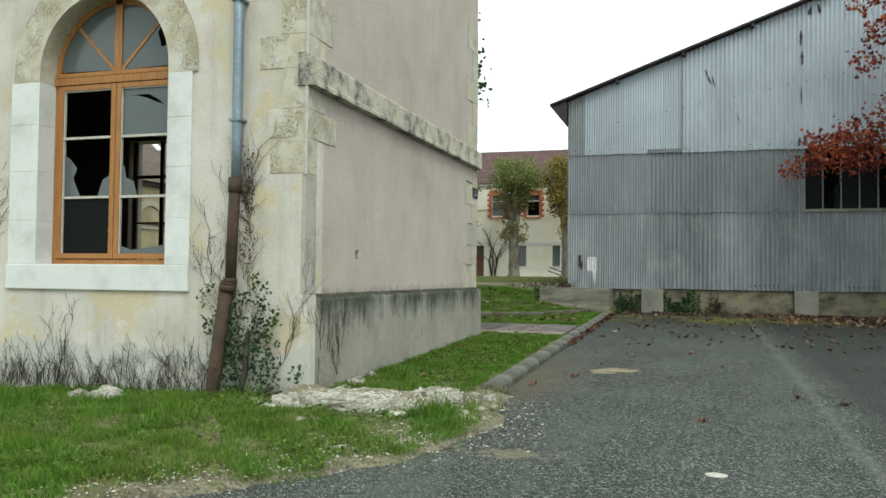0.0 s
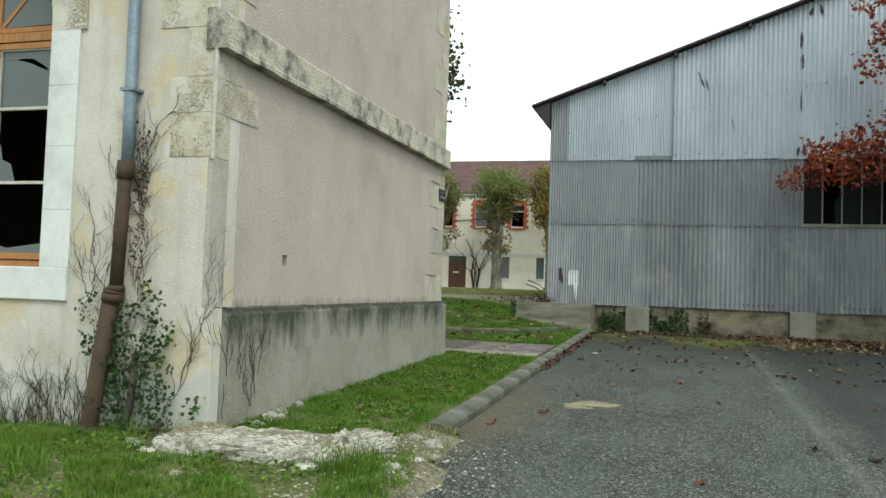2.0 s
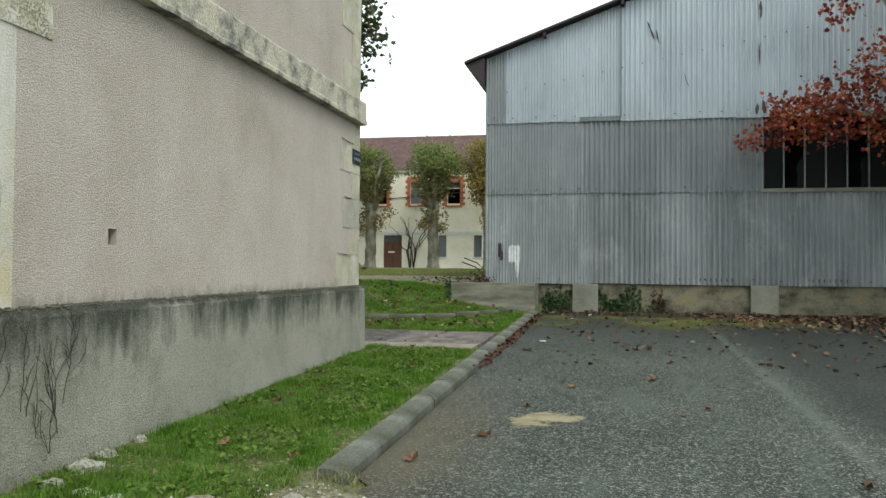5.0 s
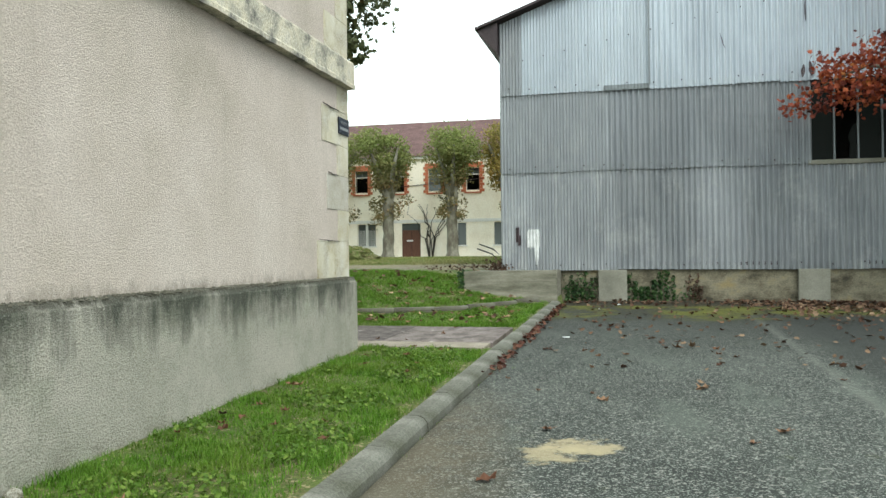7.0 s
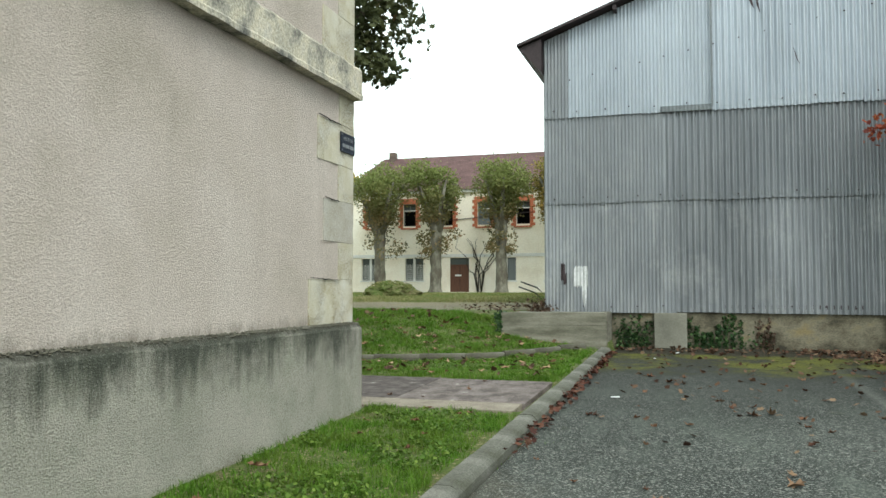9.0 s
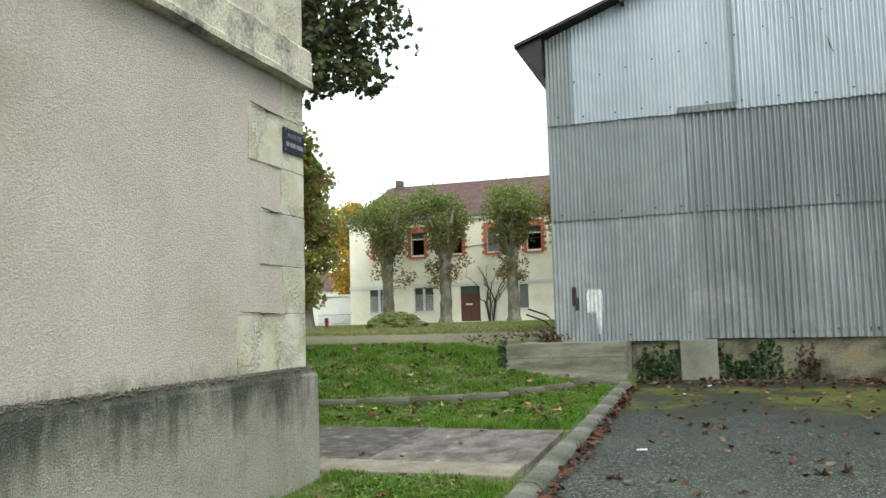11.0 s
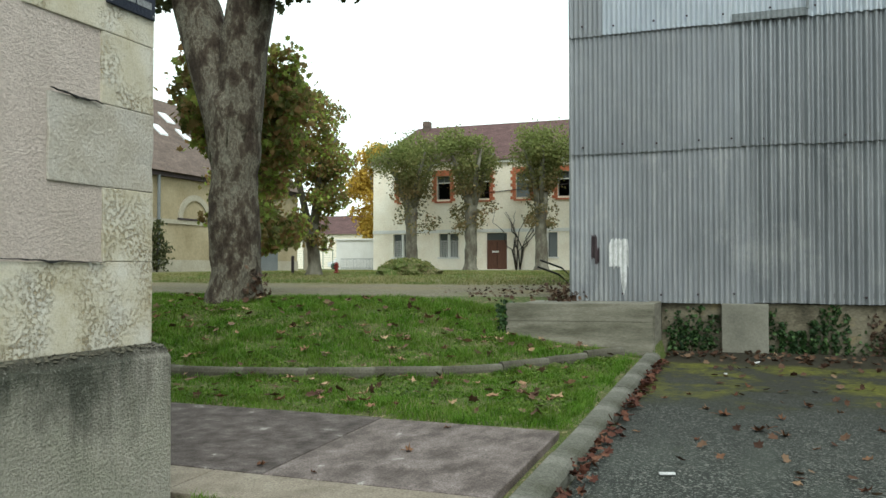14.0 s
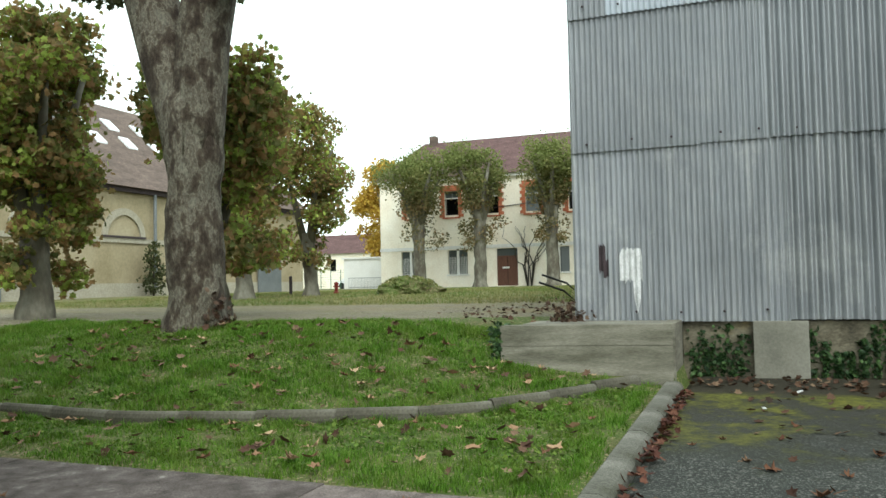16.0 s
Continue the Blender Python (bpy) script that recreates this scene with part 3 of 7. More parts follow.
M_DRIFT = island("damp_red_brown_leaves", [(0.0, (0.045, 0.017, 0.013)), (0.5, (0.09, 0.034, 0.022)), (0.85, (0.14, 0.065, 0.04)), (1.0, (0.022, 0.013, 0.011))], 0.75, 0.0)
M_FALLENOB = island("fallen_leaf", [(0.0, (0.075, 0.032, 0.019)), (0.35, (0.120, 0.055, 0.030)), (0.7, (0.180, 0.098, 0.058)), (0.88, (0.247, 0.158, 0.095)), (1.0, (0.034, 0.018, 0.014))], 0.75, 0.0, True)
M_BARK = surf("plane_bark", [(0.38, (0.04, 0.028, 0.02)), (0.45, (0.075, 0.058, 0.042)), (0.5, (0.10, 0.084, 0.063)), (0.535, (0.20, 0.185, 0.145)), (0.57, (0.11, 0.093, 0.07)), (0.64, (0.195, 0.183, 0.145))], 4.6, 24.0, 0.9, stretch=(1, 1, 0.6), bump_d=0.03, grain=0.5)
M_BARKFAR = surf("grey_plane_bark", [(0.36, (0.085, 0.07, 0.055)), (0.5, (0.14, 0.13, 0.10)), (0.64, (0.22, 0.21, 0.17))], 2.0, 10.0, 0.9, stretch=(1, 1, 0.5), bump_d=0.01)
M_TWIG = surf("dead_vine_stems", [(0.3, (0.032, 0.028, 0.023)), (0.7, (0.075, 0.062, 0.05))], 5, 60, 0.9)
M_GRASSDRY = island("dry_grass_blades", [(0.0, (0.12, 0.155, 0.042)), (0.5, (0.21, 0.205, 0.075)), (1.0, (0.36, 0.30, 0.16))], 0.7, 0.2, False, (0.5, (0.10, 0.175, 0.034), 0.85))
M_EDGING = surf("dark_edging_concrete", [(0.3, (0.0675, 0.0607, 0.0459)), (0.55, (0.1161, 0.1094, 0.0824)), (0.75, (0.185, 0.1755, 0.1472))], 2.2, 40.0, 0.92, bump_d=0.006, grain=0.4)
# near-black panes: the unlit inside and dark reflections are put into the colour
M_PANEDARK, gn, gl, gb = mat_new("unlit_dark_glass", 0.45, 0.0, 0.04)
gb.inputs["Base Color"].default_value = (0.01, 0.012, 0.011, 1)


# ---- mesh helpers ----
def mesh_of(bm, name, material, smooth=False):
    me = bpy.data.meshes.new(name)
    bm.normal_update()
    bm.to_mesh(me)
    bm.free()
    me.materials.append(material)
    if smooth:
        me.polygons.foreach_set("use_smooth", [True] * len(me.polygons))
    return me


def part(name, bm, material, parent, label="", smooth=False):
    ob = new(name, mesh_of(bm, name, material, smooth))
    ob.parent = parent
    if label:
        ob["label"] = label
    return ob


def raw_mesh(name, verts, faces, material):
    me = bpy.data.meshes.new(name)
    me.from_pydata([tuple(v) for v in verts], [], [tuple(f) for f in faces])
    me.materials.append(material)
    return me


def thing(name, label, category, loc=(0, 0, 0), group="", kind=""):
    ob = new(name)
    ob.location = loc
    return tagged(ob, label, category, group, kind)


def box(bm, x0, x1, y0, y1, z0, z1, bev=0.0):
    r = bmesh.ops.create_cube(bm, size=1.0, matrix=Matrix.Translation(((x0 + x1) / 2, (y0 + y1) / 2, (z0 + z1) / 2)) @ Matrix.Diagonal((x1 - x0, y1 - y0, z1 - z0, 1)))
    if bev:
        edges = list({e for v in r["verts"] for e in v.link_edges})
        bmesh.ops.bevel(bm, geom=edges, offset=bev, segments=2, affect="EDGES", profile=0.6)
    return bm


def boxbm(*a, bev=0.0):
    return box(bmesh.new(), *a, bev=bev)


def tube(bm, pts, radii, sides=10, cap=True, squash=1.0):
    """A tapered tube along points."""
    rings, n = [], len(pts)
    pts = [Vector(p) for p in pts]
    for i, p in enumerate(pts):
        d = (pts[min(i + 1, n - 1)] - pts[max(i - 1, 0)]).normalized()
        a = d.orthogonal().normalized() if abs(d.z) < 0.9 else Vector((1, 0, 0)) - d * d.x
        a.normalize()
        b = d.cross(a)
        rings.append([bm.verts.new(p + radii[i] * (a * math.cos(6.2832 * k / sides) + squash * b * math.sin(6.2832 * k / sides))) for k in range(sides)])
    for r0, r1 in zip(rings, rings[1:]):
        for k in range(sides):
            bm.faces.new((r0[k], r0[(k + 1) % sides], r1[(k + 1) % sides], r1[k]))
    if cap:
        bm.faces.new(rings[-1]), bm.faces.new(rings[0][::-1])
    return bm


def holed_wall(bm, u0, u1, z0, z1, v0, v1, holes, axis="x"):
    """A wall from u0 to u1 and z0 to z1, between the faces v0 and v1, with rectangular openings (u0, u1, z0, z1)."""
    us = sorted({u0, u1, *(h[0] for h in holes), *(h[1] for h in holes)})
    zs = sorted({z0, z1, *(h[2] for h in holes), *(h[3] for h in holes)})
    solid = {}
    for i in range(len(us) - 1):
        for k in range(len(zs) - 1):
            cu, cz = (us[i] + us[i + 1]) / 2, (zs[k] + zs[k + 1]) / 2
            solid[i, k] = not any(h[0] < cu < h[1] and h[2] < cz < h[3] for h in holes)

    def p(u, v, z):
        return bm.verts.new((u, v, z) if axis == "x" else (v, u, z))

    for (i, k), s in solid.items():
        if not s:
            continue
        a, b, c, d = us[i], us[i + 1], zs[k], zs[k + 1]
        for v in (v0, v1):
            bm.faces.new((p(a, v, c), p(b, v, c), p(b, v, d), p(a, v, d)))
        for di, dk, q in ((-1, 0, ((a, c), (a, d))), (1, 0, ((b, c), (b, d))), (0, -1, ((a, c), (b, c))), (0, 1, ((a, d), (b, d)))):
            if not solid.get((i + di, k + dk), False):
                (ua, za), (ub, zb) = q
                bm.faces.new((p(ua, v0, za), p(ub, v0, zb), p(ub, v1, zb), p(ua, v1, za)))
    bmesh.ops.remove_doubles(bm, verts=bm.verts, dist=1e-5)
    bmesh.ops.recalc_face_normals(bm, faces=bm.faces)
    return bm


def smoothstep(a, b, x):
    t = np.clip((np.asarray(x, float) - a) / (b - a), 0, 1)
    return t * t * (3 - 2 * t)


# ---- the lie of the land ----
RING = np.array([(-16, 22.4), (-12.5, 21.2), (-9.52, 20.6), (-7.31, 20.45), (-5.75, 20.8), (-4.49, 21.26), (-3.65, 22.07), (-3.23, 22.95), (-2.79, 23.75)])


def yard(y):
    return 0.04 + 0.0235 * np.minimum(y, 25.5)


def ring_distance(x, y):
    """How far a place lies behind the curved kerb (negative before it)."""
    best, side = np.full(np.shape(x), 1e9), np.full(np.shape(x), -1.0)
    for a, b in zip(RING, RING[1:]):
        d = b - a
        t = np.clip(((x - a[0]) * d[0] + (y - a[1]) * d[1]) / (d @ d), 0, 1)
        px, py = a[0] + t * d[0], a[1] + t * d[1]
        r = np.hypot(x - px, y - py)
        s = np.sign(d[0] * (y - a[1]) - d[1] * (x - a[0]))
        side, best = np.where(r < best, s, side), np.minimum(r, best)
    return best * side


def asphalt_edge(y):
    """The ragged western edge of the asphalt."""
    e = np.interp(y, [-30, 0, 3.0, 4.2, 5.4, 7.0, 8.9, 9.6, 30], [-9, -7.5, -4.4, -3.2, -2.2, -1.75, -2.05, -2.14, -2.14])
    return e


def height(x, y):
    x, y = np.asarray(x, float), np.asarray(y, float)
    base = yard(y) + 0.045
    lawn = base - 0.035 * np.clip(-4.6 - x, 0, 4) * smoothstep(10, 8, y)
    d = ring_distance(x, y)
    terrace = 1.015 + 0.0134 * np.minimum(y, 46)
    mound = yard(y) + 0.14 + (terrace - yard(y) - 0.14) * smoothstep(-0.2, 3.7, d)
    z = np.where((d > 0) & (x < -2.39), mound, lawn)
    cap = np.interp(x, [-4.9, -4.3, -2.4], [1.4, 1.02, 0.66]) + 0.1 * (y - 23.7)
    z = np.where((x > -4.9) & (x < -2.39), np.minimum(z, np.maximum(cap, yard(y) + 0.05)), z)
    z = np.where((y > 23.95 + 0.18 * (x + 4.31)) & (x > -4.3) & (x < -2.39), 1.36, z)
    z = np.where((y > 27), terrace, z)
    z = np.where((x > -10.0) & (x < -2.5) & (y > 16.55) & (y < 18.95), yard(y) - 0.1, z)
    low = np.where(y < 9.2, x > asphalt_edge(y) + 0.05, x > -2.39)
    z = np.where(low & (y < 25.6), yard(y) - 0.05, z)
    return z


def ground_z(x, y):
    return float(height(x, y))


def build_ground():
    def axis(lo, hi, step, far):
        fine = np.arange(lo, hi + step / 2, step)
        out = [step * 1.35 ** k for k in range(1, 60)]
        up = hi + np.cumsum(out)
        dn = lo - np.cumsum(out)
        return np.concatenate([dn[dn > -far][::-1], fine, up[up < far]])

    xs, ys = axis(-16.0, 8.0, 0.2, 900), axis(-4.0, 34.0, 0.2, 900)
    gx, gy = np.meshgrid(xs, ys)
    gz = height(gx, gy)
    wob = np.array([noise.noise(Vector((a * 0.7, b * 0.7, 0.3))) for a, b in zip(gx.ravel(), gy.ravel())]).reshape(gx.shape)
    gz = gz + 0.022 * wob * (gx < asphalt_edge(gy) - 0.5)
    nx, ny = len(xs), len(ys)
    idx = np.arange(nx * ny).reshape(ny, nx)
    faces = np.stack([idx[:-1, :-1], idx[:-1, 1:], idx[1:, 1:], idx[1:, :-1]], -1).reshape(-1, 4)
    me = bpy.data.meshes.new("ground")
    me.from_pydata(np.stack([gx, gy, gz], -1).reshape(-1, 3).tolist(), [], faces.tolist())
    me.materials.append(M_GROUND)
    near = np.interp(gx, [-30, -16, -12, -8, -4], [24.5, 25.2, 25.0, 26.2, 26.8])
    gravel = smoothstep(near - 0.4, near + 0.6, gy) * smoothstep(near + 9, near + 4.5, gy)
    # bare strip round the rubble and beside the asphalt
    edge = asphalt_edge(gy)
    gravel = np.maximum(gravel, smoothstep(-1.5, -0.1, gx - edge) * (gy < 9.3) * 0.6)
    dry = np.clip(smoothstep(26, 30, gy) * 0.85 + 0.5 * smoothstep(3, 6, gy) * (gy < 8), 0, 1) * smoothstep(110, 80, gy)
    dry = np.maximum(dry, 1.1 * np.exp(-(((gx + 5) / 2.2) ** 2 + ((gy - 29) / 3.0) ** 2)))
    for key, val in (("gravel", gravel), ("dry", dry)):
        a = me.attributes.new(key, "FLOAT", "POINT")
        a.data.foreach_set("value", val.ravel().astype(np.float32))
    me.polygons.foreach_set("use_smooth", [True] * len(me.polygons))
    return tagged(new("ground", me), "green lawn and bare soil with gravel track", "ground", kind="structure")


build_ground()


def build_asphalt():
    ys = np.concatenate([np.arange(-30, -2, 2.0), np.arange(-2, 25.35, 0.1)])
    verts, faces = [], []
    rel = np.concatenate([np.linspace(0, 1, 6)[:-1] * 0.4, np.linspace(0.4, 40, 40)])
    for y in ys:
        e = float(asphalt_edge(y))
        if y < 9.4:
            e += 0.22 * noise.noise(Vector((0, y * 1.7, 4))) + 0.12 * noise.noise(Vector((3, y * 6, 4)))
        for k, r in enumerate(rel):
            x = e + r
            z = float(yard(y)) + (0.012 * noise.noise(Vector((x * 0.5, y * 0.5, 7)))) - (0.035 if k == 0 else 0)
            verts.append((x, y, z))
    n = len(rel)
    for i in range(len(ys) - 1):
        for k in range(n - 1):
            faces.append((i * n + k, i * n + k + 1, (i + 1) * n + k + 1, (i + 1) * n + k))
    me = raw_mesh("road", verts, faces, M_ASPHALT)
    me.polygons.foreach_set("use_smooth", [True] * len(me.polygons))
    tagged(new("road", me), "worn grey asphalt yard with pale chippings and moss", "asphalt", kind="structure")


build_asphalt()


# ---- kerbs and slab ----
def kerb_piece(length, width, tall, name, mt):
    """One kerb stone along +x of its own frame, its walked side rounded."""
    bm = bmesh.new()
    prof = [(-width / 2, -0.15), (-width / 2, tall - 0.02), (-width / 2 + 0.02, tall), (width * 0.12, tall), (width * 0.32, tall - 0.02), (width * 0.46, tall - 0.06), (width / 2, -0.15)]
    a = [bm.verts.new((0.0015, p, q)) for p, q in prof]
    b = [bm.verts.new((length - 0.0015, p, q)) for p, q in prof]
    for k in range(len(prof) - 1):
        bm.faces.new((a[k], b[k], b[k + 1], a[k + 1]))
    bm.faces.new(a), bm.faces.new(b[::-1])
    bmesh.ops.recalc_face_normals(bm, faces=bm.faces)
    return mesh_of(bm, name, mt)


kerb = tagged(new("kerb"), "weathered grey concrete kerb beside the asphalt", "kerb", kind="structure")
stone = kerb_piece(1.0, 0.215, 0.09, "kerb_stone", M_KERB)
rk = random.Random(3)
y = 9.15
while y < 23.9:
    ob = new("kerb_stone", stone)
    ob.parent = kerb
    ob.matrix_basis = pose(-2.255 + rk.uniform(-0.006, 0.006), y, float(yard(y)) + rk.uniform(-0.004, 0.003), 0, 0, 90 + rk.uniform(-0.3, 0.3)) @ pose(0, 0, 0, rk.uniform(-0.8, 0.8), -1.35, 0) @ Matrix.Diagonal((1, -1, 1, 1))
    y += 1.0
ring = tagged(new("curved_kerb"), "low curved concrete kerb edging the grassy mound", "kerb", kind="structure")
short = kerb_piece(0.8, 0.11, 0.105, "edging_stone", M_EDGING)
seg = np.diff(RING, axis=0)
run = np.concatenate([[0], np.cumsum(np.hypot(seg[:, 0], seg[:, 1]))])
total = run[-1]
t = 0.0
while t < total - 0.3:
    a = np.array([np.interp(t, run, RING[:, 0]), np.interp(t, run, RING[:, 1])])
    b = np.array([np.interp(min(t + 0.8, total), run, RING[:, 0]), np.interp(min(t + 0.8, total), run, RING[:, 1])])
    ob = new("edging_stone", short)
    ob.parent = ring
    ob.matrix_basis = pose(a[0], a[1], float(yard(a[1])) + 0.085 + rk.uniform(-0.008, 0.008), 0, 0, math.degrees(math.atan2(b[1] - a[1], b[0] - a[0]))) @ Matrix.Diagonal((1, -1, 1, 1))
    t += 0.8

pavement = tagged(new("pavement"), "pinkish worn concrete slab path beside the building", "pavement", kind="structure")
for x0, x1, y0, y1, mt in ((-4.12, -2.47, 17.05, 18.98, M_SLAB), (-7.0, -4.13, 17.05, 19.02, M_SLABDARK), (-10.0, -7.01, 17.05, 19.02, M_SLABDARK), (-4.5, -2.5, 16.5, 17.04, M_SLAB2), (-10, -4.51, 16.5, 17.04, M_SLAB2)):
    bm = bmesh.new()
    box(bm, x0, x1, y0, y1, -0.2, 0.0, bev=0.012)
    for v in bm.verts:
        if v.co.z > -0.1:
            v.co.z += float(yard(v.co.y)) + 0.06
    part("slab", bm, mt, pavement)


# ---- the rendered building ----
def build_house():
    h = thing("rendered_building", "old cream and pinkish rendered building with stone band", "building")
    top = 9.2
    # front wall with its arched window opening
    cx, r, spring, sill = -7.285, 1.06, 4.42, 1.7
    bm = bmesh.new()
    holed_wall(bm, -18.0, -4.3, -0.4, sill, 8.0, 8.5, [])
    holed_wall(bm, -18.0, cx - r, sill, top, 8.0, 8.5, [])
    holed_wall(bm, cx + r, -4.3, sill, top, 8.0, 8.5, [])
    n = 28
    for k in range(n):
        xa, xb = cx - r * math.cos(math.pi * k / n), cx - r * math.cos(math.pi * (k + 1) / n)
        za, zb = spring + r * math.sin(math.pi * k / n), spring + r * math.sin(math.pi * (k + 1) / n)
        q = [[bm.verts.new((x, y, z)) for x, z in ((xa, za), (xb, zb), (xb, top), (xa, top))] for y in (8.0, 8.5)]
        bm.faces.new(q[0]), bm.faces.new(q[1][::-1])
        bm.faces.new((q[0][0], q[1][0], q[1][1], q[0][1]))
    bmesh.ops.remove_doubles(bm, verts=bm.verts, dist=1e-4)
    part("front_wall", bm, M_FRONT, h, "cream lime render, stained and patched")
    # side wall, plinth, band
    part("side_wall", holed_wall(bmesh.new(), 8.5, 16.12, 1.2, top, -4.8, -4.3, [(9.56, 9.68, 1.93, 2.06)], "y"), M_SIDE, h, "pinkish roughcast render")
    bm = bmesh.new()
    prof = [(-4.36, -0.4), (-4.19, -0.4), (-4.2, 1.40), (-4.235, 1.45), (-4.32, 1.475), (-4.36, 1.475)]
    ends = [[bm.verts.new((x, y, z)) for x, z in prof] for y in (8.17, 16.2)]
    ys = np.linspace(8.155, 16.2, 200)
    rows = [[bm.verts.new((x + 0.012 * noise.noise(Vector((y * 2, x * 9, z))) + (0.012 * noise.noise(Vector((y * 11, x * 9, z))) if i > 1 else 0), y, z + 0.012 * noise.noise(Vector((y * 3, 5, z))) + (0.02 * noise.noise(Vector((y * 9, 8, i * 3))) if i > 1 else 0)) if 0 < i < 5 else (x, y, z)) for i, (x, z) in enumerate(prof)] for y in ys]
    for a, b in zip(rows, rows[1:]):
        for k in range(len(prof) - 1):
            bm.faces.new((a[k], b[k], b[k + 1], a[k + 1]))
    bm.faces.new(rows[0]), bm.faces.new(rows[-1][::-1])
    bmesh.ops.delete(bm, geom=ends[0] + ends[1], context="VERTS")
    bmesh.ops.recalc_face_normals(bm, faces=bm.faces)
    part("plinth", bm, M_PLINTH, h, "grey plinth with dark algae streaks")
    ys = np.linspace(7.97, 16.13, 90)
    bm = bmesh.new()
    prof = [(-4.4, 4.02), (-4.17, 4.02), (-4.17, 4.07), (-4.185, 4.09), (-4.188, 4.36), (-4.21, 4.39), (-4.31, 4.43), (-4.4, 4.43)]
    rows = [[bm.verts.new((x + 0.012 * noise.noise(Vector((y * 4, z * 5, 1))) * (x > -4.3), y, z + 0.012 * noise.noise(Vector((y * 5, x * 9, 2))))) for x, z in prof] for y in ys]
    for a, b in zip(rows, rows[1:]):
        for k in range(len(prof) - 1):
            bm.faces.new((a[k], b[k], b[k + 1], a[k + 1]))
    bm.faces.new(rows[0]), bm.faces.new(rows[-1][::-1])
    bmesh.ops.recalc_face_normals(bm, faces=bm.faces)
    part("string_course", bm, M_BAND, h, "projecting stone band with black lichen")
    # back, west end, roof
    part("back_wall", holed_wall(bmesh.new(), -18.0, -4.8, -0.4, top, 15.7, 16.12, [(-12.9, -11.3, 1.9, 4.9)]), M_FRONT, h)
    part("end_wall", holed_wall(bmesh.new(), 8.5, 15.7, -0.4, top, -18.0, -17.6, [], "y"), M_FRONT, h)
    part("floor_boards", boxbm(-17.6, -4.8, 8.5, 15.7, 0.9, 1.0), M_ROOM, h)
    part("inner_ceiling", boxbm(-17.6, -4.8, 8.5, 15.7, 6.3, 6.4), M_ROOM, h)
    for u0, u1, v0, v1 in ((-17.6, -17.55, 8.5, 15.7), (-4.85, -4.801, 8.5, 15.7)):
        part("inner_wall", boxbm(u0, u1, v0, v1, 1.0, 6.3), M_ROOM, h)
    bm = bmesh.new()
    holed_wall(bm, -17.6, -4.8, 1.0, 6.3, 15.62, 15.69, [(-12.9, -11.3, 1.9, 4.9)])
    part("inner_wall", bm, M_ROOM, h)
    for xa, xb, za, zb in ((-12.9, -12.8, 1.9, 4.9), (-11.4, -11.3, 1.9, 4.9), (-12.15, -12.05, 1.9, 4.9), (-12.8, -12.15, 4.0, 4.08), (-12.05, -11.4, 4.0, 4.08), (-12.8, -12.15, 2.9, 2.94), (-12.05, -11.4, 2.9, 2.94)):
        part("back_window_bar", boxbm(xa, xb, 15.8, 15.86, za, zb, bev=0.006), M_DOOR, h, "dark wooden bar of the rear window")
    bm = bmesh.new()
    v = [bm.verts.new(p) for p in ((-18.5, 7.5, top), (-3.8, 7.5, top), (-3.8, 16.6, top), (-18.5, 16.6, top), (-15, 12.05, 12.2), (-7.5, 12.05, 12.2))]
    for f in ((0, 1, 5, 4), (1, 2, 5), (2, 3, 4, 5), (3, 0, 4), (3, 2, 1, 0)):
        bm.faces.new([v[i] for i in f])
    part("roof", bm, M_ROOFRED, h)
    # quoins of worn limestone at both corners
    rq = random.Random(5)

    def quoin(x0, x1, y0, y1, z0, z1, mt=M_STONE):
        b = boxbm(x0, x1, y0, y1, z0 + 0.001, z1 - 0.001, bev=0.007)
        bmesh.ops.subdivide_edges(b, edges=[e for e in b.edges if e.calc_length() > 0.15], cuts=5, use_grid_fill=True)
        for w in b.verts:
            w.co += 0.007 * Vector((noise.noise(w.co * 7), noise.noise(w.co * 7 + Vector((9, 0, 0))), 0))
        part("quoin", b, mt, h, "rough yellowish limestone block" if mt is M_STONE else "")

    z = 2.95
    lens = [(0.46, 0.30), (0.5, 0.85), (0.3, 0.5), (0.62, 0.35), (0.34, 0.72), (0.6, 0.35), (0.36, 0.75), (0.62, 0.4)]
    hs = [0.44, 0.36, 0.5, 0.42, 0.46, 0.5, 0.46, 0.5]
    z0 = 2.95
    for (lf, ls), hh in zip(lens, hs):
        quoin(-4.32 - lf, -4.289, 7.991, 8.0 + ls, z0, z0 + hh)
        z0 += hh
    quoin(-4.34, -4.288, 7.994, 8.3, 1.47, 2.95, M_CEMENT)
    quoin(-4.34, -4.2, 7.992, 8.153, 0.1, 1.468, M_FRONT)
    for y0, za, zb in ((15.02, 1.47, 1.95), (15.74, 1.95, 2.36), (15.36, 2.36, 2.82), (15.72, 2.82, 3.22), (15.2, 3.22, 3.68), (15.74, 3.68, 4.03), (15.3, 4.42, 4.9), (15.7, 4.9, 5.4), (15.25, 5.4, 5.9), (15.7, 5.9, 6.5), (15.3, 6.5, 7.0)):
        quoin(-4.5, -4.288, y0, 16.135, za, zb, M_CEMENT if 2.3 < za < 2.4 else M_STONE)
    # pale mortar bead down the corner arris, and open joints above some blocks
    part("corner_bead", tube(bmesh.new(), [(-4.29, 7.992, 2.93 + 0.35 * k) for k in range(18)], [0.021 + 0.008 * noise.noise(Vector((k * 1.7, 0, 0))) for k in range(18)], 8), M_PUTTY, h, "pale mortar bead on the corner")
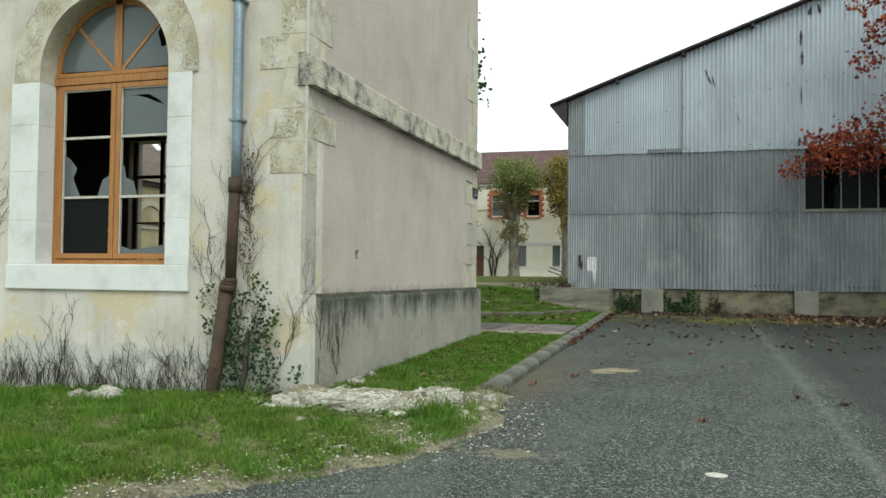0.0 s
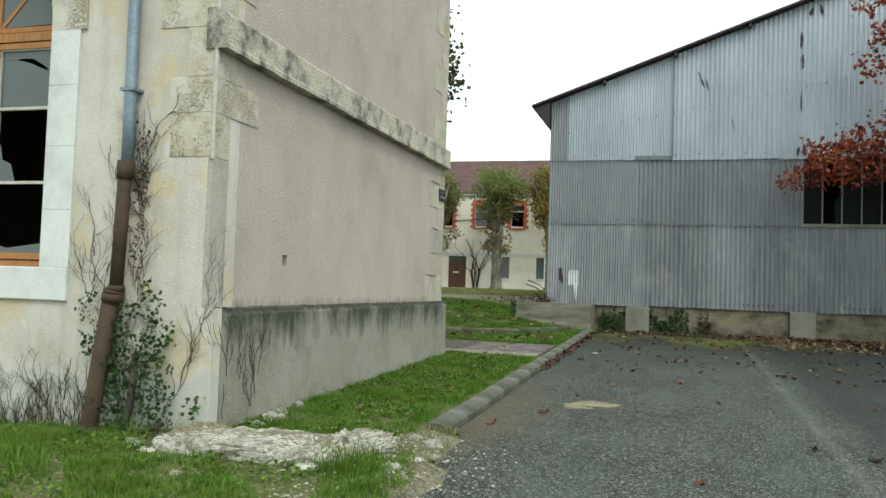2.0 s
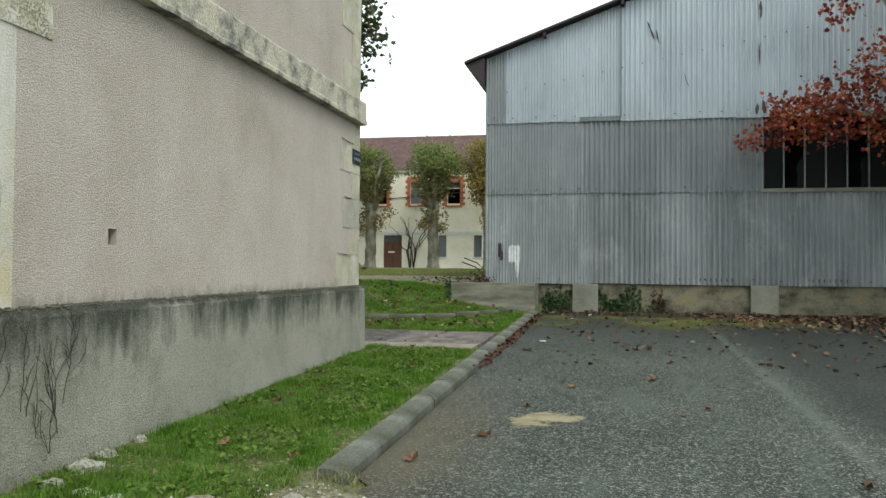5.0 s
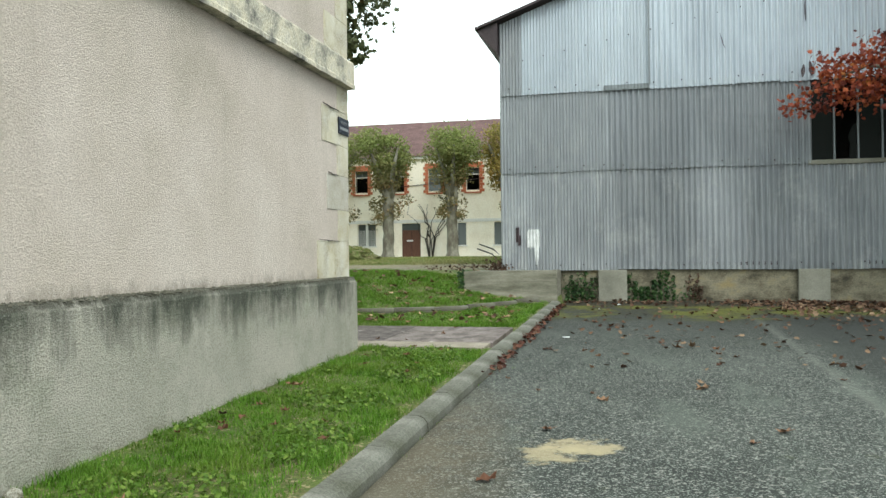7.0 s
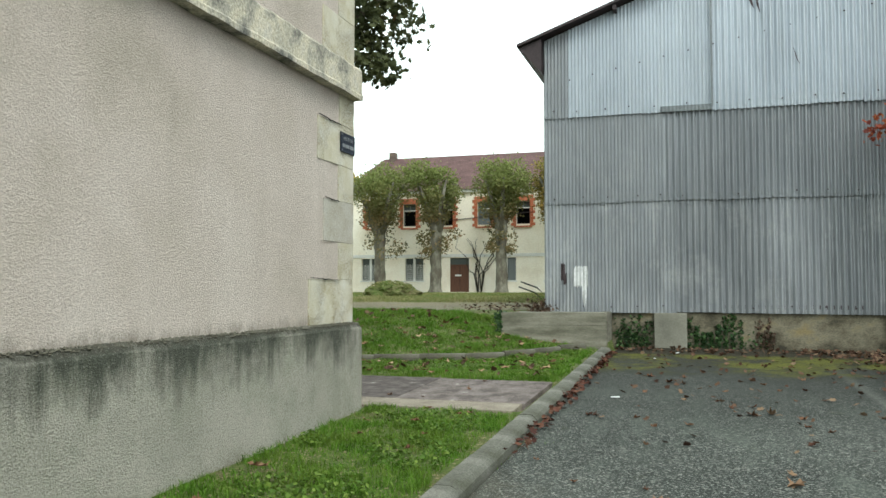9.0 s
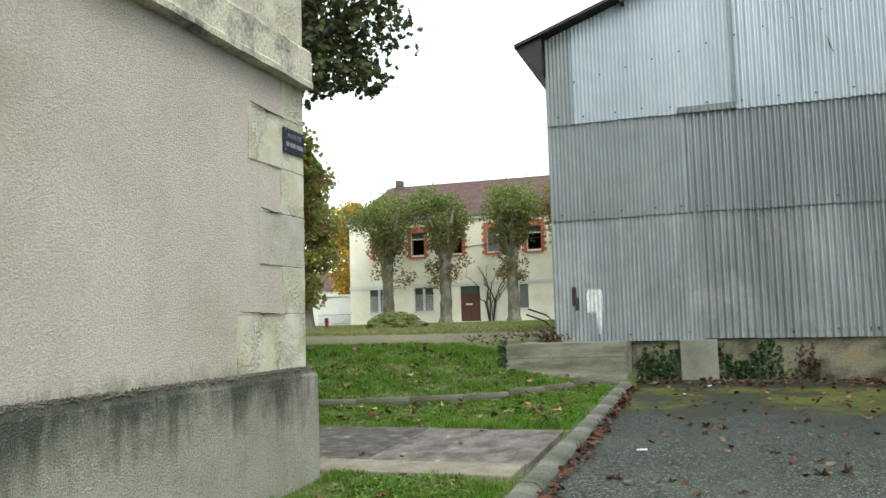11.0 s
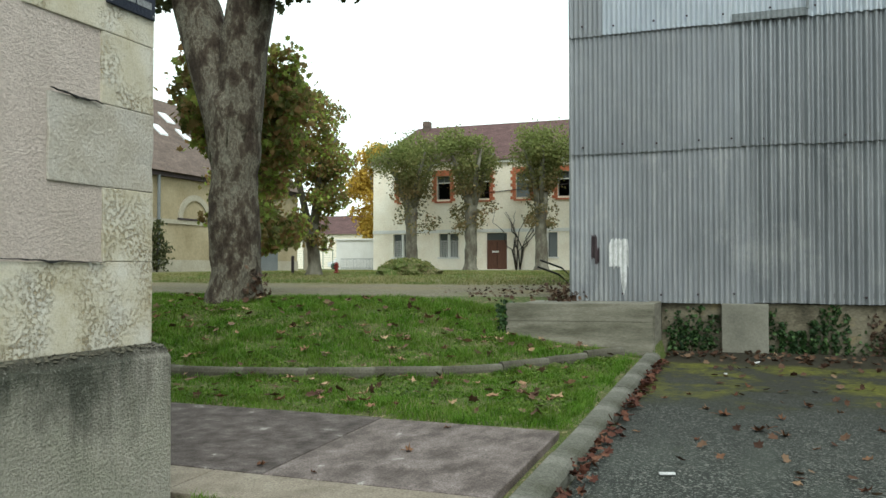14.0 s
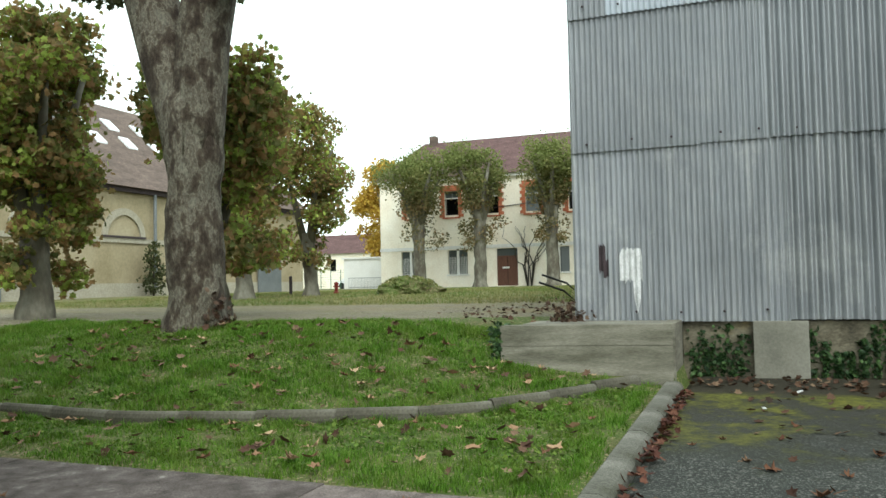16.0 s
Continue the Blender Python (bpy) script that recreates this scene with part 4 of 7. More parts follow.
    for ya, yb, za, zb in ((15.2, 15.76, 3.69, 3.675), (15.36, 15.72, 2.83, 2.815), (15.02, 15.74, 1.962, 1.945)):
        bm, pv = bmesh.new(), None
        for k in range(25):
            f = k / 24
            yy, zz = ya + (yb - ya) * f, za + (zb - za) * f + 0.012 * noise.noise(Vector((f * 7, ya, 0)))
            hw = 0.0045 * (1 - abs(2 * f - 1) ** 2) * (0.5 + 1.2 * abs(noise.noise(Vector((f * 9, ya, 3))))) + 0.001
            cv = [bm.verts.new((-4.272 - q, yy, zz + w)) for q, w in ((0.012, -hw), (0, -hw), (0, hw), (0.012, hw))]
            if pv:
                for j in range(3):
                    bm.faces.new((pv[j], cv[j], cv[j + 1], pv[j + 1]))
            pv = cv
        part("open_joint", bm, M_DARK, h, "dark open joint above a block")
    # window surround
    r = 1.025
    s = part("sill", boxbm(-8.8, -5.9, 7.955, 8.3, 1.48, 1.82, bev=0.015), M_TRIM, h, "white painted stone sill")
    for xa, xb in ((-8.78, cx - r), (cx + r, -5.9)):
        for za, zb in ((1.822, 2.42), (2.42, 3.08), (3.08, 3.72), (3.72, 4.3)):
            part("jamb_stone", boxbm(xa, xb, 7.972, 8.29, za + 0.001, zb - 0.001, bev=0.004), M_TRIM, h, "white painted stone jamb")
    bm = bmesh.new()
    n, ro = 30, 1.46
    ring_in = [[bm.verts.new((cx - q * math.cos(math.pi * k / n), yy, max(spring - 0.12, 0) + 0.12 + q * math.sin(math.pi * k / n))) for k in range(n + 1)] for q, yy in ((r, 8.29), (r, 7.972), (ro, 7.972), (ro, 8.02))]
    for a, b in zip(ring_in, ring_in[1:]):
        for k in range(n):
            bm.faces.new((a[k], a[k + 1], b[k + 1], b[k]))
    box(bm, -8.745, cx - r, 7.972, 8.29, 4.3, 4.42), box(bm, cx + r, -5.825, 7.972, 8.29, 4.3, 4.42)
    bmesh.ops.recalc_face_normals(bm, faces=bm.faces)
    part("arch_surround", bm, M_STONE, h, "pale limestone arch surround")
    return h


house = build_house()


# ---- arched casement window, panes broken ----
def build_window():
    w = thing("arched_window", "orange-brown wooden arched window with broken panes", "window")
    cx, r, spring = -7.285, 1.025, 4.42
    y0, y1 = 8.27, 8.34

    def bar(name, x0, x1, z0, z1, mt=M_WOOD, d=0.0, label=""):
        return part(name, boxbm(x0, x1, y0 + d, y1 + d, z0, z1, bev=0.006), mt, w, label)

    bar("frame", cx - r, cx - r + 0.075, 1.82, spring)
    bar("frame", cx + r - 0.075, cx + r, 1.82, spring)
    bar("frame", cx - r + 0.075, cx + r - 0.075, 1.82, 1.89)
    bar("transom", cx - r, cx + r, 4.30, 4.40, d=-0.03)
    bar("transom", cx - r, cx + r, 4.41, 4.47, d=-0.01)
    bar("mullion", cx - 0.06, cx + 0.06, 4.47, 5.44)
    bm = bmesh.new()
    n = 24
    rows = [[bm.verts.new((cx - q * math.cos(math.pi * k / n), yy, spring + q * math.sin(math.pi * k / n))) for k in range(n + 1)] for q, yy in ((r, y0), (r - 0.07, y0), (r - 0.07, y1), (r, y1))]
    for a, b in zip(rows, rows[1:] + rows[:1]):
        for k in range(n):
            bm.faces.new((a[k], a[k + 1], b[k + 1], b[k]))
    bmesh.ops.recalc_face_normals(bm, faces=bm.faces)
    part("frame_arch", bm, M_WOOD, w)
    for sgn in (-1, 1):
        a, b = Vector((cx + sgn * 0.06, 0, 4.48)), Vector((cx + sgn * 0.70, 0, 5.14))
        d = (b - a).normalized()
        p = Vector((-d.z, 0, d.x)) * 0.022
        bm = bmesh.new()
        q = [[bm.verts.new((c + Vector((0, yy, 0)))) for c in (a - p, b - p, b + p, a + p)] for yy in (y0 + 0.01, y1 - 0.01)]
        bm.faces.new(q[0]), bm.faces.new(q[1][::-1])
        for k in range(4):
            bm.faces.new((q[0][k], q[0][(k + 1) % 4], q[1][(k + 1) % 4], q[1][k]))
        bmesh.ops.recalc_face_normals(bm, faces=bm.faces)
        part("glazing_bar", bm, M_WOOD, w)
    # two casements
    for xa, xb in ((cx - r + 0.08, cx - 0.005), (cx + 0.005, cx + r - 0.08)):
        c = part("casement", boxbm(xa, xa + 0.075, y0 - 0.02, y1 - 0.02, 1.90, 4.29, bev=0.006), M_WOOD, w)
        part("stile", boxbm(xb - 0.075, xb, y0 - 0.02, y1 - 0.02, 1.90, 4.29, bev=0.006), M_WOOD, c)
        part("rail", boxbm(xa + 0.075, xb - 0.075, y0 - 0.02, y1 - 0.02, 1.90, 1.97, bev=0.006), M_WOOD, c)
        part("rail", boxbm(xa + 0.075, xb - 0.075, y0 - 0.02, y1 - 0.02, 4.22, 4.29, bev=0.006), M_WOOD, c)
        for z in (2.74, 3.56):
            part("glazing_bar", boxbm(xa + 0.075, xb - 0.075, y0 - 0.01, y1 - 0.03, z - 0.016, z + 0.016), M_PUTTY, c, "pale weathered glazing bar")
        part("putty", boxbm(xa + 0.075, xa + 0.09, y0 - 0.005, y1 - 0.04, 1.97, 4.22), M_PUTTY, c)
        part("putty", boxbm(xa + 0.09, xb - 0.075, y0 - 0.005, y1 - 0.04, 4.205, 4.22), M_PUTTY, c)

    def glass(pts, label="", mt=M_GLASS):
        bm = bmesh.new()
        a = [bm.verts.new((x, 8.29, z)) for x, z in pts]
        b = [bm.verts.new((x, 8.293, z)) for x, z in pts]
        bm.faces.new(a), bm.faces.new(b[::-1])
        for k in range(len(pts)):
            bm.faces.new((a[k], a[(k + 1) % len(pts)], b[(k + 1) % len(pts)], b[k]))
        bmesh.ops.recalc_face_normals(bm, faces=bm.faces)
        ob = part("glass", bm, mt, w, label)
        ob.visible_shadow = False

    l0, l1, r0, r1 = cx - r + 0.155, cx - 0.08, cx + 0.08, cx + r - 0.155
    # left: only shards remain; right: upper pane whole but for a slit
    glass([(l0, 2.76), (l0 + 0.28, 2.76), (l0 + 0.16, 3.0), (l0 + 0.22, 3.15), (l0 + 0.08, 3.3), (l0, 3.32)], "broken shard of glass", M_PANE)
    glass([(l1, 2.76), (l1 - 0.22, 2.76), (l1 - 0.14, 2.98), (l1 - 0.05, 3.03), (l1, 3.1)], "broken shard of glass", M_PANE)
    glass([(l0, 1.97), (l1, 1.97), (l1, 2.2), (l1 - 0.05, 2.28), (l1, 2.4), (l1, 2.72), (l0, 2.72)], "dark whole pane", M_PANEDARK)
    glass([(r0, 3.58), (r1, 3.58), (r1, 3.9), (r0 + 0.64, 3.99), (r0 + 0.6, 3.985), (r0 + 0.4, 4.065), (r0 + 0.27, 4.10), (r0 + 0.2, 4.11), (r0, 4.11)], "dusty pane with a slit", M_PANE)
    glass([(r0, 4.112), (r0 + 0.2, 4.112), (r0 + 0.27, 4.125), (r0 + 0.42, 4.12), (r0 + 0.58, 4.035), (r0 + 0.64, 3.992), (r1, 3.902), (r1, 4.21), (r0, 4.21)], "", M_PANE)
    glass([(r0, 2.76), (r0 + 0.26, 2.76), (r0 + 0.2, 2.95), (r0 + 0.08, 3.0), (r0 + 0.05, 3.15), (r0, 3.2)], "broken shard of glass", M_PANE)
    glass([(r0, 1.97), (r1, 1.97), (r1, 2.1), (r0 + 0.2, 2.02), (r0, 2.08)], "broken shard of glass", M_PANE)
    for sgn in (-1, 1):
        pts = [(cx + sgn * 0.06, 4.48)] + [(cx + sgn * 0.95 * math.cos(a), 4.44 + 0.95 * math.sin(a)) for a in np.linspace(0.06, 0.38 if sgn > 0 else 1.5, 8)]
        if sgn > 0:
            pts += [(cx + 0.68, 4.75), (cx + 0.62, 4.95), (cx + 0.72, 5.1)] + [(cx + 0.95 * math.cos(a), 4.44 + 0.95 * math.sin(a)) for a in np.linspace(0.8, 1.5, 6)]
        glass(pts, "dusty fanlight glass", M_PANE)


build_window()


# ---- downpipe ----
def build_downpipe():
    d = thing("downpipe", "zinc downpipe with leaning brown cast-iron foot", "drainpipe")
    bm = tube(bmesh.new(), [(-5.19, 7.90, 2.86), (-5.19, 7.90, 3.3), (-5.2, 7.90, 9.0)], [0.062] * 3, 14)
    part("upper_pipe", bm, M_ZINC, d, "blue-grey zinc pipe", True)
    bm = tube(bmesh.new(), [(-5.24, 7.89, 1.62), (-5.2, 7.89, 2.84)], [0.068, 0.068], 14)
    part("middle_pipe", bm, M_IRON, d, "brown cast-iron pipe", True)
    bm = tube(bmesh.new(), [(-5.47, 7.84, 0.06), (-5.44, 7.84, 0.25), (-5.28, 7.88, 1.55)], [0.085, 0.085, 0.085], 14)
    part("lower_pipe", bm, M_IRON, d, "leaning rusty cast-iron pipe", True)
    for p, q, rr in (((-5.2, 7.89, 2.72), (-5.2, 7.89, 2.9), 0.083), ((-5.24, 7.89, 1.6), (-5.24, 7.89, 1.66), 0.085), ((-5.275, 7.88, 1.50), (-5.265, 7.88, 1.58), 0.105), ((-5.262, 7.88, 1.585), (-5.255, 7.88, 1.615), 0.10), ((-5.45, 7.84, 0.2), (-5.44, 7.84, 0.28), 0.1)):
        part("collar", tube(bmesh.new(), [p, q], [rr, rr], 14), M_IRON, d, "", True)
    for z in (5.1, 3.6):
        part("bracket", boxbm(-5.27, -5.11, 7.83, 8.0, z, z + 0.03), M_ZINC, d)


build_downpipe()


# ---- street sign ----
def build_sign():
    s = thing("street_sign", "small dark enamel street name plate with worn letters", "sign")
    part("plate", boxbm(-4.285, -4.268, 15.74, 16.12, 3.38, 3.60, bev=0.004), M_SIGN, s)
    for yy, zz in ((15.76, 3.575), (16.1, 3.575), (15.76, 3.4), (16.1, 3.4)):
        part("screw", tube(bmesh.new(), [(-4.27, yy, zz), (-4.262, yy, zz)], [0.008, 0.008], 8), M_SIGNTXT, s)
    cu = bpy.data.curves.new("lettering", "FONT")
    cu.body, cu.size, cu.extrude, cu.align_x = "ALLEE DE", 0.062, 0.0012, "CENTER"
    cu.materials.append(M_SIGNTXT)
    tx = new("lettering", cu)
    tx.parent = s
    tx.matrix_basis = pose(-4.266, 15.93, 3.515, 90, 0, 90)
    for k, (a, b) in enumerate(((15.775, 15.83), (15.845, 15.95), (15.965, 16.085))):
        part("lettering_bar", boxbm(-4.268, -4.2655, a, b, 3.435, 3.475), M_SIGNTXT, s, "unreadable worn letters")


build_sign()


# ---- the corrugated iron shed ----
GY = 25.27


def roof_z(x):
    return 7.22 + 0.364 * (x + 4.2) if x < 6.5 else 7.22 + 0.364 * (10.7 - (x - 6.5))


def corrugated(x0, x1, z0, z1, pitch, y, depth=0.018, sloped=False):
    n = max(2, int(round((x1 - x0) / pitch * 8)))
    bm = bmesh.new()
    prev = None
    for i in range(n + 1):
        x = x0 + (x1 - x0) * i / n
        yy = y - depth * 0.5 * math.cos(2 * math.pi * x / pitch)
        zt = roof_z(x) - 0.04 if sloped else z1
        cur = (bm.verts.new((x, yy, z0)), bm.verts.new((x, yy, zt)))
        if prev:
            bm.faces.new((prev[0], cur[0], cur[1], prev[1]))
        prev = cur
    return bm


def build_shed():
    s = thing("corrugated_shed", "large grey corrugated iron shed on concrete piers", "shed")
    rs = random.Random(8)
    win = (3.36, 6.9, 3.80, 5.58)

    def row(z0, z1, mt, splits, y, sloped=False, label=""):
        for (a, b, pitch) in splits:
            part("metal_sheet", corrugated(a, b, z0 + rs.uniform(-0.012, 0.012), z1, pitch, y + rs.uniform(-0.004, 0.004), 0.035 if pitch < 0.1 else 0.064, sloped), mt, s, label, True)

    def cuts(a, b, w, pitch):
        out, x = [], a
        while x < b - 0.05:
            e = min(x + w, b)
            if b - e < 0.3:
                e = b
            out.append((x, e + (0.03 if e < b else 0), pitch))
            x = e
        return out

    wide, tight = 0.128, 0.076
    row(1.37, 3.77, M_LOW, cuts(-3.68, -0.9, 0.84, tight), GY, label="chalky galvanised sheet")
    row(1.37, 3.77, M_LOWW, cuts(-0.9, 16.6, 0.9, wide), GY, label="wide-wave galvanised sheet with shade in its colour")
    row(3.73, 5.66, M_MID, cuts(-3.68, -1.1, 0.86, tight), GY - 0.034, label="dull galvanised sheet")
    row(3.73, 5.66, M_MIDW, cuts(-1.1, win[0], 0.9, wide), GY - 0.036, label="wide-wave galvanised sheet with shade in its colour")
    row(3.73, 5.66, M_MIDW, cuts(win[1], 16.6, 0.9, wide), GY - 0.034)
    row(5.62, 0, M_MID, cuts(-3.68, -3.14, 0.84, tight), GY - 0.062, True)
    row(5.62, 0, M_TOP, cuts(-3.14, -0.13, 0.8, tight), GY - 0.066, True, label="bright galvanised sheet")
    row(5.60, 0, M_TOP, cuts(-0.13, 3.3, 0.95, wide) + cuts(3.3, 16.6, 0.95, wide), GY - 0.078, True, label="bright galvanised sheet")
    part("flashing_strip", corrugated(-1.18, -0.13, 5.61, 5.73, tight, GY - 0.104), M_SHEETDOOR, s, "short dull patch strip", True)
    # thin dull strip added for the shadow line where the sheets overlap
    part("joint_shadow_strip", boxbm(-0.155, -0.115, GY - 0.125, GY - 0.105, 5.7, roof_z(-0.13) - 0.08, bev=0.004), M_SHEETDOOR, s, "narrow dull strip drawn as the shadow of a sheet joint")
    # frame behind the sheets, side and back walls, roof
    for z in (1.5, 3.78, 5.66):
        part("girt", boxbm(-3.6, win[0] if z > 3.9 else 16.5, GY + 0.03, GY + 0.1, z - 0.04, z + 0.04), M_FASCIA, s)
    part("side_wall", boxbm(-3.69, -3.64, GY + 0.02, 55, 1.37, 7.2), M_MID, s)
    part("side_wall", boxbm(16.6, 16.65, GY + 0.02, 55, 1.37, 7.2), M_MID, s)
    part("back_wall", boxbm(-3.64, 16.6, 54.9, 55, 1.37, 9.0), M_MID, s)
    part("floor", boxbm(-3.6, 16.6, GY + 0.12, 54.9, 1.2, 1.33), M_CONC, s)
    for sgn in (0, 1):
        bm = bmesh.new()
        pts = [(-4.22, 7.20), (6.5, 7.20 + 0.364 * 10.72)] if not sgn else [(6.5, 7.20 + 0.364 * 10.72), (17.2, 7.20)]
        (xa, za), (xb, zb) = pts
        q = [[bm.verts.new((x, y, z)) for x, z in ((xa, za), (xb, zb), (xb, zb + 0.06), (xa, za + 0.06))] for y in (GY - 0.38, 55.3)]
        bm.faces.new(q[0]), bm.faces.new(q[1][::-1])
        for k in range(4):
            bm.faces.new((q[0][k], q[0][(k + 1) % 4], q[1][(k + 1) % 4], q[1][k]))
        bmesh.ops.recalc_face_normals(bm, faces=bm.faces)
        part("roof", bm, M_FASCIA, s, "dark roof edge")
    # boxed eave at the corner
    bm = bmesh.new()
    q = [[bm.verts.new((x, y, z)) for x, z in ((-4.20, 7.19), (-3.70, 6.62), (-3.69, 7.36))] for y in (GY - 0.30, 55)]
    bm.faces.new(q[0]), bm.faces.new(q[1][::-1])
    for k in range(3):
        bm.faces.new((q[0][k], q[0][(k + 1) % 3], q[1][(k + 1) % 3], q[1][k]))
    bmesh.ops.recalc_face_normals(bm, faces=bm.faces)
    part("eave_soffit", bm, M_FASCIA, s, "dark sloping soffit")
    for x in (-2.1, -0.1, 1.9, 3.9, 5.9):
        part("purlin_end", boxbm(x - 0.04, x + 0.04, GY - 0.34, GY + 0.3, roof_z(x) - 0.14, roof_z(x) - 0.03), M_FASCIA, s)
    # window strip
    w = part("window", boxbm(win[0] - 0.06, win[1], GY - 0.06, GY + 0.1, 3.70, 3.80, bev=0.01), M_CONC, s, "long window with thin mullions and broken panes")
    part("frame", boxbm(win[0], win[1], GY - 0.01, GY + 0.06, 5.53, 5.58), M_FASCIA, w)
    x = win[0]
    k = 0
    while x < win[1] + 0.01:
        part("mullion", boxbm(x - 0.018, x + 0.018, GY - 0.01, GY + 0.05, 3.80, 5.53), M_SHEETDOOR, w)
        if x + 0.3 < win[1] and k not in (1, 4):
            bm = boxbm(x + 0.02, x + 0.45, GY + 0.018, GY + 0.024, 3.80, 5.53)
            part("pane", bm, M_PANEDARK, w, "dark pane")
        elif k in (1, 4):
            bm = bmesh.new()
            f = [bm.verts.new((x + a, GY + 0.02, z)) for a, z in ((0.3, 3.8), (0.45, 3.8), (0.45, 4.6), (0.36, 4.5), (0.28, 4.3), (0.34, 4.1))]
            bm.faces.new(f)
            part("pane", bm, M_PANEDARK, w, "broken shard of glass")
        x += 0.49
        k += 1
    # dark sheet added behind the window in place of the unlit inside
    part("unlit_backing", boxbm(win[0] - 0.1, win[1] + 0.1, GY + 1.6, GY + 1.65, 3.4, 6.0), M_DARK, s)
    # concrete piers and recessed footing wall
    for x in (-1.36, 3.06, 7.5, 11.9):
        b = boxbm(x, x + 0.66, GY - 0.06, GY + 0.5, 0.45, 1.365, bev=0.015)
        part("pier", b, M_CONC, s, "pale concrete pier")
    part("footing_wall", boxbm(-2.245, 16.5, GY + 0.07, GY + 0.4, 0.45, 1.36), M_FOOT, s, "recessed concrete footing wall")
    # fasteners
    me = mesh_of(tube(bmesh.new(), [(0, 0.012, 0), (0, -0.006, 0), (0, -0.016, 0)], [0.017, 0.017, 0.006], 6), "bolt", M_FASCIA)
    for z, step, y in ((1.50, 0.62, GY - 0.012), (3.84, 0.52, GY - 0.05), (5.76, 0.55, GY - 0.09)):
        x = -3.45
        while x < 7:
            if not (z == 3.84 and x > 3.2):
                o = new("bolt", me)
                o.parent = s
                o.location = (x, y, z + rs.uniform(-0.03, 0.03))
            x += step + rs.uniform(-0.12, 0.12)
    for k in range(20):
        x = -3.1 + k * 0.5
        o = new("bolt", me)
        o.parent = s
        o.location = (x, GY - 0.095, 6.45 + 0.2 * (x + 3.1) * 0.9)
    # white splash of paint and scrape marks
    rp = random.Random(2)
    bm = bmesh.new()
    n, pv = 66, None
    for i in range(n + 1):
        x = -3.05 + 0.31 * i / n
        yy = GY - 0.0175 * math.cos(2 * math.pi * x / 0.076) - 0.009
        edge = min(i, n - i) / n
        wob = noise.noise(Vector((x * 40, 0, 0)))
        zt = 2.36 + 0.06 * wob - 0.10 * max(0, 0.12 - edge) / 0.12
        run = max(0.0, noise.noise(Vector((x * 28, 7, 0)))) ** 1.5
        zb = 1.92 + 0.04 * wob - 0.30 * run - (0.46 if 38 < i < 60 else 0.0) * max(0.0, 1 - abs(i - 49) / 11) ** 0.4
        c = (bm.verts.new((x, yy, zb)), bm.verts.new((x, yy, zt)))
        if pv:
            bm.faces.new((pv[0], c[0], c[1], pv[1]))
        pv = c
    part("paint_splash", bm, M_PAINTW, s, "dripping splash of white paint")
    for xa, xb, za, zb in ((-3.33, -3.24, 2.05, 2.42), (-3.27, -3.2, 1.97, 2.2)):
        bm = bmesh.new()
        n, pv = 10, None
        for i in range(n + 1):
            x = xa + (xb - xa) * i / n
            yy = GY - 0.0175 * math.cos(2 * math.pi * x / 0.076) - 0.009
            c = (bm.verts.new((x, yy, za + rp.uniform(-0.03, 0.03))), bm.verts.new((x, yy, zb + rp.uniform(-0.03, 0.03))))
            if pv:
                bm.faces.new((pv[0], c[0], c[1], pv[1]))
            pv = c
        part("scrape_mark", bm, M_FASCIA, s)
    for xa, z0, slope, wide_, lng in ((0.62, 7.9, -0.35, 0.06, 0.5), (0.78, 7.75, -0.2, 0.04, 0.4), (3.25, 8.9, 0.05, 0.09, 0.5), (3.3, 8.3, 0.0, 0.08, 0.45), (3.27, 7.2, 0.0, 0.03, 0.6), (3.2, 5.8, 0.1, 0.1, 0.3), (3.36, 5.85, -0.1, 0.12, 0.35), (3.5, 9.7, 0.2, 0.1, 0.25), (3.75, 9.75, -0.2, 0.1, 0.3), (1.5, 6.6, -0.3, 0.03, 0.35)):
        bm = bmesh.new()
        n, pv = 16, None
        for i in range(n + 1):
            f = i / n
            z = z0 - lng / 2 + lng * f
            xm = xa + slope * (f - 0.5) * lng + 0.02 * noise.noise(Vector((z * 5, xa, 0)))
            hw = wide_ * 0.5 * (1 - abs(2 * f - 1) ** 3) * (0.7 + 0.6 * noise.noise(Vector((z * 9, xa, 3)))) + 0.002
            c = (bm.verts.new((xm - hw, GY - 0.112, z)), bm.verts.new((xm + hw, GY - 0.112, z)))
            if pv:
                bm.faces.new((pv[0], c[0], c[1], pv[1]))
            pv = c
        part("scrape_mark", bm, M_FASCIA, s)
    return s


build_shed()


# ---- low retaining wall at the shed's corner ----
rw = thing("retaining_wall", "low board-marked concrete retaining wall beside the mound", "wall")
for z0, z1, inset in ((0.4, 1.128, 0.0), (1.13, 1.385, 0.003)):
    bm = bmesh.new()
    foot = [(-4.31, 23.73 + inset), (-2.25, 24.10 + inset), (-2.43, 24.35), (-4.31, 24.02)]
    q = [[bm.verts.new((x, yy, z)) for x, yy in foot] for z in (z0, z1)]
    bm.faces.new(q[0][::-1]), bm.faces.new(q[1])
    for k in range(4):
        bm.faces.new((q[0][k], q[0][(k + 1) % 4], q[1][(k + 1) % 4], q[1][k]))
    bmesh.ops.recalc_face_normals(bm, faces=bm.faces)
    bmesh.ops.bevel(bm, geom=bm.edges[:], offset=0.006, segments=2, affect="EDGES")
    part("front_panel", bm, M_BOARDED, rw)
part("return_panel", boxbm(-2.43, -2.252, 24.36, 25.34, 0.4, 1.383, bev=0.01), M_BOARDED, rw)
part("capping", boxbm(-4.2, -2.44, 24.4, 25.24, 1.2, 1.375), M_CONC, rw)


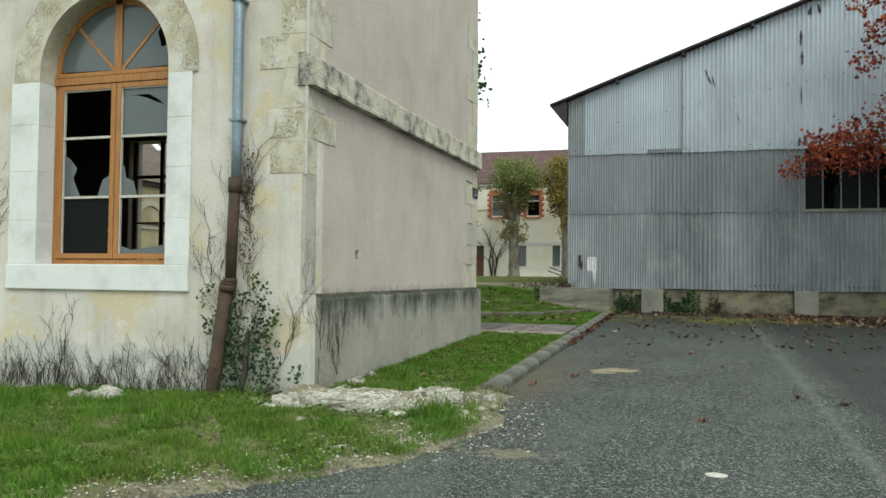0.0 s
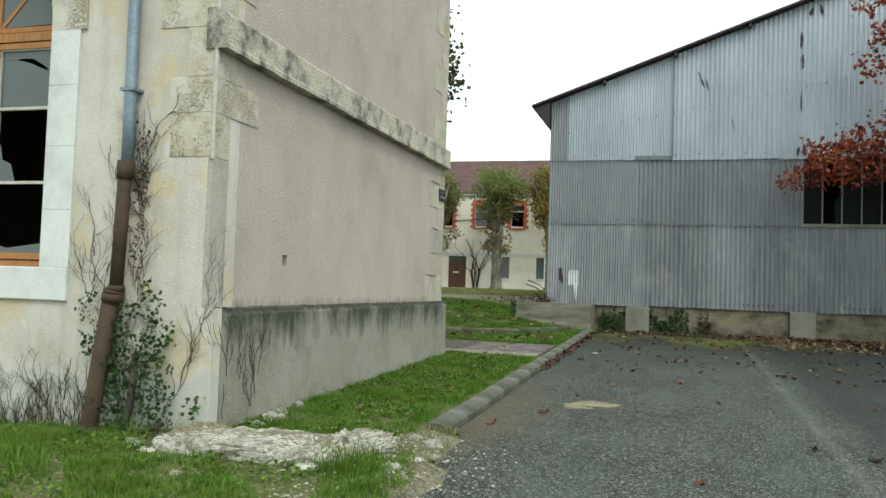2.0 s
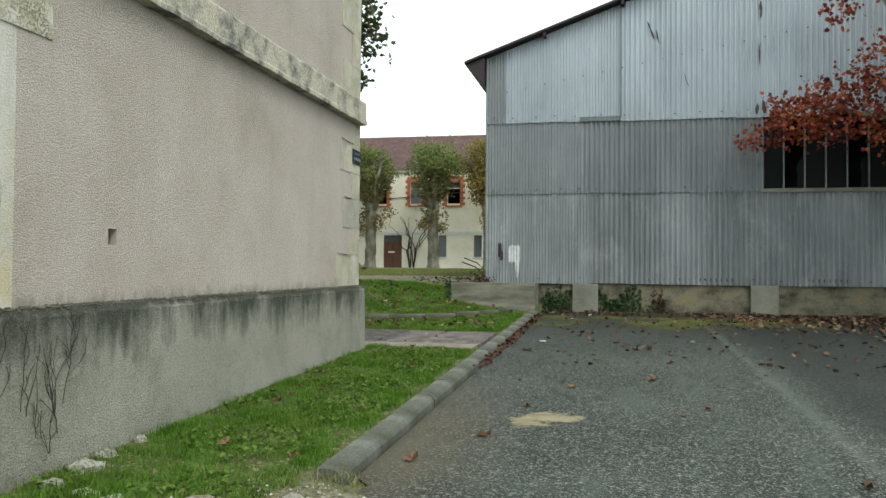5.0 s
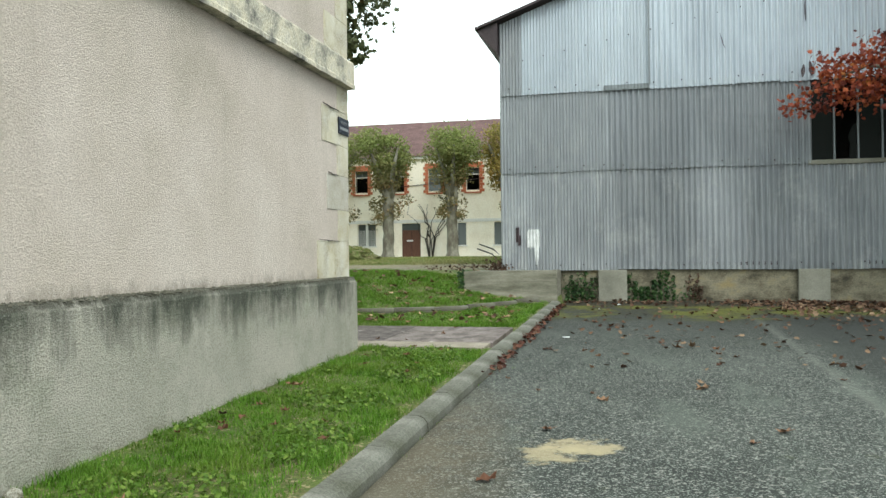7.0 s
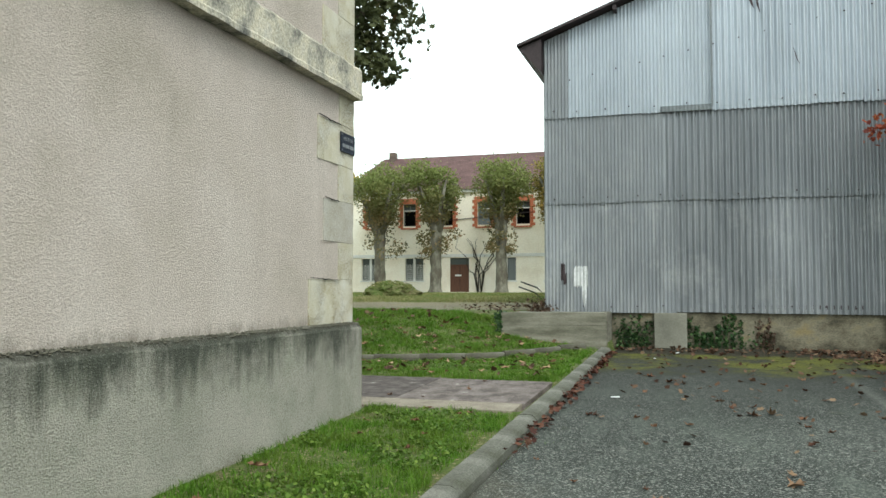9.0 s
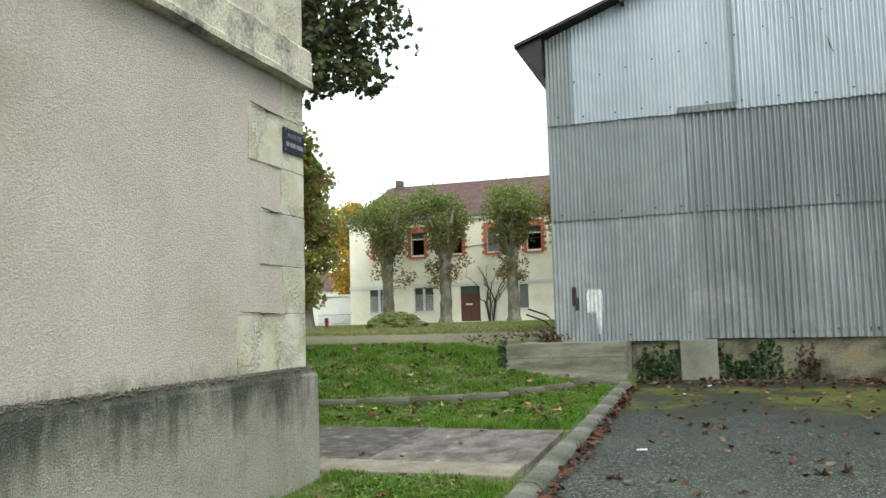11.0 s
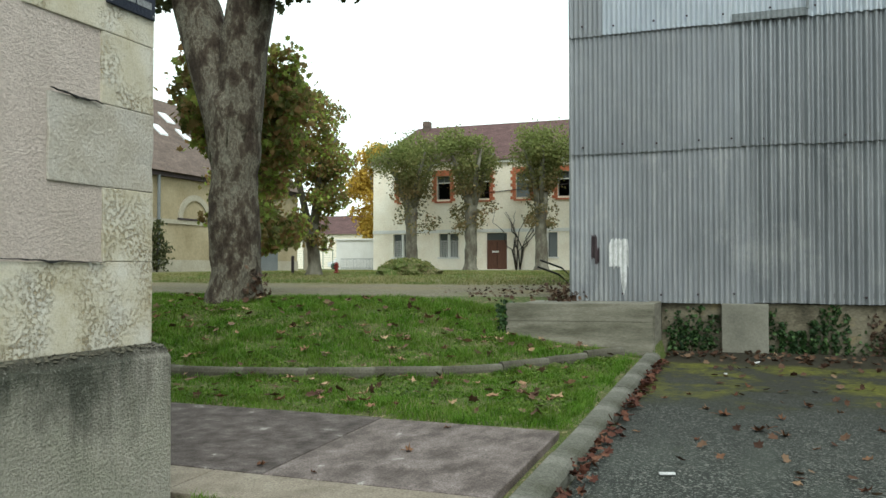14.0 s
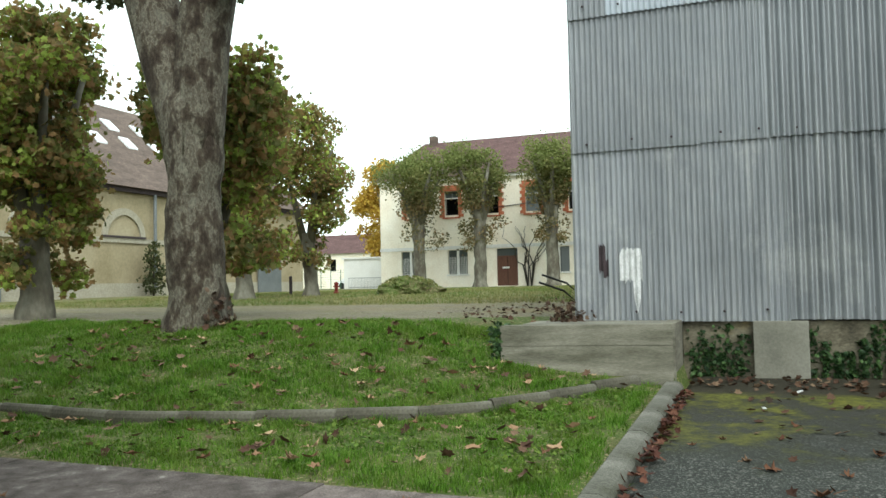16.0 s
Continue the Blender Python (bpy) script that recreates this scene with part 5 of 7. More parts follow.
# ---- rubble and stones ----
def rock_bm(sx, sy, sz, seed, sub=4, rough=0.35, flat=0.8):
    bm = bmesh.new()
    bmesh.ops.create_icosphere(bm, subdivisions=sub, radius=1.0)
    off = Vector((seed * 3.1, seed * 1.7, 0))
    for v in bm.verts:
        p = v.co.copy()
        p = Vector([math.copysign(abs(c) ** flat, c) for c in p])
        k = 1 + rough * noise.noise(p * 1.6 + off) + 0.5 * rough * noise.noise(p * 4 + off) + 0.35 * rough * noise.noise(p * 9 + off) + (0.45 if sub > 4 else 0.2) * rough * noise.noise(p * 21 + off) + (0.3 if sub > 4 else 0) * rough * noise.noise(p * 40 + off)
        v.co = Vector((p.x * sx * k, p.y * sy * k, max(p.z, -0.3) * sz * k))
    return bm


def slab_bm(sx, sy, sz, seed):
    bm = bmesh.new()
    bmesh.ops.create_icosphere(bm, subdivisions=6, radius=1.0)
    off = Vector((seed, seed * 0.7, 0))
    for v in bm.verts:
        p = Vector([math.copysign(abs(c) ** 0.62, c) for c in v.co])
        q = Vector((p.x * sx, p.y * sy, max(p.z, -0.4) * sz))
        out = Vector((v.co.x, v.co.y, v.co.z * 1.4)).normalized()
        d = 0.06 * noise.noise(q * 2.2 + off) + 0.03 * noise.noise(q * 6 + off) - 0.03 * abs(noise.noise(q * 11 + off)) + 0.014 * noise.noise(q * 26 + off) + 0.006 * noise.noise(q * 60 + off)
        v.co = q + out * d
    return bm


rub = thing("rubble_block", "long broken limestone foundation block with moss", "rock", (-3.42, 7.55, ground_z(-3.42, 7.5) - 0.02))
part("slab_stone", slab_bm(0.98, 0.4, 0.19, 6.0), M_ROCK, rub)
part("end_stone", rock_bm(0.33, 0.28, 0.17, 2.3, 5), M_ROCK, rub).location = (0.85, 0.25, 0.02)
rr = random.Random(11)
for k in range(26):
    c = part("rubble_chip", rock_bm(0.07, 0.06, 0.045, 30 + k, 2, 0.5), M_PALEROCK, rub)
    a = rr.uniform(0, 6.283)
    c.location = (1.15 * math.cos(a) * rr.uniform(0.8, 1.25), 0.62 * math.sin(a) * rr.uniform(0.85, 1.5), 0.02)
    q = rr.uniform(0.2, 1.0) ** 1.5 * 1.4
    c.scale = (q * rr.uniform(0.7, 1.6), q, q * 0.7)
small = [mesh_of(rock_bm(1, 0.8, 0.7, 5 + k, 2, 0.5), "stone", M_PALEROCK) for k in range(3)]
for x, yy, sc in ((-2.15, 7.4, 0.06), (-2.25, 6.7, 0.05), (-6.62, 7.42, 0.2), (-6.45, 7.3, 0.15), (-7.12, 7.5, 0.11), (-6.9, 7.5, 0.09), (-3.6, 6.6, 0.06), (-4.0, 8.9, 0.11), (-4.1, 9.3, 0.09), (-3.95, 8.5, 0.08), (-4.14, 9.8, 0.07), (-2.05, 8.35, 0.1), (-2.3, 8.6, 0.06), (-1.9, 7.9, 0.05), (-1.95, 7.2, 0.04), (-3.0, 6.5, 0.04), (-2.7, 5.6, 0.05)):
    o = tagged(new("stone", small[rr.randrange(3)]), "small pale limestone rubble stone in the grass", "stone", "stones by the building")
    o.matrix_basis = pose(x, yy, max(ground_z(x, yy), float(yard(yy)) if x > asphalt_edge(yy) else -1) - 0.01, 0, 0, rr.uniform(0, 360)) @ Matrix.Diagonal((sc, sc, sc, 1))


# ---- leaves, grass, foliage ----
LOBES = [(0, -0.5), (0.2, -0.32), (0.5, -0.3), (0.36, 0.0), (0.52, 0.22), (0.22, 0.2), (0, 0.55), (-0.22, 0.2), (-0.52, 0.22), (-0.36, 0.0), (-0.5, -0.3), (-0.2, -0.32)]


def leaf_cloud(name, centres, sizes, material, seed, lobed=False, flat=0.0):
    """Many leaves in one mesh: centres (n, 3), sizes (n)."""
    rng = np.random.default_rng(seed)
    centres, sizes = np.asarray(centres, float), np.asarray(sizes, float)
    n = len(centres)
    shape = np.array([(x, yy, 0.12 * (abs(x) + abs(yy))) for x, yy in LOBES] + [(0, 0, -0.05)]) if lobed else np.array([(0, -0.5, 0), (0.4, -0.05, 0.1), (0.1, 0.5, 0), (-0.42, 0.1, 0.1)])
    u = rng.normal(size=(n, 3))
    u[:, 2] += flat * 3
    u /= np.linalg.norm(u, axis=1, keepdims=True)
    w = rng.normal(size=(n, 3))
    a = np.cross(u, w)
    a /= np.linalg.norm(a, axis=1, keepdims=True)
    b = np.cross(u, a)
    P = centres[:, None] + sizes[:, None, None] * (shape[None, :, :1] * a[:, None] + shape[None, :, 1:2] * b[:, None] + shape[None, :, 2:] * u[:, None])
    m = len(shape)
    if lobed:
        k = m - 1
        f = [[k, i, (i + 1) % k] for i in range(k)]
    else:
        f = [[0, 1, 2, 3]]
    faces = (np.arange(n)[:, None, None] * m + np.array(f)[None]).reshape(-1, len(f[0]))
    return raw_mesh(name, P.reshape(-1, 3).tolist(), faces.tolist(), material)


def clumps(rng, centres, radii, count, hollow=0.35):
    """Points strewn through a set of balls, denser towards their skins."""
    centres, radii = np.asarray(centres, float), np.asarray(radii, float)
    pick = rng.choice(len(centres), size=count, p=radii**2 / (radii**2).sum())
    d = rng.normal(size=(count, 3))
    d /= np.linalg.norm(d, axis=1, keepdims=True)
    rad = (hollow + (1 - hollow) * rng.random(count)) ** 0.6
    stray = np.where(rng.random(count) < 0.3, rng.uniform(1.0, 1.75, count), 1.0)
    return centres[pick] + d * (rad * radii[pick] * stray)[:, None] * np.array([1, 1, 0.85])


def build_tree(name, label, base, trunk, limbs, balls, count, size, material, bark, seed, lobed=False, group=""):
    """trunk: (dx, dy, z, radius) rows; limbs: lists of such rows; balls: (dx, dy, z, r)."""
    rng = np.random.default_rng(seed)
    t = thing(name, label, "tree", base, group)
    bx, by, bz = base
    pts, rad = [], []
    rows = [trunk[0], *trunk]
    rows[0] = (trunk[0][0], trunk[0][1], -0.25, trunk[0][3] * 1.15)
    n = 22
    zs = np.linspace(rows[0][2], rows[-1][2], n)
    col = np.array(rows)
    bm = bmesh.new()
    tube(bm, [(np.interp(z, col[:, 2], col[:, 0]), np.interp(z, col[:, 2], col[:, 1]), z) for z in zs], [float(np.interp(z, col[:, 2], col[:, 3])) for z in zs], 18)
    for v in bm.verts:
        q = v.co * 1.6 + Vector((seed, 0, 0))
        ax = Vector((float(np.interp(v.co.z, col[:, 2], col[:, 0])), float(np.interp(v.co.z, col[:, 2], col[:, 1])), v.co.z))
        v.co += (v.co - ax) * (0.16 * noise.noise(q) + 0.08 * noise.noise(q * 3))
    part("trunk", bm, bark, t, "", True)
    for lb in limbs:
        bm = tube(bmesh.new(), [r[:3] for r in lb], [r[3] for r in lb], 9)
        part("limb", bm, bark, t, "", True)
    balls = np.array(balls, float)
    pts = clumps(rng, balls[:, :3], balls[:, 3], count)
    o = new("crown", leaf_cloud("crown", pts, size * rng.uniform(0.6, 1.3, len(pts)), material, seed + 1, lobed))
    o.parent = t
    return t


def crown_balls(rng, cx, cy, z0, z1, rx, n, rmin, rmax, taper=0.5):
    out = []
    for k in range(n):
        f = rng.random()
        a, q = rng.uniform(0, 6.283), math.sqrt(rng.random())
        w = rx * (1 - taper * abs(2 * f - 1) ** 2) if taper < 0.6 else rx * min(0.25 + 1.25 * f, 1.3 - 0.6 * f ** 2)
        out.append((cx + w * q * math.cos(a), cy + w * q * math.sin(a), z0 + f * (z1 - z0), rng.uniform(rmin, rmax)))
    return out


rng = random.Random(21)
# the great plane tree on the mound: a forked trunk, boughs overhead
BT = (-9.35, 24.2, ground_z(-9.35, 24.2) - 0.05)
balls = [(-2.05, 0, 5.75, 0.42), (-1.5, 0, 5.6, 0.36), (0.75, -0.3, 5.55, 0.4), (1.25, -0.2, 5.45, 0.42), (1.95, -0.1, 5.5, 0.45), (2.35, 0, 5.4, 0.36), (2.2, 0.2, 6.6, 0.8), (1.6, 0.5, 6.1, 0.7), (2.5, 0, 7.2, 0.55), (1.2, -0.4, 5.9, 0.6), (2.0, 0, 8.0, 0.8), (2.1, 0.2, 8.8, 0.6), (1.4, 0, 6.7, 0.8), (-2.3, -0.5, 6.2, 0.7), (-1.9, 0.6, 7.2, 1.0)]
balls += crown_balls(rng, -0.9, 0, 7.0, 13.0, 2.4, 26, 0.6, 1.1, 0.4)
build_tree("plane_tree", "old plane tree with mottled forked trunk on the mound", BT,
           [(0.02, 0, 0, 0.5), (0.02, 0, 0.5, 0.43), (-0.02, 0, 2.0, 0.42), (-0.04, 0, 2.9, 0.45), (-0.12, 0, 3.6, 0.42), (-0.16, 0, 4.15, 0.2)],
           [[(-0.12, 0, 2.5, 0.34), (-0.25, 0, 3.3, 0.37), (-0.53, 0, 4.3, 0.42), (-0.83, 0.05, 5.2, 0.43), (-1.4, 0.1, 6.6, 0.34), (-2.0, 0.2, 9.0, 0.16), (-2.2, 0.2, 11, 0.06)],
            [(0.02, 0, 2.5, 0.40), (0.07, 0, 3.3, 0.42), (0.17, 0, 4.5, 0.42), (0.34, 0, 5.4, 0.42), (0.8, 0.1, 7.0, 0.3), (1.1, 0.2, 9.5, 0.18), (1.2, 0.2, 12, 0.05)],
            [(0.6, 0, 5.8, 0.15), (1.4, 0.1, 6.6, 0.09), (2.4, 0.1, 7.3, 0.04)], [(0.42, -0.1, -0.3, 0.2), (0.40, -0.1, 0.1, 0.17), (0.30, -0.06, 0.7, 0.16), (0.2, 0, 1.6, 0.12)], [(-1.2, 0, 5.6, 0.14), (-2.0, -0.3, 6.1, 0.07), (-2.6, -0.5, 6.2, 0.03)]],
           balls, 17000, 0.15, M_LEAFDARK, M_BARK, 4, True)

o = new("suckers", leaf_cloud("suckers", np.random.default_rng(8).normal((0.55, -0.15, 0.25), (0.09, 0.1, 0.16), (70, 3)), np.full(70, 0.1), M_IVYRED, 81, True))
o.parent = [q for q in bpy.data.objects if q.name == "plane_tree"][0]


def pollard(name, label, x, y, crown_h, rx, z_low, mt, seed, count, size, trunk_r=0.3, group="", lobed=False, sprouts=True, taper=0.35, wide=0.5):
    rg = random.Random(seed)
    z = ground_z(x, y)
    b = crown_balls(rg, 0, 0, z_low + 1.0, crown_h - 0.5, rx * 0.82, 46, rx * 0.2, rx * 0.38, taper)
    if sprouts:
        b += crown_balls(rg, 0, 0, z_low * 0.55, z_low + 1.0, rx * wide, 16, rx * 0.1, rx * 0.24, 0.2)
    lean = rg.uniform(-0.3, 0.3)
    limbs = []
    for k in range(5):
        a = 6.283 * k / 5 + rg.random()
        limbs.append([(lean * 0.8, 0, z_low * 0.8, trunk_r * 0.6), (lean + rx * 0.3 * math.cos(a), rx * 0.3 * math.sin(a), z_low + (crown_h - z_low) * 0.35, trunk_r * 0.4), (lean + rx * 0.6 * math.cos(a), rx * 0.6 * math.sin(a), z_low + (crown_h - z_low) * 0.7, trunk_r * 0.15)])
    return build_tree(name, label, (x, y, z), [(0, 0, 0, trunk_r * 1.35), (0.02, 0, 0.4, trunk_r), (lean * 0.5, 0, z_low * 0.6, trunk_r * 0.9), (lean, 0, z_low + 0.5, trunk_r * 1.05)], limbs, b, count, size, mt, M_BARKFAR, seed, lobed, group)


pollard("plane_tree", "pollarded plane tree with green and orange leaves by the track", -15.45, 26.7, 6.7, 1.75, 1.5, M_LEAFTURN, 31, 19000, 0.15, 0.32, "pollarded planes", True, wide=0.85)
pollard("plane_tree", "pollarded plane tree with brown and orange leaves behind the old plane", -11.1, 27.1, 5.5, 1.65, 1.3, M_LEAFTURN, 35, 13000, 0.155, 0.22, "pollarded planes", True, wide=0.8)
pollard("plane_tree", "pollarded plane tree with brown and green leaves", -18.2, 38.0, 8.0, 2.1, 2.1, M_LEAFTURN, 32, 9500, 0.17, 0.3, "pollarded planes")
pollard("plane_tree", "pollarded plane tree with dull green leaves", -17.3, 41.0, 7.4, 1.8, 1.9, M_LEAFTURN, 33, 9000, 0.16, 0.27, "pollarded planes")
for x, r, mt, sd in ((-26.9, 3.7, M_LEAFGREEN, 41), (-21.8, 3.0, M_LEAFGREEN, 42), (-16.0, 2.9, M_LEAFGREEN, 43), (-11.0, 3.0, M_LEAFGOLD, 44)):
    pollard("plane_tree", "pollarded plane tree before the long building", x, 74.0, 11.15, r, 5.55, mt, sd, 10000, 0.2, 0.5, "planes before the long building", taper=0.7)
pollard("autumn_tree", "golden yellow autumn tree behind the long building", -37.2, 90.0, 12.6, 3.4, 3.0, M_LEAFYELLOW, 51, 12000, 0.32, 0.4)
# red maple whose boughs hang before the shed window
MZ = float(yard(23.0))
mb = [(-4.15, 0.9, 4.45, 0.3), (-3.7, 0.7, 4.6, 0.42), (-3.2, 0.6, 4.9, 0.55), (-2.6, 0.5, 5.1, 0.6), (-2.2, 0.3, 4.7, 0.5), (-1.5, 0.2, 5.2, 0.7), (-2.3, 0.2, 7.2, 0.4), (-1.9, 0, 7.9, 0.5), (-2.4, 0, 8.7, 0.4), (-1.6, 0.1, 9.2, 0.7), (-1.0, 0, 8.2, 0.8), (-3.4, 0.6, 5.2, 0.4), (-2.4, 0.4, 5.4, 0.6), (-1.2, 0.2, 5.9, 0.8), (-2.8, 0.5, 4.6, 0.4), (-1.3, 0.1, 4.6, 0.6)]
mb = [(a, b, c - 0.18 if c < 5.5 else c, r) for a, b, c, r in mb]
# second set: unseen crown added out of view to shade the shed's right end
mb += crown_balls(random.Random(9), 1.2, -0.2, 4.8, 9.6, 1.8, 18, 0.5, 0.9) + crown_balls(random.Random(10), 2.6, -2.2, 3.2, 9.5, 3.0, 60, 0.6, 1.0)
build_tree("maple_tree", "red-leaved maple tree beside the corrugated shed", (7.0, 23.4, MZ), [(0, 0, 0, 0.22), (0, 0, 1.5, 0.18), (0.1, 0, 3.6, 0.16)],
           [[(0.1, 0, 3.0, 0.13), (1.4, -1.0, 5.0, 0.09), (2.8, -2.4, 7.6, 0.04)], [(0.1, 0, 3.2, 0.12), (-1.2, 0.2, 4.6, 0.07), (-2.8, 0.5, 5.0, 0.04), (-4.0, 0.85, 4.5, 0.012)], [(0.1, 0, 3.4, 0.12), (-0.8, 0, 6.0, 0.08), (-1.8, 0, 8.2, 0.03)], [(0.1, 0, 3.4, 0.13), (0.8, 0, 6.5, 0.07), (1.0, 0, 9.0, 0.03)]],
           mb, 42000, 0.105, M_LEAFRED, M_BARKFAR, 61, True)


# ---- the long pale building ----
def build_long_building():
    b = thing("long_building", "long two-storey pale rendered building with red tile roof", "building")
    y0, x0, x1, zg, ze = 78.0, -32.3, 24.0, 1.3, 10.75
    upper = [-29.15 + 3.55 * k for k in range(14)]
    lower = [-29.45 + 4.32 * k for k in range(12)]
    holes = [(x - 0.62, x + 0.62, 7.72, 9.75) for x in upper]
    for k, x in enumerate(lower):
        holes.append((x - 0.9, x + 0.9, 1.68, 4.75) if k == 2 else (x - 0.88, x + 0.88, 2.72, 4.75))
    part("wall", holed_wall(bmesh.new(), x0, x1, zg, ze, y0, y0 + 0.5, holes), M_FARWALL, b)
    part("side_wall", holed_wall(bmesh.new(), y0 + 0.5, y0 + 10, zg, ze, x0, x0 + 0.5, [], "y"), M_FARWALL, b)
    part("side_wall", holed_wall(bmesh.new(), y0 + 0.5, y0 + 10, zg, ze, x1 - 0.5, x1, [], "y"), M_FARWALL, b)
    part("back_wall", holed_wall(bmesh.new(), x0, x1, zg, ze, y0 + 10, y0 + 10.4, []), M_FARWALL, b)
    part("string_course", boxbm(x0 - 0.03, x1, y0 - 0.06, y0 - 0.002, 4.82, 5.1), M_FARWHITE, b, "white string course")
    part("cornice", boxbm(x0 - 0.1, x1 + 0.1, y0 - 0.25, y0 - 0.003, ze - 0.05, ze + 0.25), M_FARWHITE, b, "white cornice")
    # added dark sheet: the rooms' lack of light is its colour
    part("unlit_backing", boxbm(x0 + 0.6, x1 - 0.6, y0 + 2.0, y0 + 2.1, zg, ze), M_DARK, b)
    bm = bmesh.new()
    v = [bm.verts.new(p) for p in ((x0 - 0.4, y0 - 0.4, ze + 0.2), (x1 + 0.4, y0 - 0.4, ze + 0.2), (x1 + 0.4, y0 + 10.8, ze + 0.2), (x0 - 0.4, y0 + 10.8, ze + 0.2), (x0 + 2.2, y0 + 5.2, ze + 4.2), (x1 - 2.2, y0 + 5.2, ze + 4.2))]
    for f in ((0, 1, 5, 4), (1, 2, 5), (2, 3, 4, 5), (3, 0, 4), (3, 2, 1, 0)):
        bm.faces.new([v[i] for i in f])
    part("roof", bm, M_ROOFRED, b, "dark red tiled roof")
    part("chimney", boxbm(-29.4, -28.8, y0 + 4.6, y0 + 5.4, ze + 3.0, ze + 4.75, bev=0.03), M_ROOFBRN, b, "brick chimney")
    for k, x in enumerate(upper):
        w = part("window", boxbm(x - 0.62, x + 0.62, y0 + 0.2, y0 + 0.26, 9.12, 9.2), M_FARWHITE, b, "broken upper window with brick surround")
        for a, c in ((x - 0.62, x - 0.55), (x - 0.035, x + 0.035), (x + 0.55, x + 0.62)):
            part("frame", boxbm(a, c, y0 + 0.2, y0 + 0.26, (7.72 if abs(a - x) > 0.5 else 9.2), 9.75), M_SHEETDOOR, w)
        if k % 3 == 0:
            part("pane", boxbm(x - 0.55, x + 0.55, y0 + 0.23, y0 + 0.24, 7.75, 9.1), M_PANE, w)
        part("pane", boxbm(x - 0.55, x + 0.55, y0 + 0.23, y0 + 0.24, 9.2, 9.72), M_PANE, w)
        for sgn in (-1, 1):
            for j in range(9):
                d = 0.30 if j % 2 else 0.46
                a = x + sgn * 0.622
                part("quoin_brick", boxbm(min(a, a + sgn * d), max(a, a + sgn * d), y0 - 0.05, y0 - 0.003, 7.55 + j * 0.27, 7.55 + j * 0.27 + 0.26), M_BRICK, b)
        part("lintel", boxbm(x - 0.92, x + 0.92, y0 - 0.05, y0 - 0.003, 9.99, 10.25), M_BRICK, b, "orange brick lintel")
        part("lintel", boxbm(x - 0.62, x + 0.62, y0 - 0.05, y0 - 0.003, 9.76, 9.985), M_BRICK, b, "orange brick lintel")
        part("sill", boxbm(x - 0.8, x + 0.8, y0 - 0.12, y0 - 0.003, 7.42, 7.545), M_BRICK, b, "orange brick sill")
    for k, x in enumerate(lower):
        if k == 2:
            d = part("door", boxbm(x - 0.9, x - 0.02, y0 + 0.15, y0 + 0.22, 1.68, 4.05, bev=0.01), M_DOOR, b, "brown double plank door")
            part("leaf", boxbm(x + 0.02, x + 0.9, y0 + 0.15, y0 + 0.22, 1.68, 4.05, bev=0.01), M_DOOR, d)
            part("overlight", boxbm(x - 0.9, x + 0.9, y0 + 0.16, y0 + 0.2, 4.15, 4.75), M_PANE, d)
            part("door_rail", boxbm(x - 0.9, x + 0.9, y0 + 0.12, y0 + 0.22, 4.05, 4.15), M_DOOR, d)
            part("notice", boxbm(x - 0.45, x + 0.15, y0 + 0.13, y0 + 0.148, 3.1, 3.25), M_FARWHITE, d, "small white notice")
            continue
        w = part("window", boxbm(x - 0.1, x + 0.1, y0 + 0.02, y0 + 0.2, 2.72, 4.75), M_FARWHITE, b, "paired barred window with white mullion")
        part("sill", boxbm(x - 1.0, x + 1.0, y0 - 0.1, y0 - 0.003, 2.6, 2.715), M_FARWHITE, w)
        for xa in (x - 0.86, x + 0.1):
            part("pane", boxbm(xa, xa + 0.76, y0 + 0.25, y0 + 0.26, 2.72, 4.75), M_PANE, w)
            bm = bmesh.new()
            for j in range(6):
                box(bm, xa + 0.02 + j * 0.144, xa + 0.05 + j * 0.144, y0 + 0.1, y0 + 0.12, 2.72, 4.2)
            for j in range(8):
                box(bm, xa, xa + 0.76, y0 + 0.09, y0 + 0.098, 2.8 + j * 0.18, 2.825 + j * 0.18)
            if k in (0, 1):
                part("grille", bm, M_FARWHITE, w, "white lattice grille")
            else:
                bm.free()
    part("cable", tube(bmesh.new(), [(-24, y0 - 0.06, 8.0), (-14, y0 - 0.06, 8.75)], [0.03, 0.03], 6), M_FASCIA, b)
    return b


build_long_building()


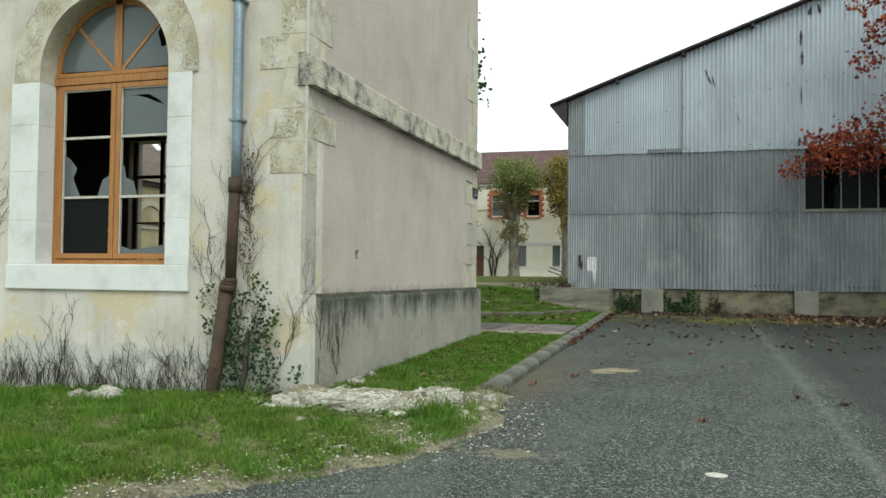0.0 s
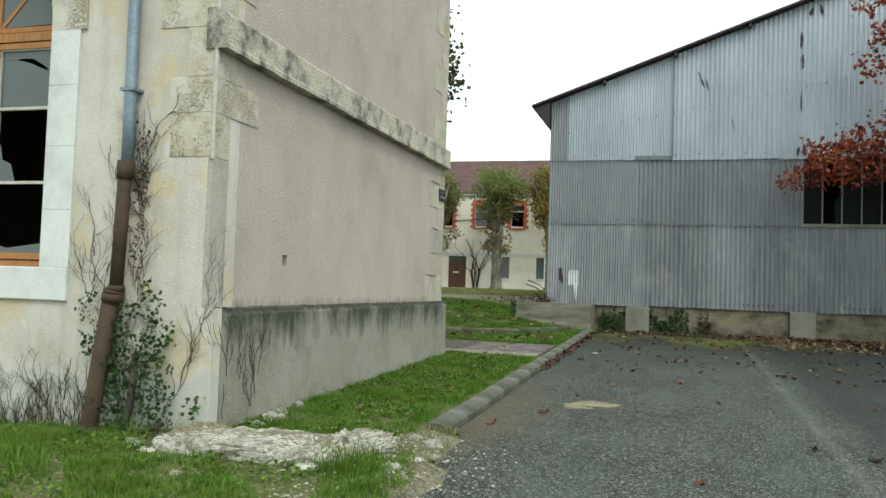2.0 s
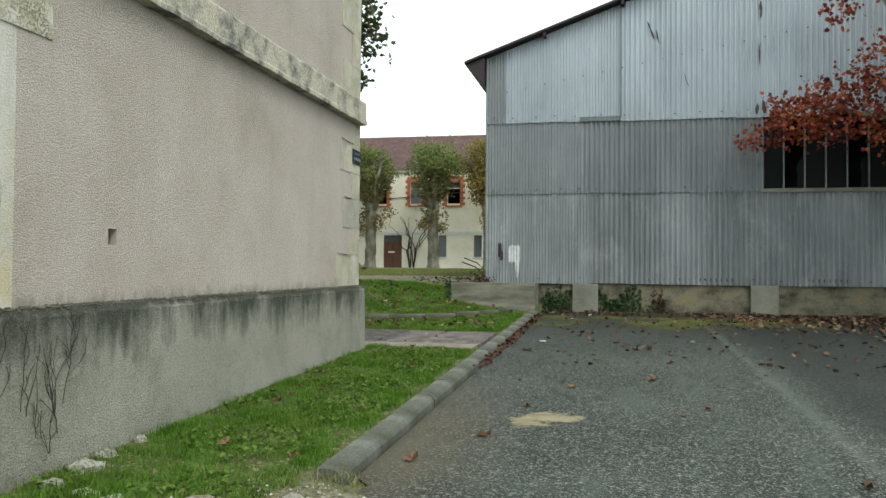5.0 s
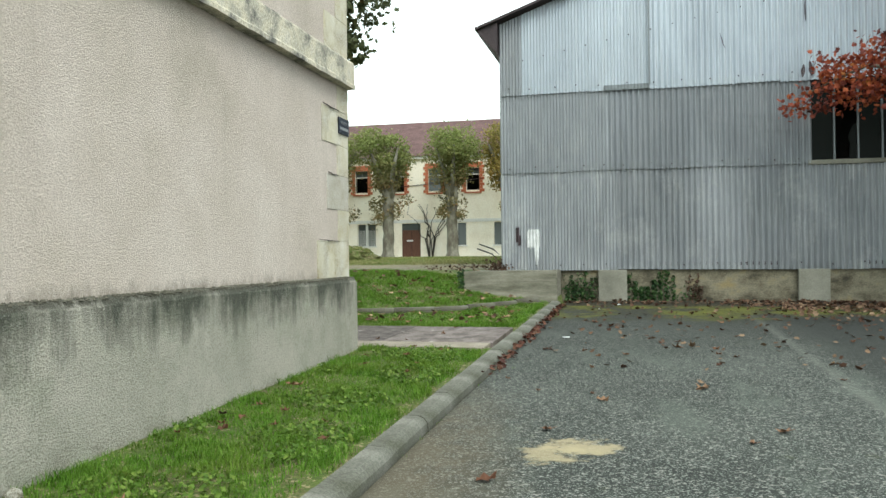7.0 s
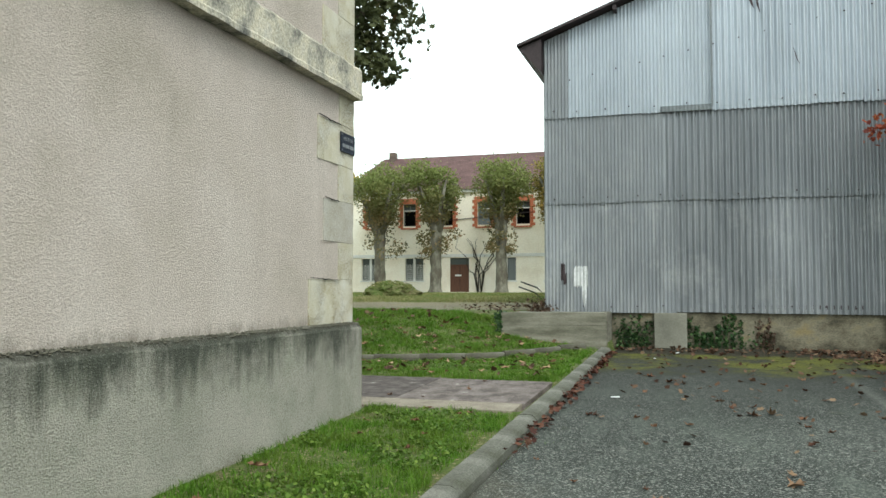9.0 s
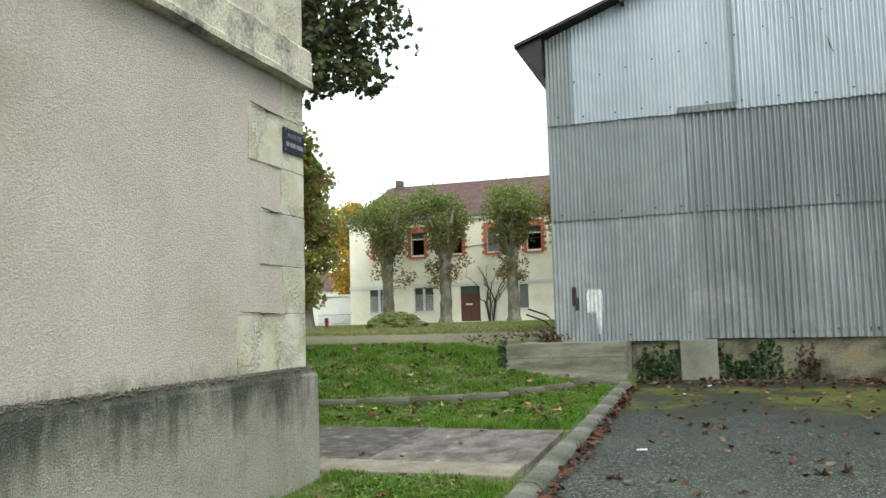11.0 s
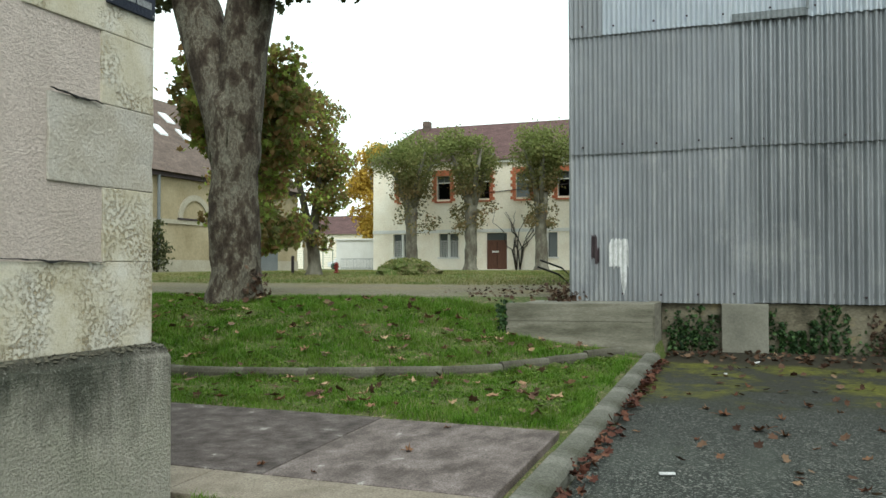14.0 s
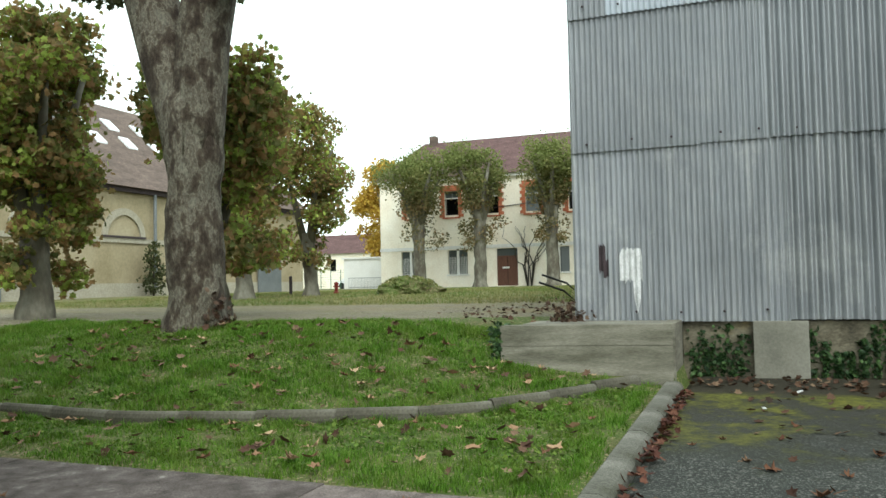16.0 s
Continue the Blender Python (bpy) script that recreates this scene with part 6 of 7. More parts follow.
# ---- the stable with arched windows ----
def build_stable():
    s = thing("stable_building", "long ochre stable with blind arches and skylights", "building")
    X, ya, yb, zg, ze = -31.46, 18.0, 63.5, 1.2, 7.1
    part("wall", holed_wall(bmesh.new(), ya, yb, zg, ze, X - 0.5, X, [], "y"), M_STABLE, s, "ochre rendered wall")
    part("end_wall", holed_wall(bmesh.new(), X - 12, X - 0.5, zg, ze, yb - 0.5, yb, []), M_STABLE, s)
    part("end_wall", holed_wall(bmesh.new(), X - 12, X - 0.5, zg, ze, ya, ya + 0.5, []), M_STABLE, s)
    part("back_wall", holed_wall(bmesh.new(), ya, yb, zg, ze, X - 12.5, X - 12, [], "y"), M_STABLE, s)
    part("string_course", boxbm(X + 0.002, X + 0.08, ya, yb, 4.35, 4.6), M_STABLETRIM, s, "pale string course")
    part("plinth", boxbm(X + 0.002, X + 0.07, ya, yb, zg, 2.3), M_STABLETRIM, s, "pale plinth")
    part("cornice", boxbm(X + 0.002, X + 0.25, ya, yb, 6.95, 7.2), M_FASCIA, s, "dark gutter")
    bm = bmesh.new()
    v = [bm.verts.new(p) for p in ((X + 0.5, ya - 0.4, 7.2), (X + 0.5, yb + 0.4, 7.2), (X - 13, yb + 0.4, 7.2), (X - 13, ya - 0.4, 7.2), (X - 6.2, ya - 0.4, 13.0), (X - 6.2, yb + 0.4, 13.0))]
    for f in ((0, 1, 5, 4), (1, 2, 5), (2, 3, 4, 5), (3, 0, 4), (3, 2, 1, 0)):
        bm.faces.new([v[i] for i in f])
    bmesh.ops.recalc_face_normals(bm, faces=bm.faces)
    part("roof", bm, M_ROOFBRN, s, "brown tiled roof")
    slope = (13.0 - 7.2) / 6.7
    for row in (0, 1):
        for k in range(12):
            yy = 33.5 + k * 2.3
            d0 = 3.1 + row * 1.35
            bm = bmesh.new()
            q = [[bm.verts.new((X + 0.5 - d, y2, 7.2 + slope * d + up)) for d, y2 in ((d0, yy), (d0, yy + 0.75), (d0 + 0.75, yy + 0.75), (d0 + 0.75, yy))] for up in (0.0, 0.1)]
            bm.faces.new(q[1]), bm.faces.new(q[0][::-1])
            for j in range(4):
                bm.faces.new((q[0][j], q[0][(j + 1) % 4], q[1][(j + 1) % 4], q[1][j]))
            bmesh.ops.recalc_face_normals(bm, faces=bm.faces)
            part("skylight", bm, M_SKYLIGHT, s, "glazed skylight")
    for k in range(9):
        yc = 46.4 - 5.4 * 4 + 5.4 * k
        if yc > 62:
            continue
        bm = bmesh.new()
        n = 16
        rows = [[bm.verts.new((X + dx, yc - q * math.cos(math.pi * j / n), 4.62 + q * math.sin(math.pi * j / n))) for j in range(n + 1)] for q, dx in ((1.15, 0.0), (1.15, 0.1), (1.5, 0.1), (1.5, 0.0))]
        for a, c in zip(rows, rows[1:]):
            for j in range(n):
                bm.faces.new((a[j], a[j + 1], c[j + 1], c[j]))
        bmesh.ops.recalc_face_normals(bm, faces=bm.faces)
        w = part("window", bm, M_STABLETRIM, s, "blind half-round window with stone arch")
        bm = bmesh.new()
        c = bm.verts.new((X + 0.012, yc, 4.62))
        arc = [bm.verts.new((X + 0.012, yc - 1.15 * math.cos(math.pi * j / n), 4.62 + 1.15 * math.sin(math.pi * j / n))) for j in range(n + 1)]
        for j in range(n):
            bm.faces.new((c, arc[j + 1], arc[j]))
        part("shutter", bm, M_STABLE, w, "boarded panel")
        part("sill", boxbm(X + 0.005, X + 0.14, yc - 1.5, yc + 1.5, 4.601, 4.70), M_FASCIA, w)
    part("downpipe", tube(bmesh.new(), [(X + 0.2, 48.5, 2.0), (X + 0.2, 48.5, 7.0)], [0.09, 0.09], 8), M_SHEETDOOR, s)
    for yy in (36.5, 58.0):
        part("door", boxbm(X + 0.1, X + 0.2, yy, yy + 2.6, 1.5, 4.1), M_SHEETDOOR, s, "grey sheet metal sliding door")


build_stable()

# shrub by the stable wall
rngn = np.random.default_rng(77)
sh = thing("shrub", "dark narrow evergreen shrub against the stable wall", "shrub", (-30.6, 47.6, ground_z(-30.6, 47.6)))
o = new("foliage", leaf_cloud("foliage", clumps(rngn, [(0, 0, 0.6), (0, 0.2, 1.3), (0, -0.1, 2.0), (0, 0, 2.6)], [0.6, 0.55, 0.45, 0.3], 900), np.full(900, 0.16), M_LEAFDARK, 5))
o.parent = sh
part("stem", tube(bmesh.new(), [(0, 0, -0.1), (0, 0, 2.2)], [0.06, 0.02], 6), M_TWIG, sh)

# hydrant, posts, fence, parked car, white shed, far houses
hy = thing("fire_hydrant", "red cast-iron fire hydrant on the grass", "hydrant", (-18.0, 44.2, ground_z(-18, 44.2)))
part("body", tube(bmesh.new(), [(0, 0, -0.05), (0, 0, 0.08), (0, 0, 0.1), (0, 0, 0.36), (0, 0, 0.44), (0, 0, 0.5)], [0.12, 0.12, 0.075, 0.075, 0.1, 0.04], 12), M_RED, hy)
part("outlet", boxbm(-0.13, 0.13, -0.04, 0.04, 0.27, 0.34, bev=0.02), M_RED, hy)
for x, yy in ((-20.1, 44.0),):
    p = thing("bollard", "short dark post in the grass", "bollard", (x, yy, ground_z(x, yy)))
    part("post", tube(bmesh.new(), [(0, 0, -0.1), (0, 0, 0.75), (0, 0, 0.8)], [0.07, 0.07, 0.04], 8), M_FASCIA, p)
zf = ground_z(-38, 80)
ws = thing("white_shed", "low white flat-roofed shed beside the long building", "shed")
part("body", boxbm(-37.6, -33.6, 81.0, 86.0, zf - 0.2, 4.4), M_FARWHITE, ws)
part("flat_roof", boxbm(-37.75, -33.5, 80.85, 86.1, 4.4, 4.55), M_FARWHITE, ws)
fr = thing("mesh_barrier", "grey steel crowd barrier before the white shed", "barrier")
part("rail", tube(bmesh.new(), [(-36.6, 80.0, zf + 1.0), (-33.2, 80.0, zf + 1.0)], [0.025] * 2, 6), M_SHEETDOOR, fr)
part("rail", tube(bmesh.new(), [(-36.6, 80.0, zf + 0.15), (-33.2, 80.0, zf + 0.15)], [0.025] * 2, 6), M_SHEETDOOR, fr)
for k in range(24):
    part("bar", tube(bmesh.new(), [(-36.6 + k * 0.148, 80, zf - 0.02), (-36.6 + k * 0.148, 80, zf + 1.0)], [0.012] * 2, 5), M_SHEETDOOR, fr)
gp = thing("green_fence", "green wire fence with posts beyond the gate", "fence")
for k in range(7):
    part("post", tube(bmesh.new(), [(-44 + k * 1.1, 84, zf - 0.1), (-44 + k * 1.1, 84, zf + 1.9)], [0.04, 0.04], 6), M_GREENFENCE, gp)
for k in range(8):
    part("wire", tube(bmesh.new(), [(-44, 84, zf + 0.3 + k * 0.22), (-37.4, 84, zf + 0.3 + k * 0.22)], [0.012, 0.012], 4), M_GREENFENCE, gp)
pil = thing("gate_pillar", "stone gate pillar at the end of the stable", "pillar")
part("shaft", boxbm(-32.4, -31.9, 66.0, 66.5, 1.5, 4.0, bev=0.03), M_STABLETRIM, pil)
part("cap", boxbm(-32.5, -31.8, 65.9, 66.6, 4.0, 4.2, bev=0.03), M_STABLETRIM, pil)

M_CAR, cn, cl, cb = mat_new("white_car_paint", 0.25, 0.0, 0.5)
cb.inputs["Base Color"].default_value = (0.8, 0.81, 0.83, 1)
car = thing("car", "small white parked car behind the fence", "car", (-39.2, 86.5, zf))
bm = bmesh.new()
prof = [(-1.9, 0.25), (-1.95, 0.7), (-1.3, 0.85), (-0.7, 1.4), (0.8, 1.42), (1.5, 0.95), (1.95, 0.8), (1.95, 0.25)]
q = [[bm.verts.new((x, yy, z)) for x, z in prof] for yy in (-0.8, 0.8)]
bm.faces.new(q[0]), bm.faces.new(q[1][::-1])
for k in range(len(prof)):
    bm.faces.new((q[0][k], q[0][(k + 1) % 8], q[1][(k + 1) % 8], q[1][k]))
bmesh.ops.recalc_face_normals(bm, faces=bm.faces)
bmesh.ops.bevel(bm, geom=bm.edges[:], offset=0.05, segments=2, affect="EDGES")
part("body", bm, M_CAR, car)
part("side_window", boxbm(-0.75, 1.0, -0.812, -0.78, 0.95, 1.3, bev=0.01), M_PANE, car)
for x in (-1.2, 1.2):
    part("wheel", tube(bmesh.new(), [(x, -0.82, 0.32), (x, -0.6, 0.32)], [0.32, 0.32], 14), M_BLACK, car)
    part("wheel", tube(bmesh.new(), [(x, 0.6, 0.32), (x, 0.82, 0.32)], [0.32, 0.32], 14), M_BLACK, car)


def far_house(x0, x1, y0, depth, eave, ridge, mt, label):
    h = thing("far_house", label, "house", (0, 0, 0), "houses beyond the gate")
    part("wall", holed_wall(bmesh.new(), x0, x1, 1.5, eave, y0, y0 + 0.4, [(x0 + 1.2 + k * 2.6, x0 + 2.2 + k * 2.6, eave - 2.2, eave - 0.7) for k in range(int((x1 - x0 - 2) / 2.6))]), mt, h)
    part("back_wall", holed_wall(bmesh.new(), x0, x1, 1.5, eave, y0 + depth, y0 + depth + 0.3, []), mt, h)
    # added dark sheet stands for the unlit rooms
    part("unlit_backing", boxbm(x0 + 0.1, x1 - 0.1, y0 + 1.0, y0 + 1.1, 1.5, eave), M_DARK, h)
    bm = bmesh.new()
    v = [bm.verts.new(p) for p in ((x0 - 0.3, y0 - 0.3, eave), (x1 + 0.3, y0 - 0.3, eave), (x1 + 0.3, y0 + depth + 0.3, eave), (x0 - 0.3, y0 + depth + 0.3, eave), (x0 - 0.3, y0 + depth / 2, ridge), (x1 + 0.3, y0 + depth / 2, ridge))]
    for f in ((0, 1, 5, 4), (1, 2, 5), (2, 3, 4, 5), (3, 0, 4), (3, 2, 1, 0)):
        bm.faces.new([v[i] for i in f])
    bmesh.ops.recalc_face_normals(bm, faces=bm.faces)
    part("roof", bm, M_ROOFRED, h, "red tiled roof")


far_house(-56, -44.5, 104, 8, 6.0, 8.6, M_FARWALL, "distant house with red tile roof")
far_house(-70, -57, 112, 8, 6.5, 9.0, M_STABLE, "distant house with red tile roof")
# distant hedge line that closes the view
hedge_pts, hs = [], []
for k in range(60):
    a = -110 + k * 4.0
    hedge_pts.append((a, 150 + rngn.uniform(-6, 6), 2.5 + rngn.uniform(0, 2.0)))
    hs.append(rngn.uniform(2.4, 4.2))
hd = new("far_hedge", leaf_cloud("far_hedge", clumps(rngn, hedge_pts, hs, 9000), rngn.uniform(0.5, 1.0, 9000), M_LEAFGREEN, 6))
tagged(hd, "distant line of green trees and hedges", "hedge", kind="stuff")

# grassy heap of earth before the long building
def earth_heap():
    rg = np.random.default_rng(31)
    bm = bmesh.new()
    bmesh.ops.create_icosphere(bm, subdivisions=4, radius=1.0)
    for v in bm.verts:
        k = 1 + 0.3 * noise.noise(v.co * 2.2) + 0.12 * noise.noise(v.co * 7)
        v.co = Vector((v.co.x * 1.25 * k, v.co.y * 1.0 * k, max(v.co.z, -0.2) * 0.58 * k))
    hx, hy_ = HEAP
    t = thing("earth_heap", "low heap of earth overgrown with dry grass", "heap", (hx, hy_, ground_z(hx, hy_)))
    part("soil", bm, M_GROUND, t)
    n = 900
    a, q = rg.uniform(0, 6.283, n), np.sqrt(rg.random(n)) * 0.97
    pts = np.stack([1.25 * q * np.cos(a), 1.0 * q * np.sin(a), 0.6 * np.sqrt(1 - q * q) + rg.uniform(-0.05, 0.1, n)], -1)
    o = new("dry_grass_cover", leaf_cloud("dry_grass_cover", pts, rg.uniform(0.05, 0.13, n), M_GRASSDRY, 32))
    o.parent = t


HEAP = (-13.7, 42.0)
earth_heap()


# ---- grass ----
def grass(name, x0, x1, y0, y1, per_m2, tall, wide, seed, keep, label, mt=M_GRASS):
    rg = np.random.default_rng(seed)
    n = int((x1 - x0) * (y1 - y0) * per_m2)
    x, y = rg.uniform(x0, x1, n), rg.uniform(y0, y1, n)
    patch = 0.7 * np.sin(x * 4.1 + 1.3 * np.sin(y * 2.3)) * np.sin(y * 5.2 + 1.7 * np.sin(x * 2.1)) + 0.6 * np.sin(x * 13.1 + y * 6.7) * np.sin(y * 15.3 - x * 7.2)
    ok = keep(x, y) & (rg.random(n) < 0.58 + 0.55 * patch)
    x, y, patch = x[ok], y[ok], patch[ok]
    n = len(x)
    z = height(x, y) - 0.01
    h = tall * rg.uniform(0.35, 1.0, n) * (1 + 0.45 * patch)
    h = np.maximum(h, 0.025)
    w = wide * rg.uniform(0.6, 1.2, n)
    a, lean = rg.uniform(0, 6.283, n), rg.uniform(0.1, 1.3, n)
    ca, sa = np.cos(a), np.sin(a)
    b = rg.uniform(0, 6.283, n)
    base = np.stack([x, y, z], -1)
    side = np.stack([ca, sa, 0 * a], -1) * w[:, None] / 2
    mid = base + np.stack([np.cos(b) * lean * h * 0.3, np.sin(b) * lean * h * 0.3, h * 0.6], -1)
    tip = base + np.stack([np.cos(b) * lean * h, np.sin(b) * lean * h, h * (1.05 - 0.35 * lean)], -1)
    V = np.stack([base - side, base + side, mid + side * 0.8, mid - side * 0.8, tip], 1).reshape(-1, 3)
    me = bpy.data.meshes.new(name)
    me.vertices.add(len(V))
    me.vertices.foreach_set("co", V.ravel())
    k = np.arange(n) * 5
    loops = np.stack([k, k + 1, k + 2, k + 3, k + 3, k + 2, k + 4], -1).ravel()
    me.loops.add(len(loops))
    me.loops.foreach_set("vertex_index", loops.astype(np.int32))
    me.polygons.add(2 * n)
    me.polygons.foreach_set("loop_start", np.stack([np.arange(n) * 7, np.arange(n) * 7 + 4], -1).ravel().astype(np.int32))
    me.materials.append(mt)
    me.update(calc_edges=True)
    me.validate()
    return tagged(new(name, me), label, "grass", kind="stuff")


def clear(x, y):
    """Places where turf grows: off the asphalt, the slab, the rubble and the kerbs."""
    edge = asphalt_edge(y) + 0.12 + 0.25 * np.sin(y * 3.1 + 2 * np.sin(y * 1.3))
    ok = np.where(y < 9.2, x < edge - 0.1, x < -2.46)
    ok &= ~((x > -10.05) & (y > 16.46) & (y < 19.06))
    ok &= ~((x < -4.16) & (y > 7.95) & (y < 16.25))
    ok &= ((x + 3.42) / 1.0) ** 2 + ((y - 7.58) / 0.42) ** 2 > 1
    ok &= ~((x > -4.5) & (y > 23.68))
    return ok


grass("grass", -9.6, -1.6, 3.0, 7.95, 3900, 0.11, 0.007, 1, lambda x, y: clear(x, y) & (np.sin(x * 1.3 + 2.0 * np.sin(y * 0.9)) * np.sin(y * 1.9 + np.sin(x * 1.7)) + 0.35 * np.sin(x * 6.1 + y * 4.7) < 0.62 - 0.4 * smoothstep(-1.7, -0.2, x - asphalt_edge(y))), "uneven green grass before the building")
grass("grass", -4.2, -2.44, 7.9, 16.5, 4200, 0.085, 0.007, 2, clear, "short green grass strip along the plinth")
grass("grass", -11.0, -2.44, 19.05, 23.8, 3600, 0.085, 0.008, 3, lambda x, y: clear(x, y) & (ring_distance(x, y) < -0.05), "short green grass beside the slab")
grass("grass", -14.0, -2.8, 20.4, 25.4, 3300, 0.11, 0.009, 4, lambda x, y: clear(x, y) & (ring_distance(x, y) > 0.08), "green grass on the mound")
grass("grass", -13.0, -2.9, 20.2, 23.9, 9000, 0.12, 0.007, 15, lambda x, y: clear(x, y) & (np.abs(ring_distance(x, y) + 0.09) < 0.05), "longer grass leaning on the curved kerb")
grass("grass", -26.0, -3.8, 32.0, 62.0, 230, 0.10, 0.018, 5, lambda x, y: (x < -3.9), "rough dry grass beyond the gravel track", M_GRASSDRY)
grass("grass", -2.16, -1.85, 8.6, 24.0, 650, 0.07, 0.007, 6, lambda x, y: np.sin(y * 2.7) + np.sin(y * 7.1) > 0.5, "weeds in the gutter along the kerb")
grass("grass", -2.1, 6.0, 24.3, 25.1, 260, 0.08, 0.008, 7, lambda x, y: np.sin(x * 3.1) + np.sin(x * 7.7) > 0.3, "weeds at the foot of the shed")

grass("grass", -2.62, -2.33, 8.8, 24.0, 2200, 0.10, 0.007, 12, lambda x, y: (np.sin(y * 1.7) + np.sin(y * 5.3 + 1) > -0.3) & ~((y > 16.4) & (y < 19.1)), "grass hanging over the kerb")
grass("dry_grass", -2.2, -1.2, 8.3, 13.5, 120, 0.06, 0.006, 13, lambda x, y: np.sin(y * 4.1 + x * 3) + np.sin(x * 7 + y) > 0.6, "sparse dry weeds on the silt by the kerb", M_GRASSDRY)

grass("dry_grass", -8.0, -1.4, 3.2, 9.2, 1100, 0.08, 0.006, 8, lambda x, y: (np.abs(x - asphalt_edge(y) + 0.3) < 0.75) & (((x + 3.42) / 1.0) ** 2 + ((y - 7.58) / 0.42) ** 2 > 1) & ~((x < -4.1) & (y > 7.9)), "dry straw-coloured grass fringe at the asphalt edge", M_GRASSDRY)
grass("dry_grass", -9.5, -2.0, 3.2, 7.9, 260, 0.1, 0.006, 9, clear, "dry straw blades among the green grass", M_GRASSDRY)
grass("tall_grass", -9.4, -2.2, 5.6, 7.9, 900, 0.24, 0.009, 10, lambda x, y: clear(x, y) & (np.sin(x * 2.3 + 0.6) + np.sin(y * 3.1 + x) > 0.95), "taller tufts of green grass by the rubble")
grass("dry_grass", -13.0, -2.5, 19.1, 25.2, 170, 0.09, 0.007, 11, clear, "dry straw blades among the green grass", M_GRASSDRY)
rw2 = np.random.default_rng(55)
for x0, x1, y0, y1, cnt in ((-9.0, -2.2, 4.0, 7.8, 9000), (-4.1, -2.5, 8.4, 16.4, 9000), (-10.0, -2.6, 19.2, 25.0, 14000)):
    wx, wy = rw2.uniform(x0, x1, cnt), rw2.uniform(y0, y1, cnt)
    ok = clear(wx, wy) & (np.sin(wx * 3.7 + np.sin(wy * 2.1)) + np.sin(wy * 4.3 + wx) > 0.2)
    wx, wy = wx[ok], wy[ok]
    wz = height(wx, wy) + rw2.uniform(0.02, 0.06, len(wx))
    o = new("clover", leaf_cloud("clover", np.stack([wx, wy, wz], -1), rw2.uniform(0.018, 0.055, len(wx)), M_WEED, 57, False, 0.6))
    tagged(o, "low broad-leaved weeds in the lawn", "weeds", kind="stuff")


# ---- loose chips: gravel on the fringe of the asphalt, crumbs on the plinth ledge ----
def chips(name, label, category, x, y, z, size, mt, rg):
    verts, faces = [], []
    corners = np.array([(1, 0, 0), (0, 1, 0), (-1, 0, 0), (0, -1, 0), (0, 0, 0.6), (0, 0, -0.5)])
    tris = ((0, 1, 4), (1, 2, 4), (2, 3, 4), (3, 0, 4), (1, 0, 5), (2, 1, 5), (3, 2, 5), (0, 3, 5))
    for px, py, pz, r in zip(x, y, z, size):
        o = len(verts)
        for c in corners * rg.uniform(0.6, 1.3, (6, 3)) * r:
            verts.append((px + c[0], py + c[1], pz + c[2]))
        faces += [tuple(o + k for k in t) for t in tris]
    tagged(new(name, raw_mesh(name, verts, faces, mt)), label, category, kind="stuff")


rgc = np.random.default_rng(71)
cy = rgc.uniform(2.6, 8.9, 1300)
cx = asphalt_edge(cy) - 0.25 + rgc.normal(0, 0.4, len(cy))
keep = ~((cx < -4.1) & (cy > 7.9))
cx, cy = cx[keep], cy[keep]
chips("gravel", "pale loose gravel along the asphalt edge", "gravel", cx, cy, np.where(cx > asphalt_edge(cy), yard(cy), height(cx, cy) + 0.012), rgc.uniform(0.006, 0.02, len(cx)), M_PALEROCK, rgc)
cy = rgc.uniform(8.3, 16.18, 1500)
cx = rgc.uniform(-4.315, -4.225, len(cy))
cz = np.interp(cx, [-4.32, -4.235, -4.2], [1.478, 1.455, 1.41])
chips("crumbled_mortar", "dark crumbled mortar lying along the plinth ledge", "rubble", cx, cy, cz, rgc.uniform(0.006, 0.02, len(cx)), M_EDGING, rgc)


# ---- fallen leaves ----
def fallen_mesh(seed, mt=M_FALLENOB):
    rg = random.Random(seed)
    bm = bmesh.new()
    c = bm.verts.new((0, 0, 0.03))
    ring_v = []
    for i, (x, y) in enumerate(LOBES):
        s = rg.uniform(0.8, 1.15)
        q = math.hypot(x, y)
        ring_v.append(bm.verts.new((x * s, y * s, (0.05 + 0.55 * q * q * rg.uniform(-0.1, 1.6)))))
    for i in range(len(ring_v)):
        bm.faces.new((c, ring_v[i], ring_v[(i + 1) % len(ring_v)]))
    tube(bm, [(0, -0.45, 0.06), (0.05, -0.85, 0.12), (0.12, -1.05, 0.1)], [0.02, 0.015, 0.012], 4)
    return mesh_of(bm, "fallen_leaf", mt)


leaf_meshes = [fallen_mesh(k) for k in range(5)]
tan_meshes = [fallen_mesh(k + 9, M_TANLEAF) for k in range(5)]
rl = random.Random(17)


def drop_leaf(x, y, size, label, group, kinds=leaf_meshes):
    on_road = x > (float(asphalt_edge(y)) if y < 9.2 else -2.39)
    z = float(yard(y)) + 0.004 if on_road else ground_z(x, y) + 0.05
    if -10 < x < -2.47 and 16.5 < y < 19:
        z = float(yard(y)) + 0.064
    o = tagged(new("fallen_leaf", kinds[rl.randrange(5)]), label, "leaf", group)
    o.matrix_basis = pose(x, y, z, rl.uniform(-14, 14), rl.uniform(-14, 14), rl.uniform(0, 360)) @ Matrix.Diagonal((size * 0.8, size * 0.8 * rl.uniform(0.45, 1.0), size * rl.uniform(0.9, 1.6), 1))


